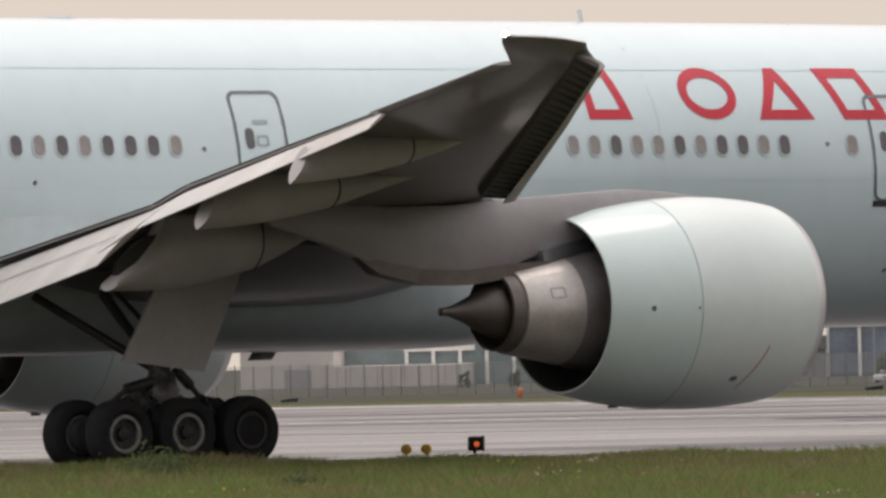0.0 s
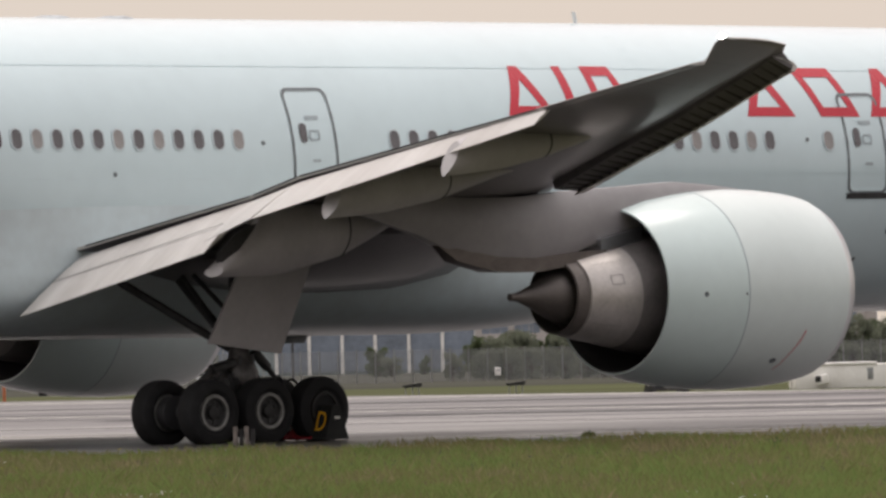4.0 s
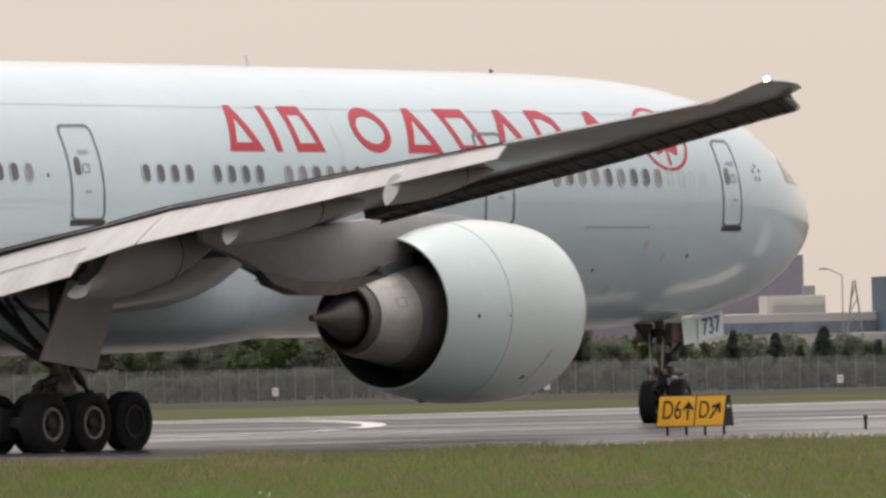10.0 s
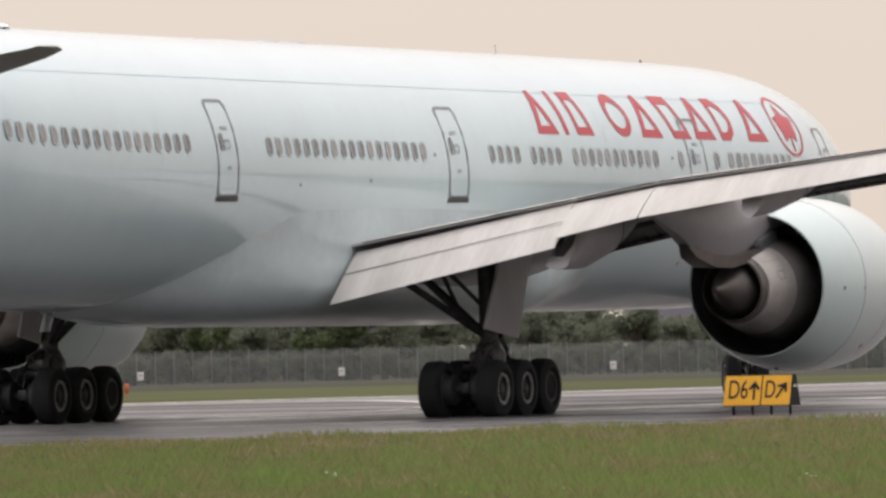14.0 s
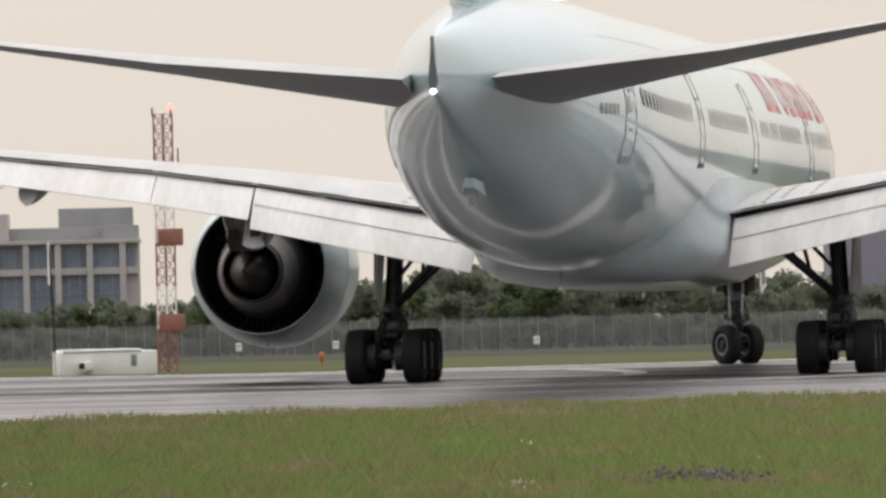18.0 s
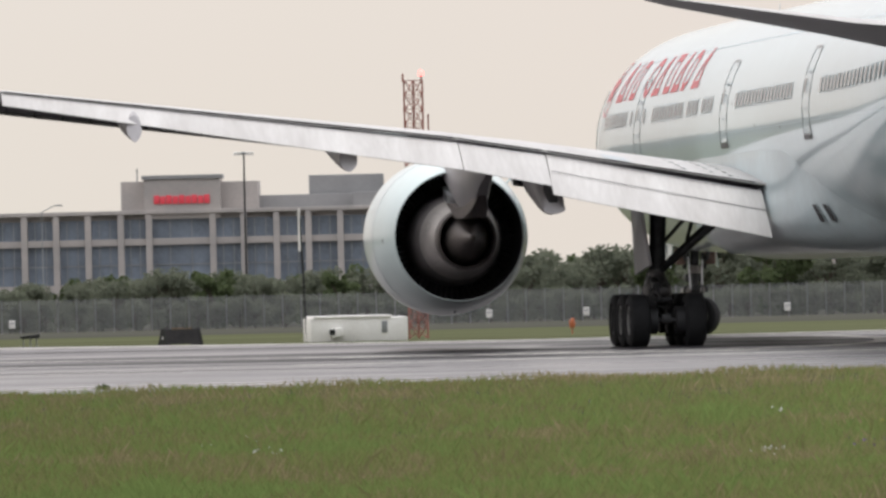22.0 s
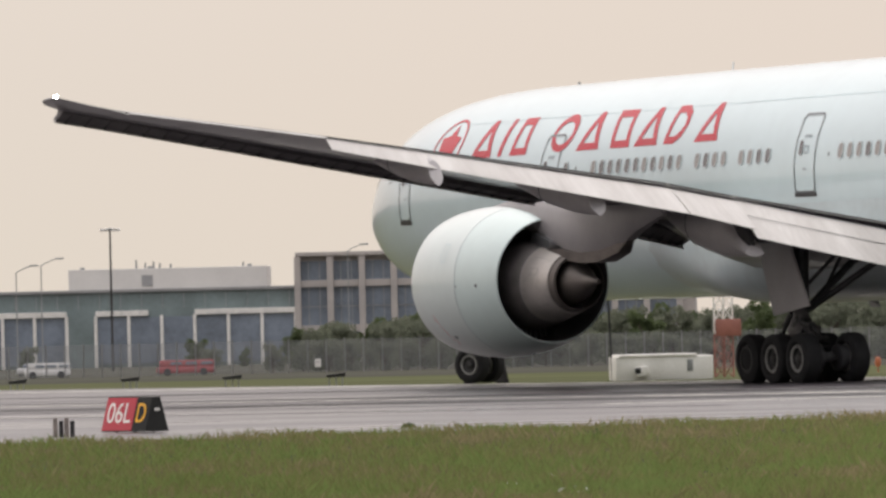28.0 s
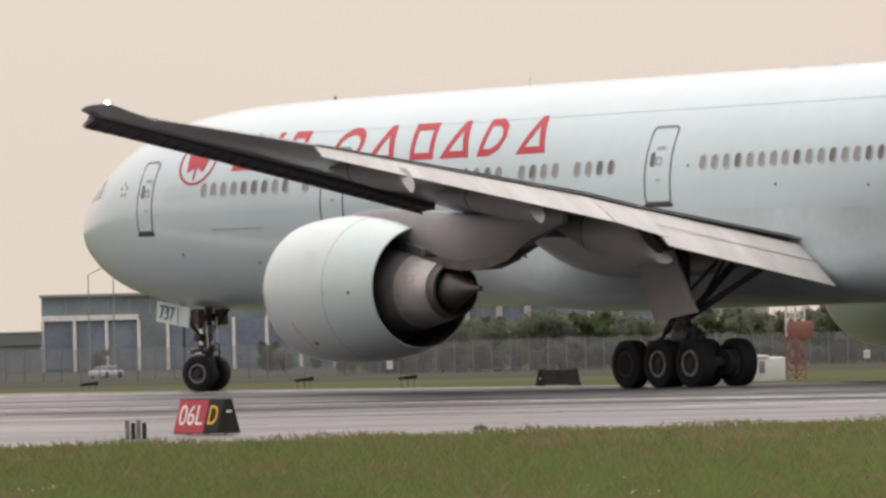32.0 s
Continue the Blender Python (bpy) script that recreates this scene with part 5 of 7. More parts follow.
def frame_sign(at, turn_deg, length, depth, height, legs, faces, label, back=None):
    """An A-shaped sign: faces are (from, to, material, [(text, x, size, material, squeeze)]) along its length; front towards local -y."""
    root = thing("taxiway_sign", label, "sign")
    root.matrix_world = pose(*at, 0, 0, turn_deg)
    t, b = 0.09, depth / 2
    prof = [(-b, legs), (b, legs), (t, height), (-t, height)]
    part("sign_body", loft([[Vector((x, p, z)) for p, z in prof] for x in (-length / 2, length / 2)]), M_SBLACK, root, "black wedge-shaped housing", smooth=False)
    lean = math.atan2(b - t, height - legs)
    turn = Matrix.Rotation(radians(90) - lean, 4, "X")
    mid = Vector((0, -(b + t) / 2, (legs + height) / 2))
    out = Vector((0, -math.cos(lean), math.sin(lean)))
    fh = math.hypot(b - t, height - legs)
    for x0, x1, m, words in faces:
        bm = box(x1 - x0 - 0.012, fh - 0.04, 0.012, (0, 0, 0), 0.003)
        p = part("sign_panel", bm, m, root, "painted face panel", smooth=False)
        p.matrix_local = Matrix.Translation(mid + Vector(((x0 + x1) / 2, 0, 0)) + out * 0.002) @ turn
        for body, wx, size, wm, sq in words:
            w = word(body, size, wm, root, mid + Vector((wx, 0, 0)) + out * 0.019, turn, sq)
    if legs > 0.03:
        for k in range(3 if length < 1.5 else 4):
            x = -length / 2 + 0.12 + (length - 0.24) * k / (2 if length < 1.5 else 3)
            part("leg", tube((x, 0, 0), (x, 0, legs + 0.02), 0.03, n=8), M_SBLACK, root)
    part("maker_plate", box(0.012, 0.14, 0.05, (length / 2 + 0.004, 0, legs + (height - legs) * 0.6), 0), M_SWHITE, root)
    return root


for d, s in gear_doors:
    word("737", 0.60, M_NAVY, d, (32.3, s * 0.655, 2.34), Matrix(((-s, 0, 0), (0, 0, s), (0, 1, 0))).to_4x4() @ Matrix.Rotation(radians(-7 * s), 4, "Z"), 0.9, "number")


def arrow(root, at, turn, s, deg, m):
    """A plain arrow shape."""
    bm = bmesh.new()
    pts = [(-0.06, -0.5), (0.06, -0.5), (0.06, 0.16), (0.26, 0.0), (0.32, 0.1), (0.0, 0.5), (-0.32, 0.1), (-0.26, 0.0), (-0.06, 0.16)]
    r = bm.faces.new([bm.verts.new((x * s, y * s, 0)) for x, y in pts])
    ex = bmesh.ops.extrude_face_region(bm, geom=[r])
    bmesh.ops.translate(bm, vec=(0, 0, 0.004), verts=[v for v in ex["geom"] if isinstance(v, bmesh.types.BMVert)])
    p = part("arrow", bm, m, root, smooth=False)
    p.matrix_local = Matrix.Translation(at) @ turn @ Matrix.Rotation(radians(deg), 4, "Z")


frame_sign((-13.55, 218.5, 0.0), -44, 1.32, 0.62, 0.74, 0.05, [(-0.66, 0.22, M_SRED, [("06L", -0.22, 0.60, M_SWHITE, 0.80)]), (0.22, 0.66, M_SBLACK, [("D", 0.42, 0.58, M_SYEL, 0.7)])], "low black wedge sign with red and black faces")
d6 = frame_sign((15.3, 238.5, 0.0), -30, 1.62, 0.55, 0.90, 0.22, [(-0.81, 0.10, M_SYEL, [("D6", -0.47, 0.60, M_SBLACK, 0.66)]), (0.10, 0.81, M_SYEL, [("D", 0.31, 0.56, M_SBLACK, 0.66)])], "low yellow wedge sign with black characters on short legs")
ln = math.atan2(0.275 - 0.09, 0.68)
tn = Matrix.Rotation(radians(90) - ln, 4, "X")
part("panel_divider", box(0.028, 0.66, 0.006), M_SBLACK, d6, smooth=False).matrix_local = Matrix.Translation(Vector((0.10, -0.183, 0.56)) + Vector((0, -math.cos(ln), math.sin(ln))) * 0.014) @ tn
for ax, dg in ((-0.075, 0), (0.585, -32)):
    arrow(d6, Vector((ax, -0.183, 0.56)) + Vector((0, -math.cos(ln), math.sin(ln))) * 0.019, tn, 0.42, dg, M_SBLACK)
back = thing("taxiway_sign", "low black tent-shaped sign with a faded row on top", "sign")
back.matrix_world = pose(-9.52, 320.0, ground_z(320), 0, 0, 36)
M_SIGNBACK = mat("weathered_black_paint", (0.028, 0.026, 0.026), 0.75, var=0.4, scale=4, spec=0.2)
M_FADED = mat("faded_brown_mark", (0.22, 0.14, 0.06), 0.7, var=0.4, scale=9)
part("sign_body", loft([[Vector((x, y * (1 - 0.72 * k), 0.07 + 0.44 * k)) for x, y in ((-0.60, -0.22), (0.60, -0.22), (0.60, 0.22), (-0.60, 0.22))] for k in (0, 1)]), M_SIGNBACK, back, "black housing", smooth=False)
for x in (-0.62, 0.62):
    part("end_plate", loft([[Vector((x + e, y * (1 - 0.7 * k), 0.03 + 0.50 * k)) for e, y in ((-0.015, -0.26), (0.015, -0.26), (0.015, 0.26), (-0.015, 0.26))] for k in (0, 1)]), M_SBLACK, back, "black end plate", smooth=False)
    for y in (-0.2, 0.2):
        part("foot", box(0.08, 0.08, 0.09, (x * 0.9, y, -0.02), 0.01), M_SBLACK, back)
part("marking", box(0.006, 0.06, 0.07, (-0.638, 0.0, 0.22), 0), M_SWHITE, back, "small pale plate")
for k in range(6):
    part("marking", box(0.07, 0.03, 0.035, (-0.3 + 0.12 * k, -0.05, 0.505), 0), M_FADED, back)


def papi(x, y):
    root = thing("approach_light_unit", "low dark light box on thin legs beside the runway", "light", "approach lights")
    root.matrix_world = pose(x, y, ground_z(y), 0, 0, 12) @ Matrix.Scale(1.05, 4)
    part("light_box", loft([[Vector((a, b, z)) for a, b, z in ((-0.22, -0.12, 0.28), (0.26, -0.12, 0.30), (0.26, 0.12, 0.30), (-0.22, 0.12, 0.28))], [Vector((a, b, z + 0.08)) for a, b, z in ((-0.26, -0.12, 0.27), (0.28, -0.12, 0.33), (0.28, 0.12, 0.33), (-0.26, 0.12, 0.27))]]), M_SBLACK, root, smooth=False)
    for a in (-0.18, 0.02, 0.2):
        part("leg", tube((a, 0, 0), (a, 0, 0.30), 0.018, n=6), M_STEEL, root)


for x, y in ((-24.3, 334), (-20.6, 330), (-17.4, 328), (-14.2, 326), (-44.1, 348)):
    papi(x, y)

# striped stump, guard lamps and small markers
M_ORANGE = mat("orange_marker", (0.45, 0.13, 0.05), 0.5, var=0.15, scale=5)
M_LAMPY = mat("yellow_lamp_housing", (0.72, 0.42, 0.03), 0.45, var=0.12, scale=5)
M_STUMP = mat("weathered_post", (0.22, 0.19, 0.17), 0.8, var=0.4, scale=6)
stump = thing("marker_stump", "short cluster of grey and dark posts standing in the grass", "post")
stump.location = (-14.65, 213.8, 0)
for k in range(4):
    part("post", tube((-0.17 + 0.11 * k, 0.05 * (k % 2), 0), (-0.17 + 0.11 * k, 0.05 * (k % 2), 0.40 - 0.05 * (k % 2)), 0.045, n=10), (M_STUMP, M_GEAR)[k % 2], stump)
for x, y in ((-24.58, 212.0), (-24.20, 212.1)):
    g = thing("guard_lamp", "small round yellow guard lamp on a short stake in the grass", "lamp", "guard lamps")
    g.location = (x, y, 0)
    part("lamp_head", lathe([(-0.08, 0.05), (-0.06, 0.1), (0.06, 0.105), (0.08, 0.09), (0.05, 0.02)], "y", (0, 0, 0.15), 16, True), M_LAMPY, g)
    part("stake", tube((0, 0, 0), (0, 0, 0.1), 0.02, n=8), M_STEEL, g)
mk = thing("guard_light_box", "small dark light box with an orange lamp lens", "lamp")
mk.location = (-23.29, 212.5, -0.08)
part("stake", tube((0, 0, 0), (0, 0, 0.2), 0.03, n=8), M_STEEL, mk)
part("housing", box(0.26, 0.2, 0.28, (0, 0, 0.17), 0.03), M_SBLACK, mk)
part("lens", lathe([(-0.13, 0.02), (-0.12, 0.05), (-0.09, 0.06)], "y", (0.05, 0, 0.3), 14, True), glow("orange_lamp", (0.9, 0.16, 0.05), 0.4), mk, "lit orange lens")
part("shield", box(0.05, 0.22, 0.3, (0.16, 0, 0.16), 0.01), M_SBLACK, mk)
for x, y in ((-35.8, 340), (2.0, 330), (-31.5, 336)):
    o = thing("edge_marker", "small orange marker on a thin stake", "marker", "edge markers")
    o.location = (x, y, -0.17)
    part("marker_head", lathe([(0.18, 0.07), (0.3, 0.1), (0.44, 0.07), (0.47, 0.02)], "z", (0, 0, 0), 10, True), M_ORANGE, o)
    part("stake", tube((0, 0, 0), (0, 0, 0.2), 0.02, n=6), M_ORANGE, o)
pole = thing("striped_pole", "thin red and white pole at the runway's far edge", "pole")
pole.location = (-30.4, 336, ground_z(336))
for k in range(3):
    part("pole_section", tube((0, 0, 0.72 * k), (0, 0, 0.72 * (k + 1)), 0.05, n=10), (M_ORANGE, M_SWHITE, M_ORANGE)[k], pole)
for x in (19.3, 20.2):
    o = thing("edge_stake", "short dark stake at the edge of the grass", "post", "edge stakes")
    o.location = (x, 242, 0)
    part("stake", tube((0, 0, 0), (0, 0, 0.28), 0.035, n=8), M_SBLACK, o)
    part("cap", lathe([(0.26, 0.05), (0.33, 0.05), (0.35, 0.02)], "z", (0, 0, 0), 10, True), M_GEAR, o)

# ---- equipment shelter and lattice mast ----
M_SHELTER = mat("shelter_paint", (0.82, 0.81, 0.77), 0.5, var=0.08, scale=1.5, tint=(0.72, 0.70, 0.65))
sh = thing("equipment_shelter", "low off-white equipment shelter beside the runway", "shelter")
sh.matrix_world = pose(-4.47, 325, ground_z(325), 0, 0, 8) @ Matrix.Diagonal((1.06, 1.06, 1.155, 1))
part("shelter_body", box(2.75, 1.6, 0.62, (0, 0, 0), 0.03), M_SHELTER, sh)
part("shelter_roof", box(2.2, 1.7, 0.06, (-0.18, 0, 0.61), 0.02), M_SWHITE, sh)
part("side_vent", box(0.34, 0.25, 0.24, (-0.62, -0.9, 0.12), 0.03, Matrix.Rotation(radians(-12), 4, "Y")), M_SHELTER, sh)
part("vent_grille", box(0.16, 0.04, 0.15, (-0.78, -1.02, 0.18), 0.01), M_SBLACK, sh)
part("stain_panel", box(0.16, 0.02, 0.3, (0.72, -0.805, 0.22), 0.005), M_STEEL, sh)
part("shelter_pipe", tube((-1.35, 0.2, 0), (-1.42, 0.2, 1.9), 0.03, n=8, bm=tube((-1.42, 0.2, 1.9), (-1.5, 0.2, 3.4), 0.03, n=8)), M_SBLACK, sh, "dark thin cable mast")
part("shelter_rod", tube((-1.5, 0.2, 2.35), (-1.5, 0.2, 3.45), 0.035, n=8), M_SWHITE, sh, "white rod aerial")

M_MASTR = mat("mast_red", (0.31, 0.12, 0.09), 0.5, var=0.2, scale=3)
mast = thing("lattice_mast", "rusty red steel lattice mast with a lit red lamp", "mast")
mast.location = (-2.68, 336, ground_z(336))
mast.scale = (1.05, 1.05, 1.05)
corner = [(-0.27, -0.15), (0.27, -0.15), (0.0, 0.3)]
NB = 18
HB = 7.55 / NB
for k in range(NB):
    m = M_SWHITE if (k // 3) % 2 == 1 and k < 12 else M_MASTR
    z0, z1 = k * HB, (k + 1) * HB
    for i in range(3):
        a, b = corner[i], corner[(i + 1) % 3]
        part("mast_leg", tube((*a, z0), (*a, z1), 0.028, n=6), m, mast)
        part("mast_brace", tube((*a, z0), (*b, z1), 0.014, n=4), m, mast)
        part("mast_brace", tube((*b, z0), (*a, z1), 0.014, n=4), m, mast)
        part("mast_ring_bar", tube((*a, z1), (*b, z1), 0.014, n=4), m, mast)
for z in (1.2, 3.7, 6.0):
    part("antenna_box", box(0.75, 0.22, 0.5 if z < 5 else 0.06, (0.15, -0.3, z), 0.03), M_MASTR, mast, "red antenna box")
part("mast_lamp", lathe([(7.68, 0.03), (7.70, 0.075), (7.80, 0.075), (7.86, 0.02)], "z", (0.24, 0, 0), 12, True), glow("mast_red_light", (1.0, 0.12, 0.1), 4), mast, "lit red obstruction lamp")
part("mast_rod", tube((0.24, 0, 7.5), (0.24, 0, 7.7), 0.03, n=6), M_MASTR, mast)
part("mast_rod", tube((-0.3, 0, 7.5), (-0.3, 0, 7.75), 0.03, n=6), M_MASTR, mast)
part("mast_rod", tube((0.42, 0, 5.9), (0.42, 0, 6.55), 0.025, n=6), M_MASTR, mast)

# ---- far fence ----
M_LINK = bpy.data.materials.new("chain_link")
M_LINK.use_nodes = True
n, l = M_LINK.node_tree.nodes, M_LINK.node_tree.links
tr, mx = n.new("ShaderNodeBsdfTransparent"), n.new("ShaderNodeMixShader")
mx.inputs[0].default_value = 0.32
# wire colour lightened to carry distance haze
n["Principled BSDF"].inputs["Base Color"].default_value = (0.30, 0.31, 0.315, 1)
n["Principled BSDF"].inputs["Roughness"].default_value = 0.6
l.new(tr.outputs[0], mx.inputs[1])
l.new(n["Principled BSDF"].outputs[0], mx.inputs[2])
l.new(mx.outputs[0], n["Material Output"].inputs[0])
fence = thing("fence", "long grey chain-link fence on thin posts across the field", "fence")
fence.location = (0, 800, -3.7)
M_POST = mat("fence_post", (0.21, 0.21, 0.205), 0.6, 0.3, var=0.15)
bm = bmesh.new()
for k in range(0, 60):
    x = -130 + 4.1 * k
    q = [bm.verts.new(p) for p in ((x, 0, 0.05), (x + 4.06, 0, 0.05), (x + 4.06, 0, 2.4), (x, 0, 2.4))]
    bm.faces.new(q)
part("chain_link", bm, M_LINK, fence, "thin grey wire mesh", smooth=False)
pm = None
for k in range(170):
    x = -130 + 1.37 * k
    if pm is None:
        pm = part("fence_post", tube((0, 0, 0), (0, 0, 2.5), 0.05, n=6), M_POST, fence)
        pm.location.x = x
        data = pm.data
    else:
        o = new("fence_post", data)
        o.parent = fence
        o.location.x = x
for x in (-36.1, -1.2, 20.6, 40.5, 5.9, -68, 62):
    s = thing("fence_sign", "small white notice plate on the fence", "sign", "fence signs")
    s.location = (x, 799.8, -3.7)
    part("plate", box(0.45, 0.03, 0.6, (0, 0, 0.4), 0.01), M_SWHITE, s)
    part("plate_bar", box(0.3, 0.01, 0.08, (0, -0.02, 0.75), 0), M_STEEL, s)

# ---- buildings ----
M_CREAM = mat("precast_concrete", (0.47, 0.43, 0.40), 0.8, var=0.1, scale=0.3, tint=(0.39, 0.365, 0.35))
# glass colour lightened for the haze in front of it
M_GLASS = mat("office_glass", (0.20, 0.235, 0.285), 0.2, var=0.3, scale=0.25)
M_GLASS2 = mat("green_glass", (0.20, 0.25, 0.255), 0.2, var=0.2, scale=0.3)
M_GREYB = mat("grey_cladding", (0.30, 0.30, 0.30), 0.7, var=0.1, scale=0.3)
M_PALEB = mat("pale_cladding", (0.52, 0.49, 0.455), 0.7, var=0.08, scale=0.3)
M_PLANT = mat("plant_room_sheeting", (0.66, 0.64, 0.61), 0.7, var=0.06, scale=0.3)
# dark cladding paled in colour for distance haze
M_DARKB = mat("dark_cladding", (0.255, 0.238, 0.281), 0.7, var=0.12, scale=0.2)
M_SHEDW = mat("shed_wall_panels", (0.23, 0.24, 0.235), 0.6, var=0.1, scale=0.3)
M_SHEDB = mat("shed_band_panels", (0.17, 0.185, 0.18), 0.6, var=0.1, scale=0.3)
M_SIGNR = glow("red_facade_letters", (0.62, 0.06, 0.08), 0.2)


def bld_part(root, name, x0, x1, z0, z1, y, depth, m, bev=0.05, label=""):
    return part(name, box(x1 - x0, depth, z1 - z0, ((x0 + x1) / 2, y + depth / 2, z0), bev), m, root, label, smooth=False)


BY = 1200.0
ZB = -6.2
office = thing("office_building", "cream concrete office block with dark glass bays and a red sign", "building")
bld_part(office, "wall", -56.2, -12.6, ZB, 5.9, BY + 1.2, 18, M_CREAM, 0.05, "cream concrete frame")
bld_part(office, "parapet", -56.4, -12.4, 5.75, 6.2, BY - 0.1, 19.6, M_CREAM)
bld_part(office, "sign_tower", -39.4, -31.0, 5.2, 9.7, BY + 0.3, 10, M_CREAM, 0.06, "cream sign tower")
bld_part(office, "tower_coping", -39.6, -30.8, 9.55, 10.0, BY + 0.1, 10.5, M_GREYB)
bld_part(office, "penthouse", -42.0, -39.3, 6.1, 9.4, BY + 3, 12, M_CREAM)
bld_part(office, "penthouse", -31.0, -26.9, 6.1, 9.2, BY + 3, 12, M_CREAM)
bld_part(office, "penthouse", -26.9, -12.8, 6.1, 7.6, BY + 8, 10, M_GREYB)
bld_part(office, "penthouse", -21.4, -13.2, 7.5, 9.7, BY + 9, 8, M_GREYB, 0.05, "grey plant room")
cols = [-56.2, -52.6, -49.1, -45.6, -42.0, -38.9, -31.9, -28.5, -24.9, -21.4, -17.9, -14.3]
for i, x in enumerate(cols):
    bld_part(office, "column", x - 0.35, x + 0.35, ZB, 5.75, BY, 1.6, M_CREAM)
for z in (2.35, -2.6):
    bld_part(office, "floor_band", -56.2, -12.6, z, z + 0.75, BY + 0.35, 1.0, M_CREAM)
for a, b in zip(cols, cols[1:] + [-12.6]):
    for z0, z1 in ((3.1, 5.2), (-1.85, 2.35), (-5.8, -2.6)):
        if b - a < 1.0 or (a > -15 and z0 < 3):
            continue
        w = bld_part(office, "window", a + 0.35, b - 0.35, z0, z1, BY + 0.95, 0.2, M_GLASS, 0, "dark glass bay")
        for f in (0.33, 0.67):
            part("mullion", box(0.09, 0.1, z1 - z0, (a + (b - a) * f, BY + 0.9, z0), 0), M_STEEL, w)
        if z1 - z0 > 3:
            part("mullion", box(b - a - 0.7, 0.1, 0.1, ((a + b) / 2, BY + 0.9, z0 + 2.0), 0), M_STEEL, w)
for k in range(9):
    part("sign_block", box(0.62, 0.12, 0.95 - 0.12 * (k % 2), (-38.0 + 0.69 * k, BY + 0.2, 6.85), 0.04), M_SIGNR, office, "plain red sign block")
part("roof_mast", tube((-40.2, BY + 4, 9.4), (-40.2, BY + 4, 10.8), 0.08, n=6), M_STEEL, office)
bld_part(office, "annex_wall", -16.5, -12.6, ZB, 7.7, BY + 2.0, 14, M_GREYB, 0.05, "blank grey wall")

low = thing("glass_office", "long two-storey green glass building with white frames", "building")
bld_part(low, "wall", -92.4, -56.3, ZB, 2.45, BY + 0.9, 20, M_GLASS2, 0.02, "green glass wall")
bld_part(low, "roof_edge", -92.6, -56.2, 2.25, 2.6, BY + 0.5, 20.6, M_GREYB)
bld_part(low, "penthouse", -81.7, -59.8, 2.5, 4.85, BY + 5, 10, M_PLANT, 0.05, "pale plant room")
for x in (-80.5, -73.0, -62.0):
    bld_part(low, "roof_unit", x, x + 0.5, 4.8, 5.1, BY + 6, 1, M_STEEL)
for x, h in ((-74.2, 0.95), (-73.2, 0.6), (-72.3, 0.75), (-71.6, 0.55), (-70.4, 0.45), (-62.4, 0.5)):
    part("roof_pipe", tube((x, BY + 5.5, 4.8), (x, BY + 5.5, 4.85 + h), 0.13, 0.1, n=6), M_STEEL, low)
bld_part(low, "vent_panel", -73.6, -72.4, 2.9, 4.1, BY + 4.9, 0.2, M_GREYB, 0)
for a, b in ((-92.3, -81.7), (-78.5, -67.6), (-67.6, -56.5)):
    bld_part(low, "white_frame", a, b if a != -78.5 else -72.7, -0.35, 0.25, BY + 0.3, 0.8, M_SWHITE, 0.03, "white frame band")
    for k in range(3 if a == -78.5 else 4):
        x = a + (b - a) * k / 3
        bld_part(low, "white_column", x - 0.18, x + 0.18, ZB, -0.3, BY + 0.3, 0.8, M_SWHITE, 0.03)
    for k in range(3):
        x0, x1 = a + (b - a) * k / 3 + 0.2, a + (b - a) * (k + 1) / 3 - 0.2
        bld_part(low, "window", x0, x1, -5.6, -0.5, BY + 0.7, 0.25, M_GLASS, 0, "dark glass bay")
for k in range(16):
    x = -92 + 36 * k / 15.5
    part("mullion", box(0.07, 0.1, 1.7, (x, BY + 0.86, 0.4), 0), M_STEEL, low)

hang = thing("pale_hangar", "pale sheet-clad hangar with a loading wall", "building")
bld_part(hang, "wall", -157.4, -147.0, ZB, -0.5, BY, 20, M_PALEB, 0.05)
bld_part(hang, "loading_wall", -147.5, -132.5, ZB, -3.6, BY - 1, 15, M_PALEB, 0.05)
bld_part(hang, "door", -152.5, -149.5, ZB, -3.9, BY - 0.06, 0.1, M_GREYB, 0.02)
for k in range(10):
    part("wall_joint", box(0.08, 0.06, 2.5, (-146.5 + 1.5 * k, BY - 1.03, ZB), 0), M_GREYB, hang)
bld_part(hang, "roof_edge", -157.6, -146.8, -0.6, -0.25, BY - 0.2, 20.4, M_SWHITE)
far = thing("grey_warehouse", "long grey glazed warehouse row", "building")
bld_part(far, "wall", -147.0, -113.0, ZB, -0.2, BY + 10, 25, M_GLASS2, 0.05)
bld_part(far, "band", -140.3, -132.3, -2.2, -1.5, BY + 9.5, 1, M_SWHITE)
for k in range(9):
    bld_part(far, "column", -140.2 + 3 * k, -139.8 + 3 * k, ZB, -1.5, BY + 9.6, 0.6, M_SWHITE, 0.03)
shed = thing("low_warehouse", "low grey panelled warehouse with a darker upper band", "building")
bld_part(shed, "wall", -113.2, -92.5, ZB, -2.9, BY, 12, M_SHEDW, 0.04)
bld_part(shed, "upper_band", -113.2, -92.4, -2.95, -1.5, BY - 0.3, 14, M_SHEDB, 0.08, "darker panelled band")
bld_part(shed, "roof_edge", -113.4, -92.3, -1.52, -1.36, BY - 0.4, 14.2, M_PALEB, 0.02)
for k in range(8):
    part("wall_joint", box(0.12, 0.08, 1.9, (-112 + 2.6 * k, BY - 0.03, ZB), 0), M_SHEDB, shed)
bld_part(shed, "window_band", -112.8, -93.0, -4.1, -3.5, BY - 0.02, 0.1, M_GLASS2, 0)

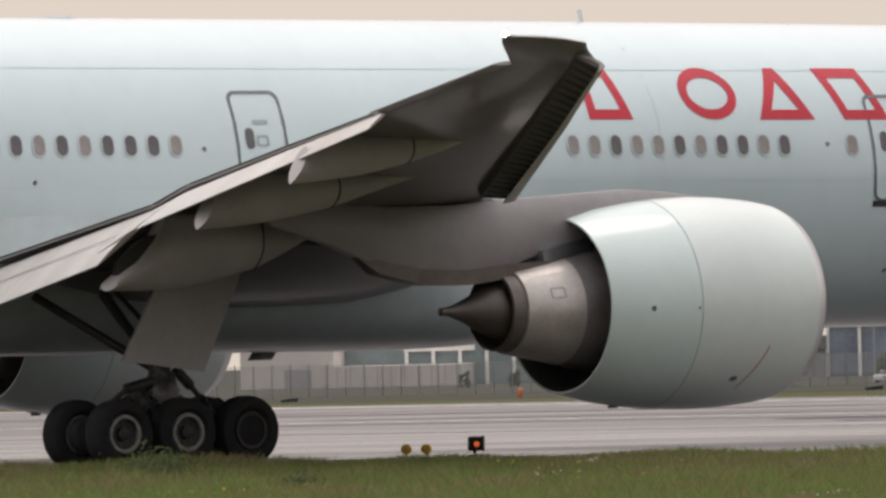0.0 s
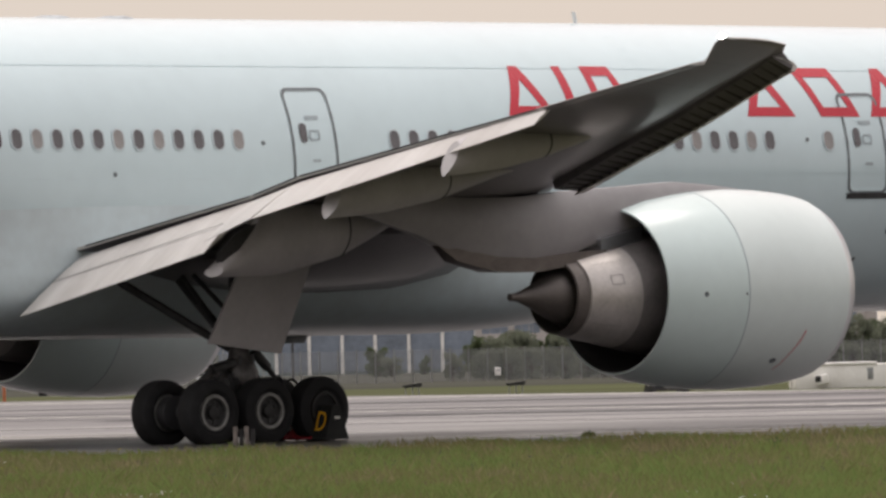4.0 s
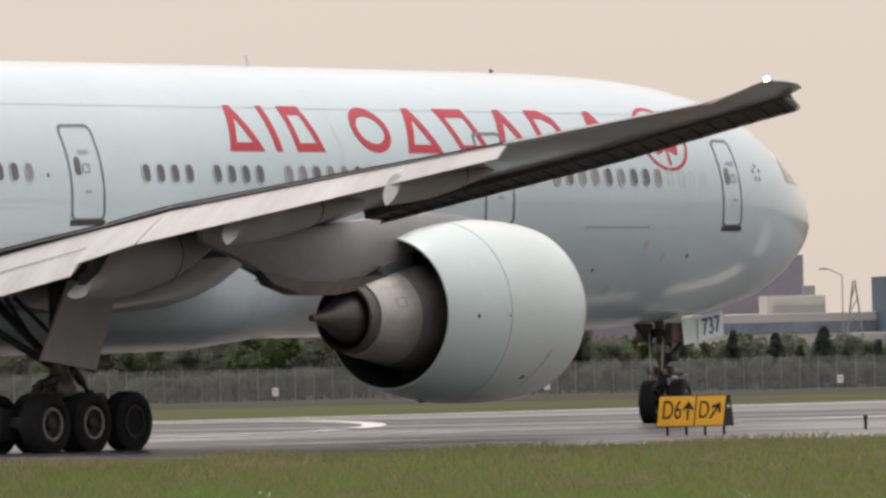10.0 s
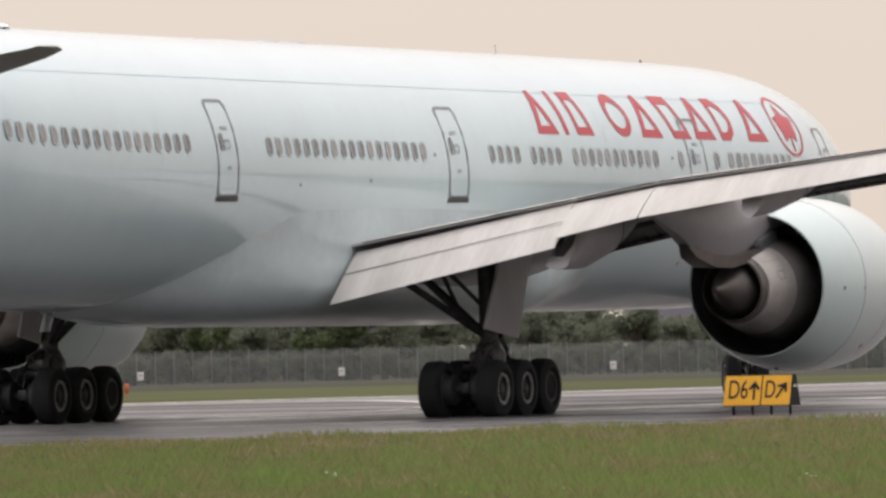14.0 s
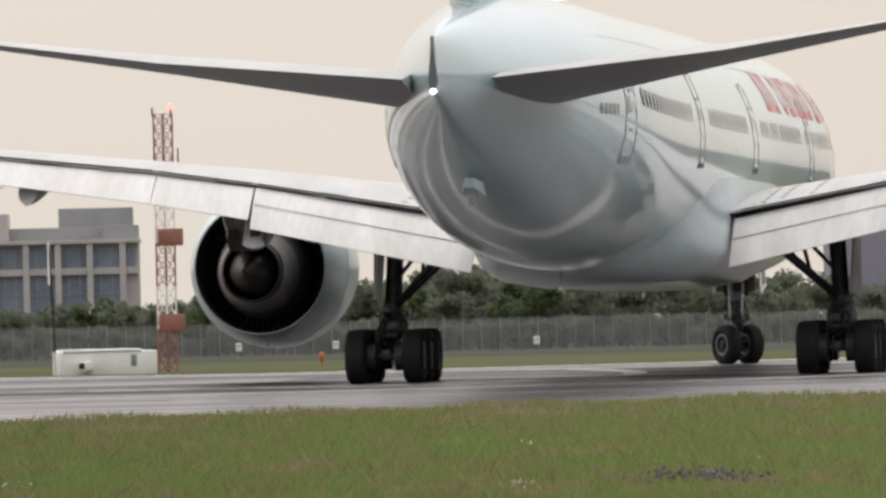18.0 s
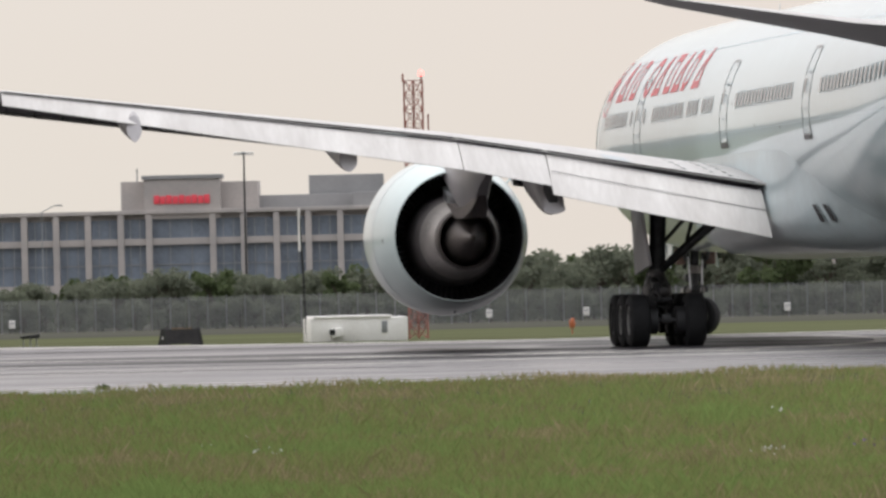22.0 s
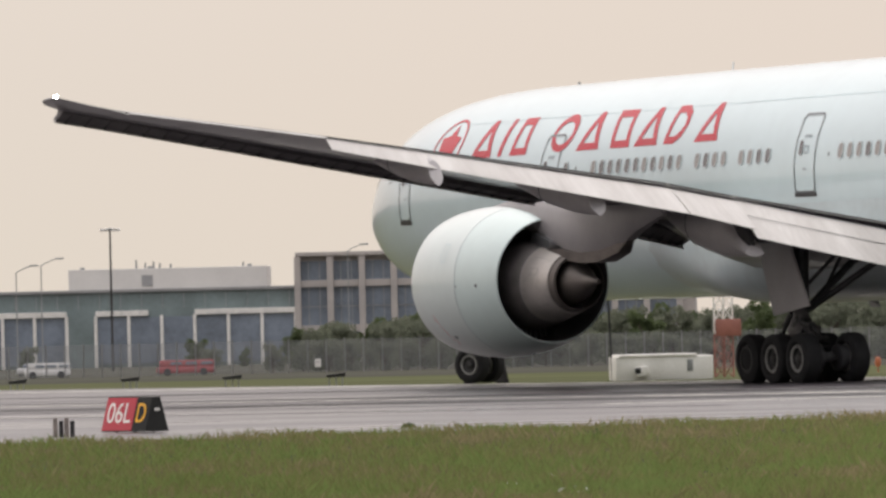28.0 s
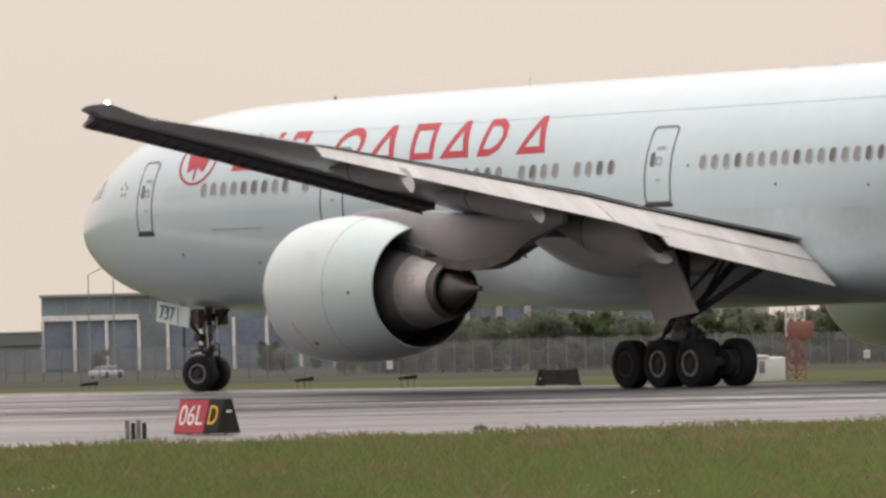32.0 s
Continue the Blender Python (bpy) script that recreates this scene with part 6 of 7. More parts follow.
dark = thing("dark_tower_block", "dark windowless block behind low roofs", "building")
bld_part(dark, "wall", 67, 93.7, ZB, 8.0, BY + 60, 25, M_DARKB)
bld_part(dark, "roof_house", 88.9, 91.1, 7.9, 9.6, BY + 65, 6, M_DARKB)
bld_part(dark, "roof_house", 87.0, 88.9, 7.9, 10.1, BY + 65, 6, M_GREYB)
lowr = thing("low_factory", "long low pale factory with a dark window band", "building")
bld_part(lowr, "wall", 78, 112, ZB, 1.3, BY + 20, 30, M_PALEB)
bld_part(lowr, "window_band", 78.5, 112, -0.9, 0.35, BY + 19.9, 0.2, M_GLASS, 0)
bld_part(lowr, "upper_storey", 87.2, 93.9, 1.25, 3.3, BY + 30, 12, M_PALEB)
bld_part(lowr, "upper_storey", 88.0, 93.8, 1.25, 2.3, BY + 29, 6, M_GREYB)
bld_part(lowr, "water_tank", 91.6, 92.9, 3.2, 4.4, BY + 32, 2, M_STEEL)
bld_part(lowr, "wall", 95.0, 120, ZB, -1.0, BY, 15, M_CREAM, 0.05, "tan panelled wall")
for k in range(9):
    bld_part(lowr, "pier", 95.3 + 2.6 * k, 95.7 + 2.6 * k, ZB, -1.2, BY - 0.25, 0.3, M_GREYB, 0)
blue = thing("blue_office", "dark blue office block with a pale sign plate", "building")
bld_part(blue, "wall", 98.8, 120, ZB, 5.2, BY + 6, 20, M_NAVY)
bld_part(blue, "sign_plate", 99.8, 101.6, 3.6, 4.8, BY + 5.9, 0.2, M_SWHITE, 0)

# ---- lamp posts ----
def high_mast(x, y, zt):
    root = thing("floodlight_mast", "tall grey floodlight mast with a ring of lamps", "lamp post", "floodlight masts")
    root.location = (x, y, -4.8)
    h = zt + 4.8
    part("mast_pole", tube((0, 0, 0), (0, 0, h), 0.13, 0.08, n=10), M_GEAR, root)
    part("lamp_ring", lathe([(h - 0.25, 0.15), (h - 0.2, 0.5), (h - 0.05, 0.5), (h, 0.12)], "z", (0, 0, 0), 14, True), M_STEEL, root)
    for k in range(6):
        a = k * math.pi / 3
        part("floodlight", box(0.34, 0.34, 0.26, (0.75 * math.cos(a), 0.75 * math.sin(a), h - 0.3), 0.05), M_SWHITE, root)


def street_lamp(x, y, zt, side=1, two=False):
    root = thing("street_lamp", "grey street lamp with a curved arm", "street lamp", "street lamps")
    root.location = (x, y, -5.0)
    h = zt + 5.0
    part("pole", tube((0, 0, 0), (0, 0, h - 0.6), 0.07, 0.05, n=8), M_STEEL, root)
    for s in (side,) if not two else (side, -side):
        pts = [(0, h - 0.62), (s * 0.5, h - 0.35), (s * 1.1, h - 0.08), (s * 1.5, h + 0.02)]
        bm = None
        for p, q in zip(pts, pts[1:]):
            bm = tube((p[0], 0, p[1]), (q[0], 0, q[1]), 0.045, n=6, bm=bm)
        part("arm", bm, M_STEEL, root)
        part("lamp_head", box(0.8, 0.3, 0.16, (s * 1.7, 0, h - 0.06), 0.05), M_STEEL, root)


high_mast(-63.9, 1000, 8.3)
high_mast(-23.6, 1000, 10.8)
street_lamp(-70.3, 1000, 5.6, 1)
street_lamp(-72.6, 1000, 5.0, 1)
street_lamp(-46.4, 1100, 6.6, 1)
street_lamp(77.9, 1000, 5.6, -1)
for x, z in ((85.3, 4.0),):
    py = thing("lattice_pylon", "small grey lattice pylon far off", "pylon")
    py.location = (x, 1080, -5)
    for a in (-1, 1):
        part("pylon_leg", tube((a * 1.3, 0, 0), (a * 0.1, 0, z + 5.6), 0.09, n=6), M_STEEL, py)
    for k in range(7):
        w0 = 1.3 - 0.17 * k
        part("pylon_brace", tube((-w0, 0, 1.3 * k), (w0 - 0.17, 0, 1.3 * (k + 1)), 0.05, n=5), M_STEEL, py)

# ---- vehicles far off ----
def far_car(x, y, col, tall, name, label, length=4.4, turn=0):
    root = thing(name, label, "vehicle", "vehicles behind the fence")
    root.matrix_world = pose(x, y, ground_z(y), 0, 0, turn)
    length, tall, van = length * 0.8, tall * 0.76, "van" in name
    m = mat(name + "_paint", col, 0.3, var=0.05)
    part("car_body", box(length, 1.45, 0.5, (0, 0, 0.16), 0.15), m, root)
    part("cabin", box(length * (0.95 if van else 0.55), 1.3, tall - 0.66, (0.1, 0, 0.62), 0.12), m if van else M_GLASS, root)
    part("roof", box(length * (0.9 if van else 0.45), 1.2, 0.06, (0.1, 0, tall - 0.06), 0.02), m, root)
    if van:
        part("windscreen", box(0.05, 1.1, 0.3, (length * 0.475 + 0.1, 0, 0.72), 0.01), M_GLASS, root)
        for k in range(3):
            part("side_window", box(length * 0.2, 0.03, 0.2, (length * (0.34 - 0.26 * k) + 0.1, -0.66, 0.80), 0.01), M_GLASS, root)
    for sx in (-0.31, 0.31):
        for sy in (-0.65, 0.65):
            part("wheel", lathe([(-0.1, 0.15), (-0.1, 0.27), (0.1, 0.27), (0.1, 0.15)], "y", (sx * length, sy, 0.28), 14, True), M_TYRE, root)
    return root


far_car(-63.3, 890, (0.62, 0.62, 0.62), 1.3, "white_car", "white parked car behind the fence", 4.2, 62)
red_van = far_car(-40.0, 807, (0.42, 0.07, 0.08), 1.5, "red_van", "red van driving behind the fence", 5.4)
white_van = far_car(-50.0, 807, (0.82, 0.81, 0.79), 1.5, "white_van", "white van driving behind the fence", 4.2)

# ---- trees ----
M_BARK = mat("bark", (0.09, 0.07, 0.055), 0.9, var=0.3, scale=3)


def leaf_mat(name, a, b):
    m = bpy.data.materials.new(name)
    m.use_nodes = True
    n, l = m.node_tree.nodes, m.node_tree.links
    g, r = n.new("ShaderNodeNewGeometry"), n.new("ShaderNodeValToRGB")
    r.color_ramp.elements[0].color, r.color_ramp.elements[1].color = (*a, 1), (*b, 1)
    l.new(g.outputs["Random Per Island"], r.inputs[0])
    l.new(r.outputs[0], n["Principled BSDF"].inputs["Base Color"])
    b = n["Principled BSDF"]
    b.inputs["Roughness"].default_value = 0.75
    b.inputs["Specular IOR Level"].default_value = 0.2
    thin, both = n.new("ShaderNodeBsdfTranslucent"), n.new("ShaderNodeMixShader")
    both.inputs[0].default_value = 0.5
    l.new(r.outputs[0], thin.inputs["Color"])
    l.new(b.outputs[0], both.inputs[1])
    l.new(thin.outputs[0], both.inputs[2])
    l.new(both.outputs[0], n["Material Output"].inputs[0])
    return m


# leaf colours paled and greyed, haze put into them
M_LEAF = leaf_mat("leaves", (0.14, 0.16, 0.115), (0.205, 0.22, 0.16))
M_LEAF2 = leaf_mat("young_leaves", (0.085, 0.115, 0.05), (0.13, 0.16, 0.08))
M_CONI = leaf_mat("needles", (0.075, 0.092, 0.072), (0.105, 0.122, 0.092))


def leaves_mesh(name, centres, size, rng, m):
    """Many small leaf faces about the given centres."""
    k = len(centres)
    d1 = rng.normal(size=(k, 3))
    d1 /= np.linalg.norm(d1, axis=1)[:, None]
    d2 = np.cross(d1, rng.normal(size=(k, 3)))
    d2 /= np.linalg.norm(d2, axis=1)[:, None]
    s = size * rng.uniform(0.6, 1.3, (k, 1))
    v = np.stack([centres - d1 * s, centres + d2 * s * 0.6, centres + d1 * s, centres - d2 * s * 0.6], 1).reshape(-1, 3)
    f = np.arange(4 * k).reshape(-1, 4)
    me = bpy.data.meshes.new(name)
    me.from_pydata(v.tolist(), [], f.tolist())
    me.materials.append(m)
    return me


def tree(seed, height, spread, kind):
    rng = np.random.default_rng(seed)
    label = {"broad": "bushy dark green broadleaf tree behind the fence", "young": "light green young tree behind the fence", "conifer": "dark pointed conifer behind the fence"}[kind]
    root = thing("tree", label, "tree", "trees behind the fence")
    bm = tube((0, 0, 0), (0.1, 0, height * 0.55), 0.16, 0.08, n=8)
    cs = []
    if kind == "conifer":
        for i in range(16):
            z = height * (0.12 + 0.85 * i / 15)
            rad = spread * (1 - i / 16.5)
            for k in range(7):
                a = rng.uniform(0, 6.28)
                cs.append((rad * math.cos(a) * 0.75, rad * math.sin(a) * 0.75, z - rad * 0.15, rad * 0.38 + 0.1))
    else:
        for i in range(22):
            a, rr = rng.uniform(0, 6.28), spread * math.sqrt(rng.uniform(0.05, 1))
            z = height * rng.uniform(0.1, 0.95)
            rr *= 1.1 - abs(z / height - 0.55)
            p = (rr * math.cos(a), rr * math.sin(a), z)
            cs.append((*p, spread * rng.uniform(0.25, 0.42)))
            bm = tube((0.05, 0, height * rng.uniform(0.2, 0.5)), p, 0.06, 0.02, n=5, bm=bm)
    part("trunk", bm, M_BARK, root)
    pts = []
    for x, y, z, r in cs:
        k = 40 if kind == "conifer" else 120
        d = rng.normal(size=(k, 3))
        d /= np.linalg.norm(d, axis=1)[:, None]
        pts.append(np.array((x, y, z)) + d * r * rng.uniform(0.5, 1.05, (k, 1)))
    crown = new("crown", leaves_mesh("crown", np.concatenate(pts), 0.17, rng, {"broad": M_LEAF, "young": M_LEAF2, "conifer": M_CONI}[kind]))
    crown.parent = root
    return root


protos = {k: [tree(10 * i + j, h, s, k) for j in range(n)] for i, (k, h, s, n) in enumerate((("broad", 5.0, 2.1, 4), ("young", 4.2, 1.5, 2), ("conifer", 5.2, 1.5, 2)))}
used = set()
rnd = random.Random(9)
TOPX = [-140, -90, -58, -45, -35, -26, -17, -8, 2, 9, 16, 30, 40, 50, 56, 70, 110]
TOPZ = [-3.2, -2.9, -2.6, -0.6, 0.1, 0.6, 0.2, 0.4, 1.0, 1.4, 2.2, 2.2, 1.7, 0.6, 0.4, 0.0, 0.0]


def plant(x, y, top, kind):
    z0 = ground_z(y)
    proto = rnd.choice(protos[kind])
    h = {"broad": 5.0, "young": 4.2, "conifer": 5.2}[kind]
    s = max(0.25, (top - z0) / h)
    m = pose(x, y, z0 - 0.05, 0, 0, rnd.uniform(0, 360)) @ Matrix.Diagonal((s * rnd.uniform(0.9, 1.25), s * rnd.uniform(0.9, 1.25), s, 1))
    if proto.name not in used:
        used.add(proto.name)
        proto.matrix_basis = m
    else:
        o = copy_thing(proto, Matrix.Identity(4))
        o.matrix_basis = m


x = -40.0
while x < 72:
    plant(x, rnd.uniform(835, 905), float(np.interp(x, TOPX, TOPZ)) + rnd.uniform(-1.0, 0.15), "young" if rnd.random() < 0.22 else "broad")
    x += rnd.uniform(0.7, 1.3)
x = -40.0
while x < 74:
    plant(x, rnd.uniform(812, 826), -3.7 + rnd.uniform(1.4, 2.6), "broad")
    x += rnd.uniform(1.0, 1.7)
for x, t in ((56.4, 0.7), (59.6, 0.4), (63.3, 0.8), (65.0, -0.8), (52.5, -0.2), (61.5, -0.6), (67.5, -0.3)):
    plant(x, 832, t, "conifer")
for k in range(14):
    x = rnd.uniform(-125, -50)
    plant(x, rnd.uniform(950, 1100), rnd.uniform(-3.6, -2.2), rnd.choice(("broad", "young")))
for x, t in ((-50.5, -1.6), (-48.2, -2.4), (-54.5, -2.2), (-45.5, -1.2)):
    plant(x, 1150, t, "young")

# ---- grass ----
def blade_mat(name):
    m = bpy.data.materials.new(name)
    m.use_nodes = True
    n, l = m.node_tree.nodes, m.node_tree.links
    g, r = n.new("ShaderNodeNewGeometry"), n.new("ShaderNodeValToRGB")
    els = r.color_ramp.elements
    els[0].color, els[1].color = (0.19, 0.26, 0.085, 1), (0.295, 0.252, 0.145, 1)
    for p, c in ((0.4, (0.2, 0.23, 0.082, 1)), (0.75, (0.23, 0.212, 0.105, 1))):
        els.new(p).color = c
    co, nz, ad = n.new("ShaderNodeTexCoord"), n.new("ShaderNodeTexNoise"), n.new("ShaderNodeMath")
    nz.inputs["Scale"].default_value, nz.inputs["Detail"].default_value = 0.16, 4
    l.new(co.outputs["Object"], nz.inputs["Vector"])
    ad.operation = "MULTIPLY_ADD"
    ad.inputs[1].default_value = 0.7
    sub = n.new("ShaderNodeMath")
    sub.operation = "MULTIPLY_ADD"
    sub.inputs[1].default_value, sub.inputs[2].default_value = 2.4, -1.02
    l.new(nz.outputs[0], sub.inputs[0])
    l.new(g.outputs["Random Per Island"], ad.inputs[0])
    l.new(sub.outputs[0], ad.inputs[2])
    # drier towards the pavement, lusher in the open meadow
    sy, dry, tot = n.new("ShaderNodeSeparateXYZ"), n.new("ShaderNodeMapRange"), n.new("ShaderNodeMath")
    l.new(co.outputs["Object"], sy.inputs[0])
    dry.inputs[1].default_value, dry.inputs[2].default_value = 175, 222
    dry.inputs[3].default_value, dry.inputs[4].default_value = -0.18, 0.22
    l.new(sy.outputs["Y"], dry.inputs[0])
    l.new(ad.outputs[0], tot.inputs[0])
    l.new(dry.outputs[0], tot.inputs[1])
    # tufts about a metre across
    mp, tn, tm = n.new("ShaderNodeMapping"), n.new("ShaderNodeTexNoise"), n.new("ShaderNodeMath")
    mp.inputs["Scale"].default_value = (1.1, 0.09, 0.3)
    tn.inputs["Scale"].default_value, tn.inputs["Detail"].default_value = 1.0, 3
    l.new(co.outputs["Object"], mp.inputs[0])
    l.new(mp.outputs[0], tn.inputs["Vector"])
    tm.operation = "MULTIPLY_ADD"
    tm.inputs[1].default_value = 1.5
    t0 = n.new("ShaderNodeMath")
    t0.inputs[1].default_value = -0.75
    l.new(tot.outputs[0], t0.inputs[0])
    l.new(tn.outputs[0], tm.inputs[0])
    l.new(t0.outputs[0], tm.inputs[2])
    l.new(tm.outputs[0], r.inputs[0])
    # each blade its own depth of colour
    wn1, vr, hs = n.new("ShaderNodeTexWhiteNoise"), n.new("ShaderNodeMapRange"), n.new("ShaderNodeHueSaturation")
    wn1.noise_dimensions = "1D"
    l.new(g.outputs["Random Per Island"], wn1.inputs["W"])
    vr.inputs[3].default_value, vr.inputs[4].default_value = 0.82, 1.22
    l.new(wn1.outputs["Value"], vr.inputs[0])
    # brighter towards the eastern side
    east, mul = n.new("ShaderNodeMapRange"), n.new("ShaderNodeMath")
    east.inputs[1].default_value, east.inputs[2].default_value = -9, 8
    east.inputs[3].default_value, east.inputs[4].default_value = 0.93, 1.13
    mul.operation = "MULTIPLY"
    l.new(sy.outputs["X"], east.inputs[0])
    l.new(east.outputs[0], mul.inputs[0])
    l.new(vr.outputs[0], mul.inputs[1])
    l.new(mul.outputs[0], hs.inputs["Value"])
    l.new(r.outputs[0], hs.inputs["Color"])
    b = n["Principled BSDF"]
    l.new(hs.outputs[0], b.inputs["Base Color"])
    b.inputs["Roughness"].default_value = 0.85
    b.inputs["Specular IOR Level"].default_value = 0.0
    thin, both = n.new("ShaderNodeBsdfTranslucent"), n.new("ShaderNodeMixShader")
    both.inputs[0].default_value = 0.45
    l.new(hs.outputs[0], thin.inputs["Color"])
    l.new(b.outputs[0], both.inputs[1])
    l.new(thin.outputs[0], both.inputs[2])
    l.new(both.outputs[0], n["Material Output"].inputs[0])
    return m


M_BLADE = blade_mat("grass_blades")


def grass(name, n, y0, y1, h0, h1, seed, label, near_edge=0.0, x0=-45, x1=24):
    rng = np.random.default_rng(seed)
    az = np.radians(rng.uniform(-9.6, 5.2, n))
    if near_edge:
        x = rng.uniform(x0, x1, n)
        e = np.interp(x, [p[0] for p in EDGE], [p[1] for p in EDGE])
        y = e - np.abs(rng.normal(0, near_edge, n)) + rng.uniform(0, 0.8, n)
    else:
        y = 1 / rng.uniform(1 / y1, 1 / y0, n)
        x = np.tan(az) * y
        e = np.interp(x, [p[0] for p in EDGE], [p[1] for p in EDGE])
        keep = y < e
        x, y = x[keep], y[keep]
    k = len(x)
    h = rng.uniform(h0, h1, k) * (0.75 + 0.5 * np.sin(x * 0.7 + 1.3 * np.sin(y * 0.21)) ** 2)
    if not near_edge:
        tuft = np.sin(x * 3.1 + 2 * np.sin(y * 0.9)) * np.sin(y * 0.63 + 1.7 * np.sin(x * 1.3))
        h *= 1 + np.clip((np.interp(x, [p[0] for p in EDGE], [p[1] for p in EDGE]) - y - 2) / 12, 0, 1) * (0.35 + 0.75 * np.clip(tuft, 0, 1))
    w = rng.uniform(0.006, 0.013, k)
    a = rng.uniform(0, np.pi, k)
    lx, ly = rng.normal(0, 0.35, k) * h, rng.normal(0, 0.35, k) * h
    dx, dy = np.cos(a) * w, np.sin(a) * w
    z = np.zeros(k)
    v = np.stack([np.stack([x - dx, y - dy, z], 1), np.stack([x + dx, y + dy, z], 1), np.stack([x + dx * 0.7 + lx * 0.4, y + dy * 0.7 + ly * 0.4, h * 0.6], 1), np.stack([x + lx, y + ly, h], 1)], 1).reshape(-1, 3)
    i = np.arange(k)[:, None] * 4
    f = np.concatenate([i + np.array([[0, 1, 2]]), i + np.array([[0, 2, 3]])])
    me = bpy.data.meshes.new(name)
    me.from_pydata(v.tolist(), [], f.tolist())
    me.materials.append(M_BLADE)
    return tagged(new(name, me), label, "grass", kind="stuff")


grass("grass", 330000, 112, 240, 0.06, 0.15, 1, "olive green meadow grass, uneven and damp")
grass("tall_grass", 13000, 150, 240, 0.09, 0.2, 2, "thin tall grass stalks with seed heads along the pavement", near_edge=4.0)

grass("seeding_grass", 4500, 150, 240, 0.16, 0.3, 5, "wispy tall seeding grass at the edge of the pavement", near_edge=3.0, x0=-33, x1=-25)
grass("seeding_grass", 3000, 150, 240, 0.09, 0.17, 6, "wispy tall seeding grass at the edge of the pavement", near_edge=3.0, x0=-25, x1=-17)

M_PETAL = mat("white_petals", (0.72, 0.72, 0.66), 0.6)
M_PURPLE = mat("purple_petals", (0.12, 0.08, 0.14), 0.7, var=0.3)
M_YPETAL = mat("yellow_petals", (0.6, 0.48, 0.05), 0.6)


def flowers(x, y, m, n, sx, sy, h, label, seed):
    rng = np.random.default_rng(seed)
    c = np.stack([rng.normal(x, sx, n), rng.normal(y, sy, n), rng.uniform(0.6 * h, h, n)], 1)
    me = leaves_mesh("wild_flowers", c, 0.03, rng, m)
    stems = np.stack([c + (0.006, 0, 0), c - (0.006, 0, 0), c * (1, 1, 0)], 1).reshape(-1, 3)
    ob = tagged(new("wild_flowers", me), label, "flowers", kind="stuff")
    st_me = bpy.data.meshes.new("stems")
    st_me.from_pydata(stems.tolist(), [], np.arange(len(stems)).reshape(-1, 3).tolist())
    st_me.materials.append(M_BLADE)
    s = new("stems", st_me)
    s.parent = ob


flowers(3.33, 137.9, M_PETAL, 10, 0.1, 0.9, 0.2, "small tuft of white wild flowers", 40)
flowers(-18.5, 180.9, M_PETAL, 10, 0.2, 1, 0.16, "small tuft of white wild flowers", 41)
flowers(-12.1, 156.6, M_PETAL, 14, 0.25, 1, 0.18, "small tuft of white wild flowers", 42)
flowers(3.27, 136.4, M_PETAL, 9, 0.13, 0.8, 0.2, "small tuft of white wild flowers", 43)
flowers(-19.3, 194.9, M_PETAL, 12, 0.12, 1, 0.16, "small tuft of white wild flowers", 44)
flowers(-17.5, 192.6, M_PETAL, 10, 0.1, 1, 0.16, "small tuft of white wild flowers", 45)
flowers(-3.5, 152.2, M_PETAL, 8, 0.5, 2, 0.15, "small tuft of white wild flowers", 46)
flowers(5.5, 136.3, M_PURPLE, 380, 0.42, 2.0, 0.26, "patch of dull purple wild flowers", 47)
flowers(6.89, 150.7, M_PETAL, 3, 0.04, 0.3, 0.18, "small tuft of white wild flowers", 48)
flowers(10.7, 155.7, M_PETAL, 8, 0.1, 0.6, 0.18, "small tuft of white wild flowers", 49)
flowers(-22.4, 173.2, M_YPETAL, 30, 1, 4, 0.16, "scattered yellow wild flowers", 50)
flowers(-18.9, 188.6, M_YPETAL, 40, 1.3, 6, 0.16, "scattered yellow wild flowers", 51)
flowers(4.18, 168.4, M_PETAL, 5, 0.12, 0.8, 0.16, "small tuft of white wild flowers", 52)
flowers(5.35, 151.6, M_YPETAL, 6, 0.08, 1.5, 0.18, "scattered yellow wild flowers", 54)
flowers(-3.2, 144.8, M_PETAL, 8, 0.15, 0.6, 0.16, "small tuft of white wild flowers", 53)


def weed(x, y, s, seed):
    rng = np.random.default_rng(seed)
    root = thing("weed_bush", "dark green broad-leaved weed in the grass", "bush", "weeds")
    root.location = (x, y, 0)
    bm = None
    for k in range(7):
        bm = tube((0, 0, 0), (rng.normal(0, s * 0.5), rng.normal(0, s * 0.5), s * rng.uniform(0.4, 0.8)), 0.012, 0.005, n=5, bm=bm)
    part("stems", bm, M_BARK, root)
    c = np.stack([rng.normal(0, s * 0.55, 320), rng.normal(0, s * 0.55, 320), np.abs(rng.normal(0.35 * s, s * 0.28, 320))], 1)
    o = new("leaves", leaves_mesh("leaves", c, 0.045, rng, M_LEAF2))
    o.parent = root


weed(-27.0, 193.4, 0.62, 70)
weed(-26.2, 189.8, 0.5, 71)
weed(-22.2, 176.3, 0.28, 72)
weed(-3.9, 192.9, 0.14, 73)
weed(-3.9, 196.1, 0.12, 74)
weed(-7.3, 185.7, 0.1, 75)
weed(-4.0, 199.2, 0.12, 76)
weed(10.7, 166.5, 0.1, 77)
weed(-8.0, 216.2, 0.1, 78)

# ---- what moves ----


def taxi(x, y, roll, heading):
    """The airliner on its wheels: main gear at (x, y), tipped with the ground under its nose wheels."""
    z, zn = dip(y), dip(y + 31.2 * math.sin(radians(heading)))
    return pose(x, y, z, roll, math.degrees(math.atan((z - zn) / 31.2)), heading)


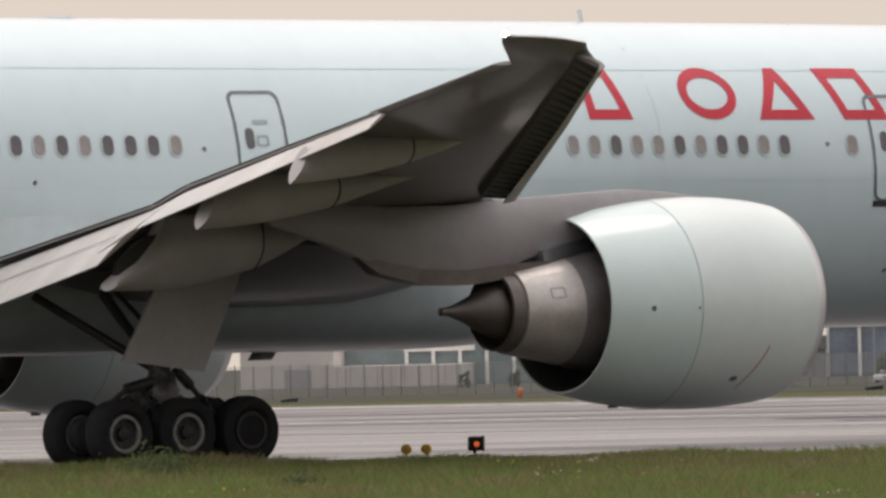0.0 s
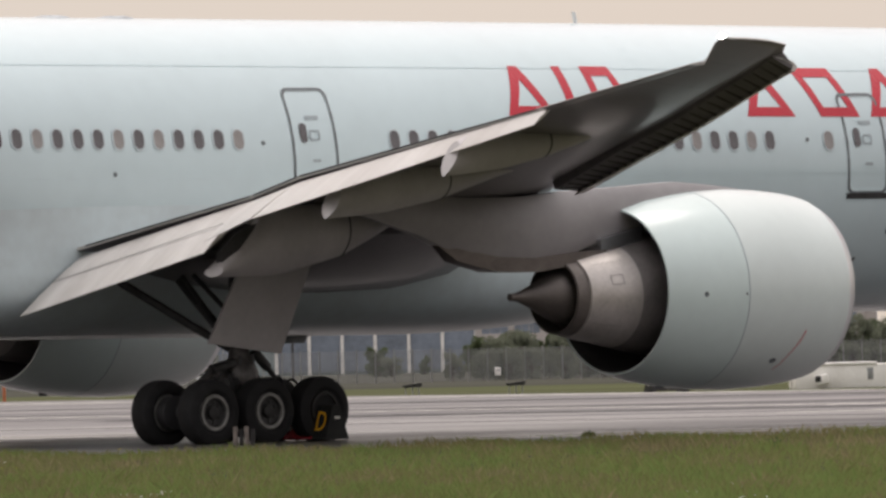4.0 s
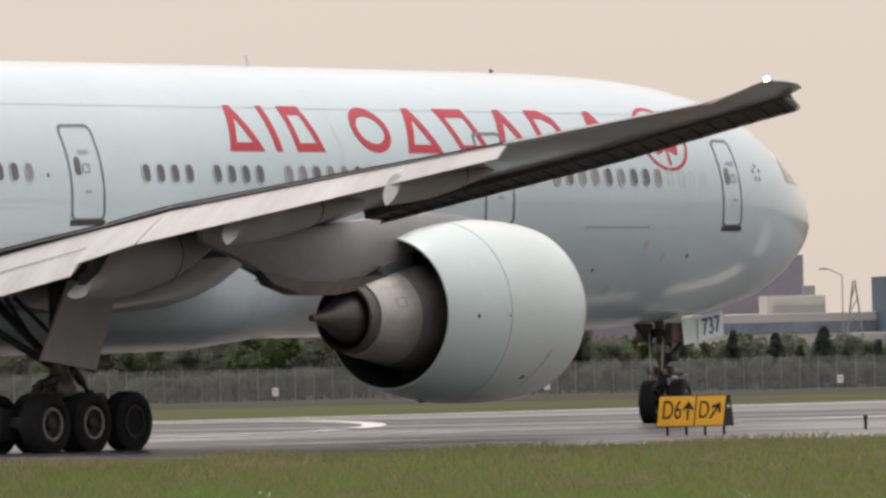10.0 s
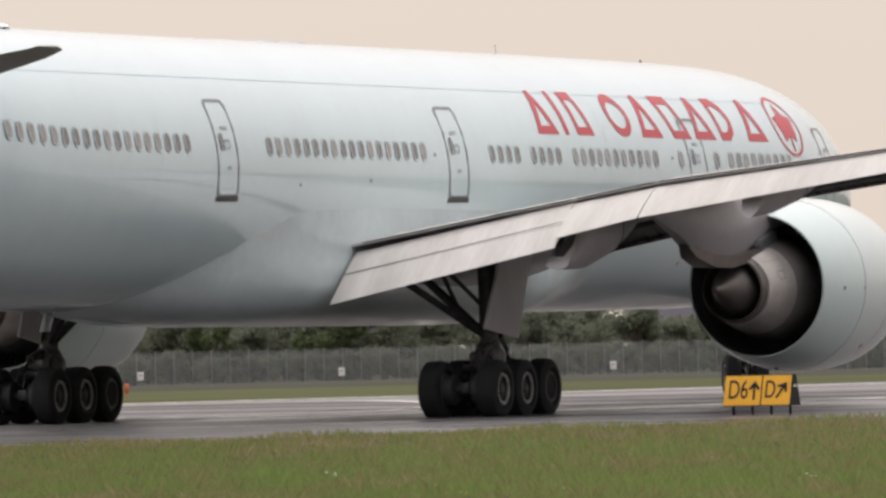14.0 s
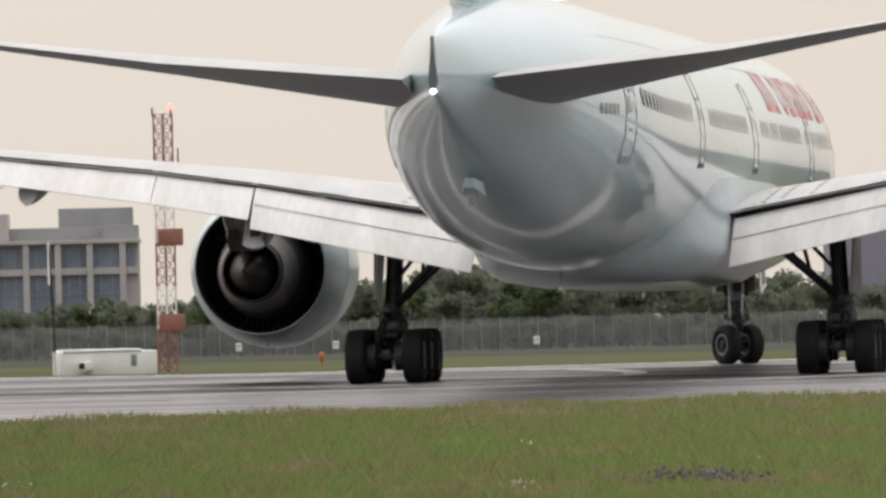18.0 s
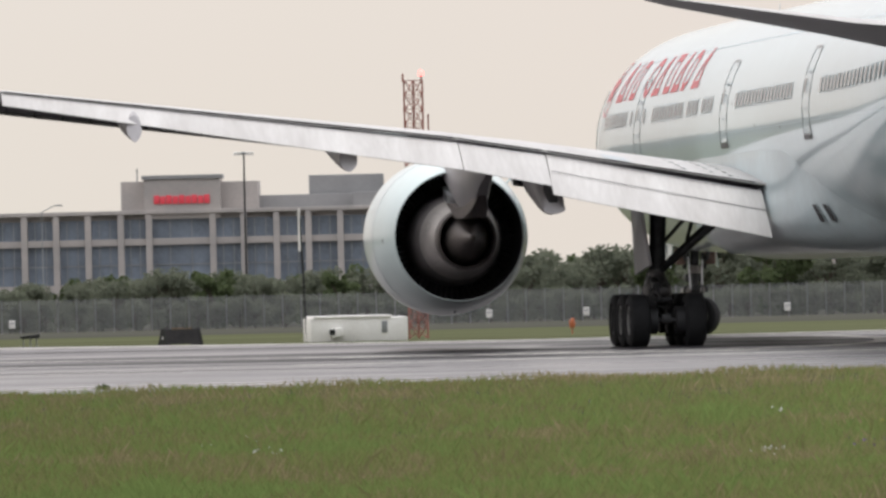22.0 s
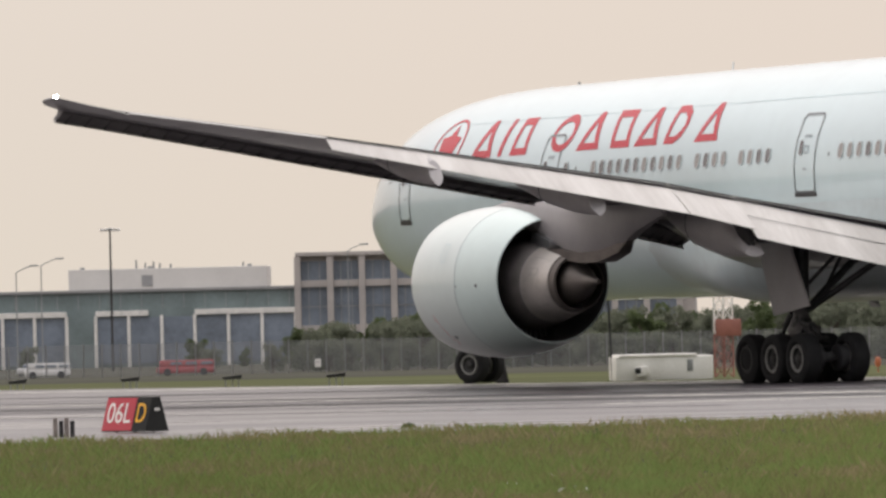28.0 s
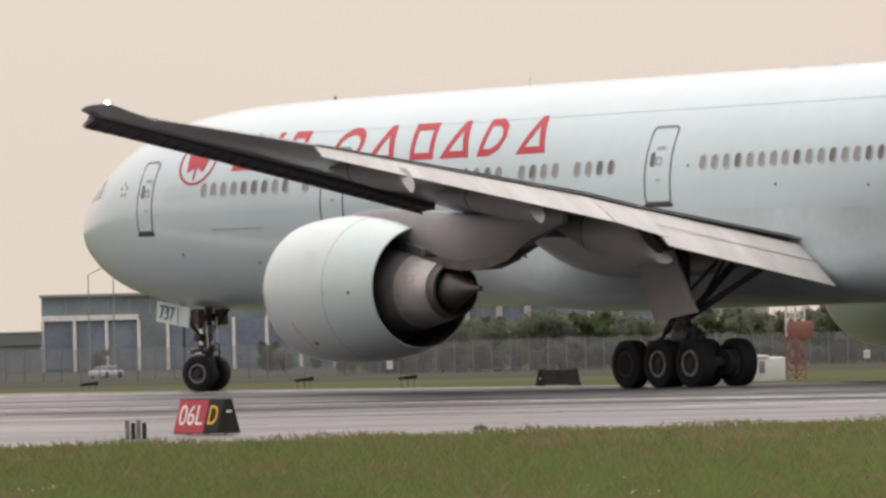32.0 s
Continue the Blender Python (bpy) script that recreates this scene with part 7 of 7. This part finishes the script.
def motions():
    """The airliner taxies along its turn; its wheels roll and the nose wheels steer."""
    walk(airliner, [
        (0.0, taxi(-32.18, 208.93, -0.08, 43.22)),
        (0.5, taxi(-30.44, 210.57, -0.07, 43.17)),
        (1.0, taxi(-28.68, 212.20, -0.05, 43.12)),
        (1.5, taxi(-26.97, 213.80, -0.04, 43.24)),
        (2.0, taxi(-25.35, 215.35, -0.03, 44.02)),
        (2.5, taxi(-23.79, 216.88, -0.01, 45.94)),
        (4.5, taxi(-17.51, 223.35, 0.04, 44.93)),
        (5.0, taxi(-16.22, 224.72, 0.05, 45.25)),
        (5.5, taxi(-14.51, 226.32, 0.07, 45.47)),
        (6.0, taxi(-13.22, 227.71, 0.09, 45.81)),
        (6.5, taxi(-11.86, 229.12, 0.11, 46.19)),
        (7.0, taxi(-10.49, 230.56, 0.12, 46.67)),
        (7.5, taxi(-9.17, 232.01, 0.14, 47.31)),
        (8.0, taxi(-7.86, 233.50, 0.16, 48.09)),
        (8.5, taxi(-6.57, 234.99, 0.18, 49.01)),
        (9.0, taxi(-5.34, 236.45, 0.20, 50.01)),
        (9.5, taxi(-4.08, 237.91, 0.20, 51.09)),
        (10.0, taxi(-2.91, 239.30, 0.20, 52.23)),
        (10.5, taxi(-1.76, 240.69, 0.20, 53.51)),
        (11.0, taxi(-0.70, 242.10, 0.20, 54.87)),
        (11.5, taxi(0.34, 243.55, 0.20, 56.40)),
        (12.0, taxi(1.35, 245.05, 0.20, 58.07)),
        (12.5, taxi(2.32, 246.58, 0.20, 59.84)),
        (13.0, taxi(3.21, 248.11, 0.20, 61.80)),
        (13.5, taxi(4.02, 249.69, 0.20, 63.82)),
        (14.0, taxi(4.78, 251.36, 0.20, 65.86)),
        (14.5, taxi(5.54, 253.15, 0.19, 67.94)),
        (16.5, taxi(7.84, 261.61, 0.16, 76.00)),
        (17.0, taxi(8.23, 263.35, 0.15, 78.09)),
        (17.5, taxi(8.55, 264.97, 0.14, 80.04)),
        (18.0, taxi(8.82, 266.40, 0.13, 82.08)),
        (18.5, taxi(9.04, 267.64, 0.12, 84.04)),
        (19.0, taxi(9.20, 268.75, 0.12, 86.01)),
        (19.5, taxi(9.32, 269.78, 0.11, 87.99)),
        (20.0, taxi(9.42, 270.73, 0.10, 90.00)),
        (20.5, taxi(9.45, 271.59, 0.09, 91.84)),
        (21.0, taxi(9.42, 272.30, 0.09, 93.70)),
        (21.5, taxi(9.33, 272.89, 0.08, 95.50)),
        (22.0, taxi(9.23, 273.45, 0.08, 97.30)),
        (22.5, taxi(9.07, 274.10, 0.07, 99.15)),
        (23.0, taxi(8.87, 274.93, 0.06, 101.00)),
        (23.5, taxi(8.60, 275.97, 0.06, 102.90)),
        (24.0, taxi(8.27, 277.18, 0.05, 104.60)),
        (24.5, taxi(7.91, 278.48, 0.04, 106.25)),
        (25.0, taxi(7.53, 279.85, 0.04, 107.85)),
        (25.5, taxi(7.11, 281.28, 0.03, 109.49)),
        (27.5, taxi(5.19, 288.51, 0.01, 115.77)),
        (28.0, taxi(4.65, 289.78, 0.00, 117.21)),
        (28.5, taxi(4.04, 291.01, 0.01, 118.63)),
        (29.0, taxi(3.43, 292.19, 0.03, 119.99)),
        (29.5, taxi(2.76, 293.36, 0.04, 121.39)),
        (30.0, taxi(2.07, 294.52, 0.06, 122.74)),
        (30.5, taxi(1.35, 295.67, 0.07, 124.05)),
        (31.0, taxi(0.60, 296.80, 0.09, 125.26)),
        (31.5, taxi(-0.19, 297.91, 0.10, 126.44)),
        (32.0, taxi(-1.02, 299.01, 0.12, 127.56))
    ])
    for van, az, rate, bend in ((red_van, -2.77, 0.505, -2.62), (white_van, -3.434, 0.572, -2.25)):
        turn = 29.0 + (bend - az) / rate
        rows = []
        for t in (0.0, 12.0, 27.5, turn - 1, turn):
            a = max(az + rate * (t - 29.0), -12.0)
            rows.append((t, pose(807 * math.tan(radians(a)), 807, ground_z(807))))
        # the road bends away behind the hedge
        x0 = 807 * math.tan(radians(bend))
        for dt, dx, dy, yaw in ((0.3, 2.0, 1.0, 40), (0.6, 3.0, 4.0, 75), (min(1.2, 32.0 - turn), 3.4, 14.0, 85)):
            rows.append((turn + dt, pose(x0 + dx, 807 + dy, ground_z(807 + dy), 0, 0, yaw)))
        if turn + 1.2 < 31.9:
            rows.append((32.0, pose(x0 + 4.0, 840, ground_z(840), 0, 0, 85)))
        walk(van, rows)
    act = airliner.animation_data
    curves = act.action.layers[0].strips[0].channelbag(act.action_slot).fcurves
    fx, fy = (next(c for c in curves if c.data_path == "location" and c.array_index == i) for i in (0, 1))
    qw, qz = (next(c for c in curves if c.data_path == "rotation_quaternion" and c.array_index == i) for i in (0, 3))
    last = scene.frame_end
    xy = [(fx.evaluate(f), fy.evaluate(f)) for f in range(1, last + 1)]
    yaw = np.unwrap([2 * math.atan2(qz.evaluate(f), qw.evaluate(f)) for f in range(1, last + 1)])
    run = np.concatenate([[0], np.cumsum([math.dist(a, b) for a, b in zip(xy, xy[1:])])])
    k = 45
    rate = np.convolve(np.pad(np.gradient(yaw), k, mode="edge"), np.ones(2 * k + 1) / (2 * k + 1), "valid")
    speed = np.convolve(np.pad(np.gradient(run), k, mode="edge"), np.ones(2 * k + 1) / (2 * k + 1), "valid")
    steer = np.clip(np.arctan2(31.2 * rate, np.maximum(speed, 0.02)), -1.1, 1.1)
    for w in main_wheels:
        p = w.location.copy()
        off = p.y
        roll = np.cumsum(np.maximum(0, speed - off * rate)) / 0.66
        walk(w, [((f - 1) / FPS, pose(*p, 0, math.degrees(roll[f - 1]), 0)) for f in list(range(1, last, 6)) + [last]])
    nroll = np.cumsum(speed / np.maximum(0.3, np.cos(steer))) / 0.54
    for w in nose_wheels:
        y0, z0 = w.location.y, w.location.z
        rows = []
        for f in list(range(1, last, 4)) + [last]:
            d = steer[f - 1]
            rows.append(((f - 1) / FPS, Matrix.Translation((31.22 - y0 * math.sin(d), y0 * math.cos(d), z0)) @ Matrix.Rotation(d, 4, "Z") @ Matrix.Rotation(nroll[f - 1], 4, "Y")))
        walk(w, rows)
    for piece in noseleg.children:
        if piece.name.startswith(("nose_axle", "nose_torque_link", "steering_cuff")):
            walk(piece, [((f - 1) / FPS, Matrix.Translation((31.22, 0, 0)) @ Matrix.Rotation(steer[f - 1], 4, "Z") @ Matrix.Translation((-31.22, 0, 0))) for f in list(range(1, last, 15)) + [last]])


motions()
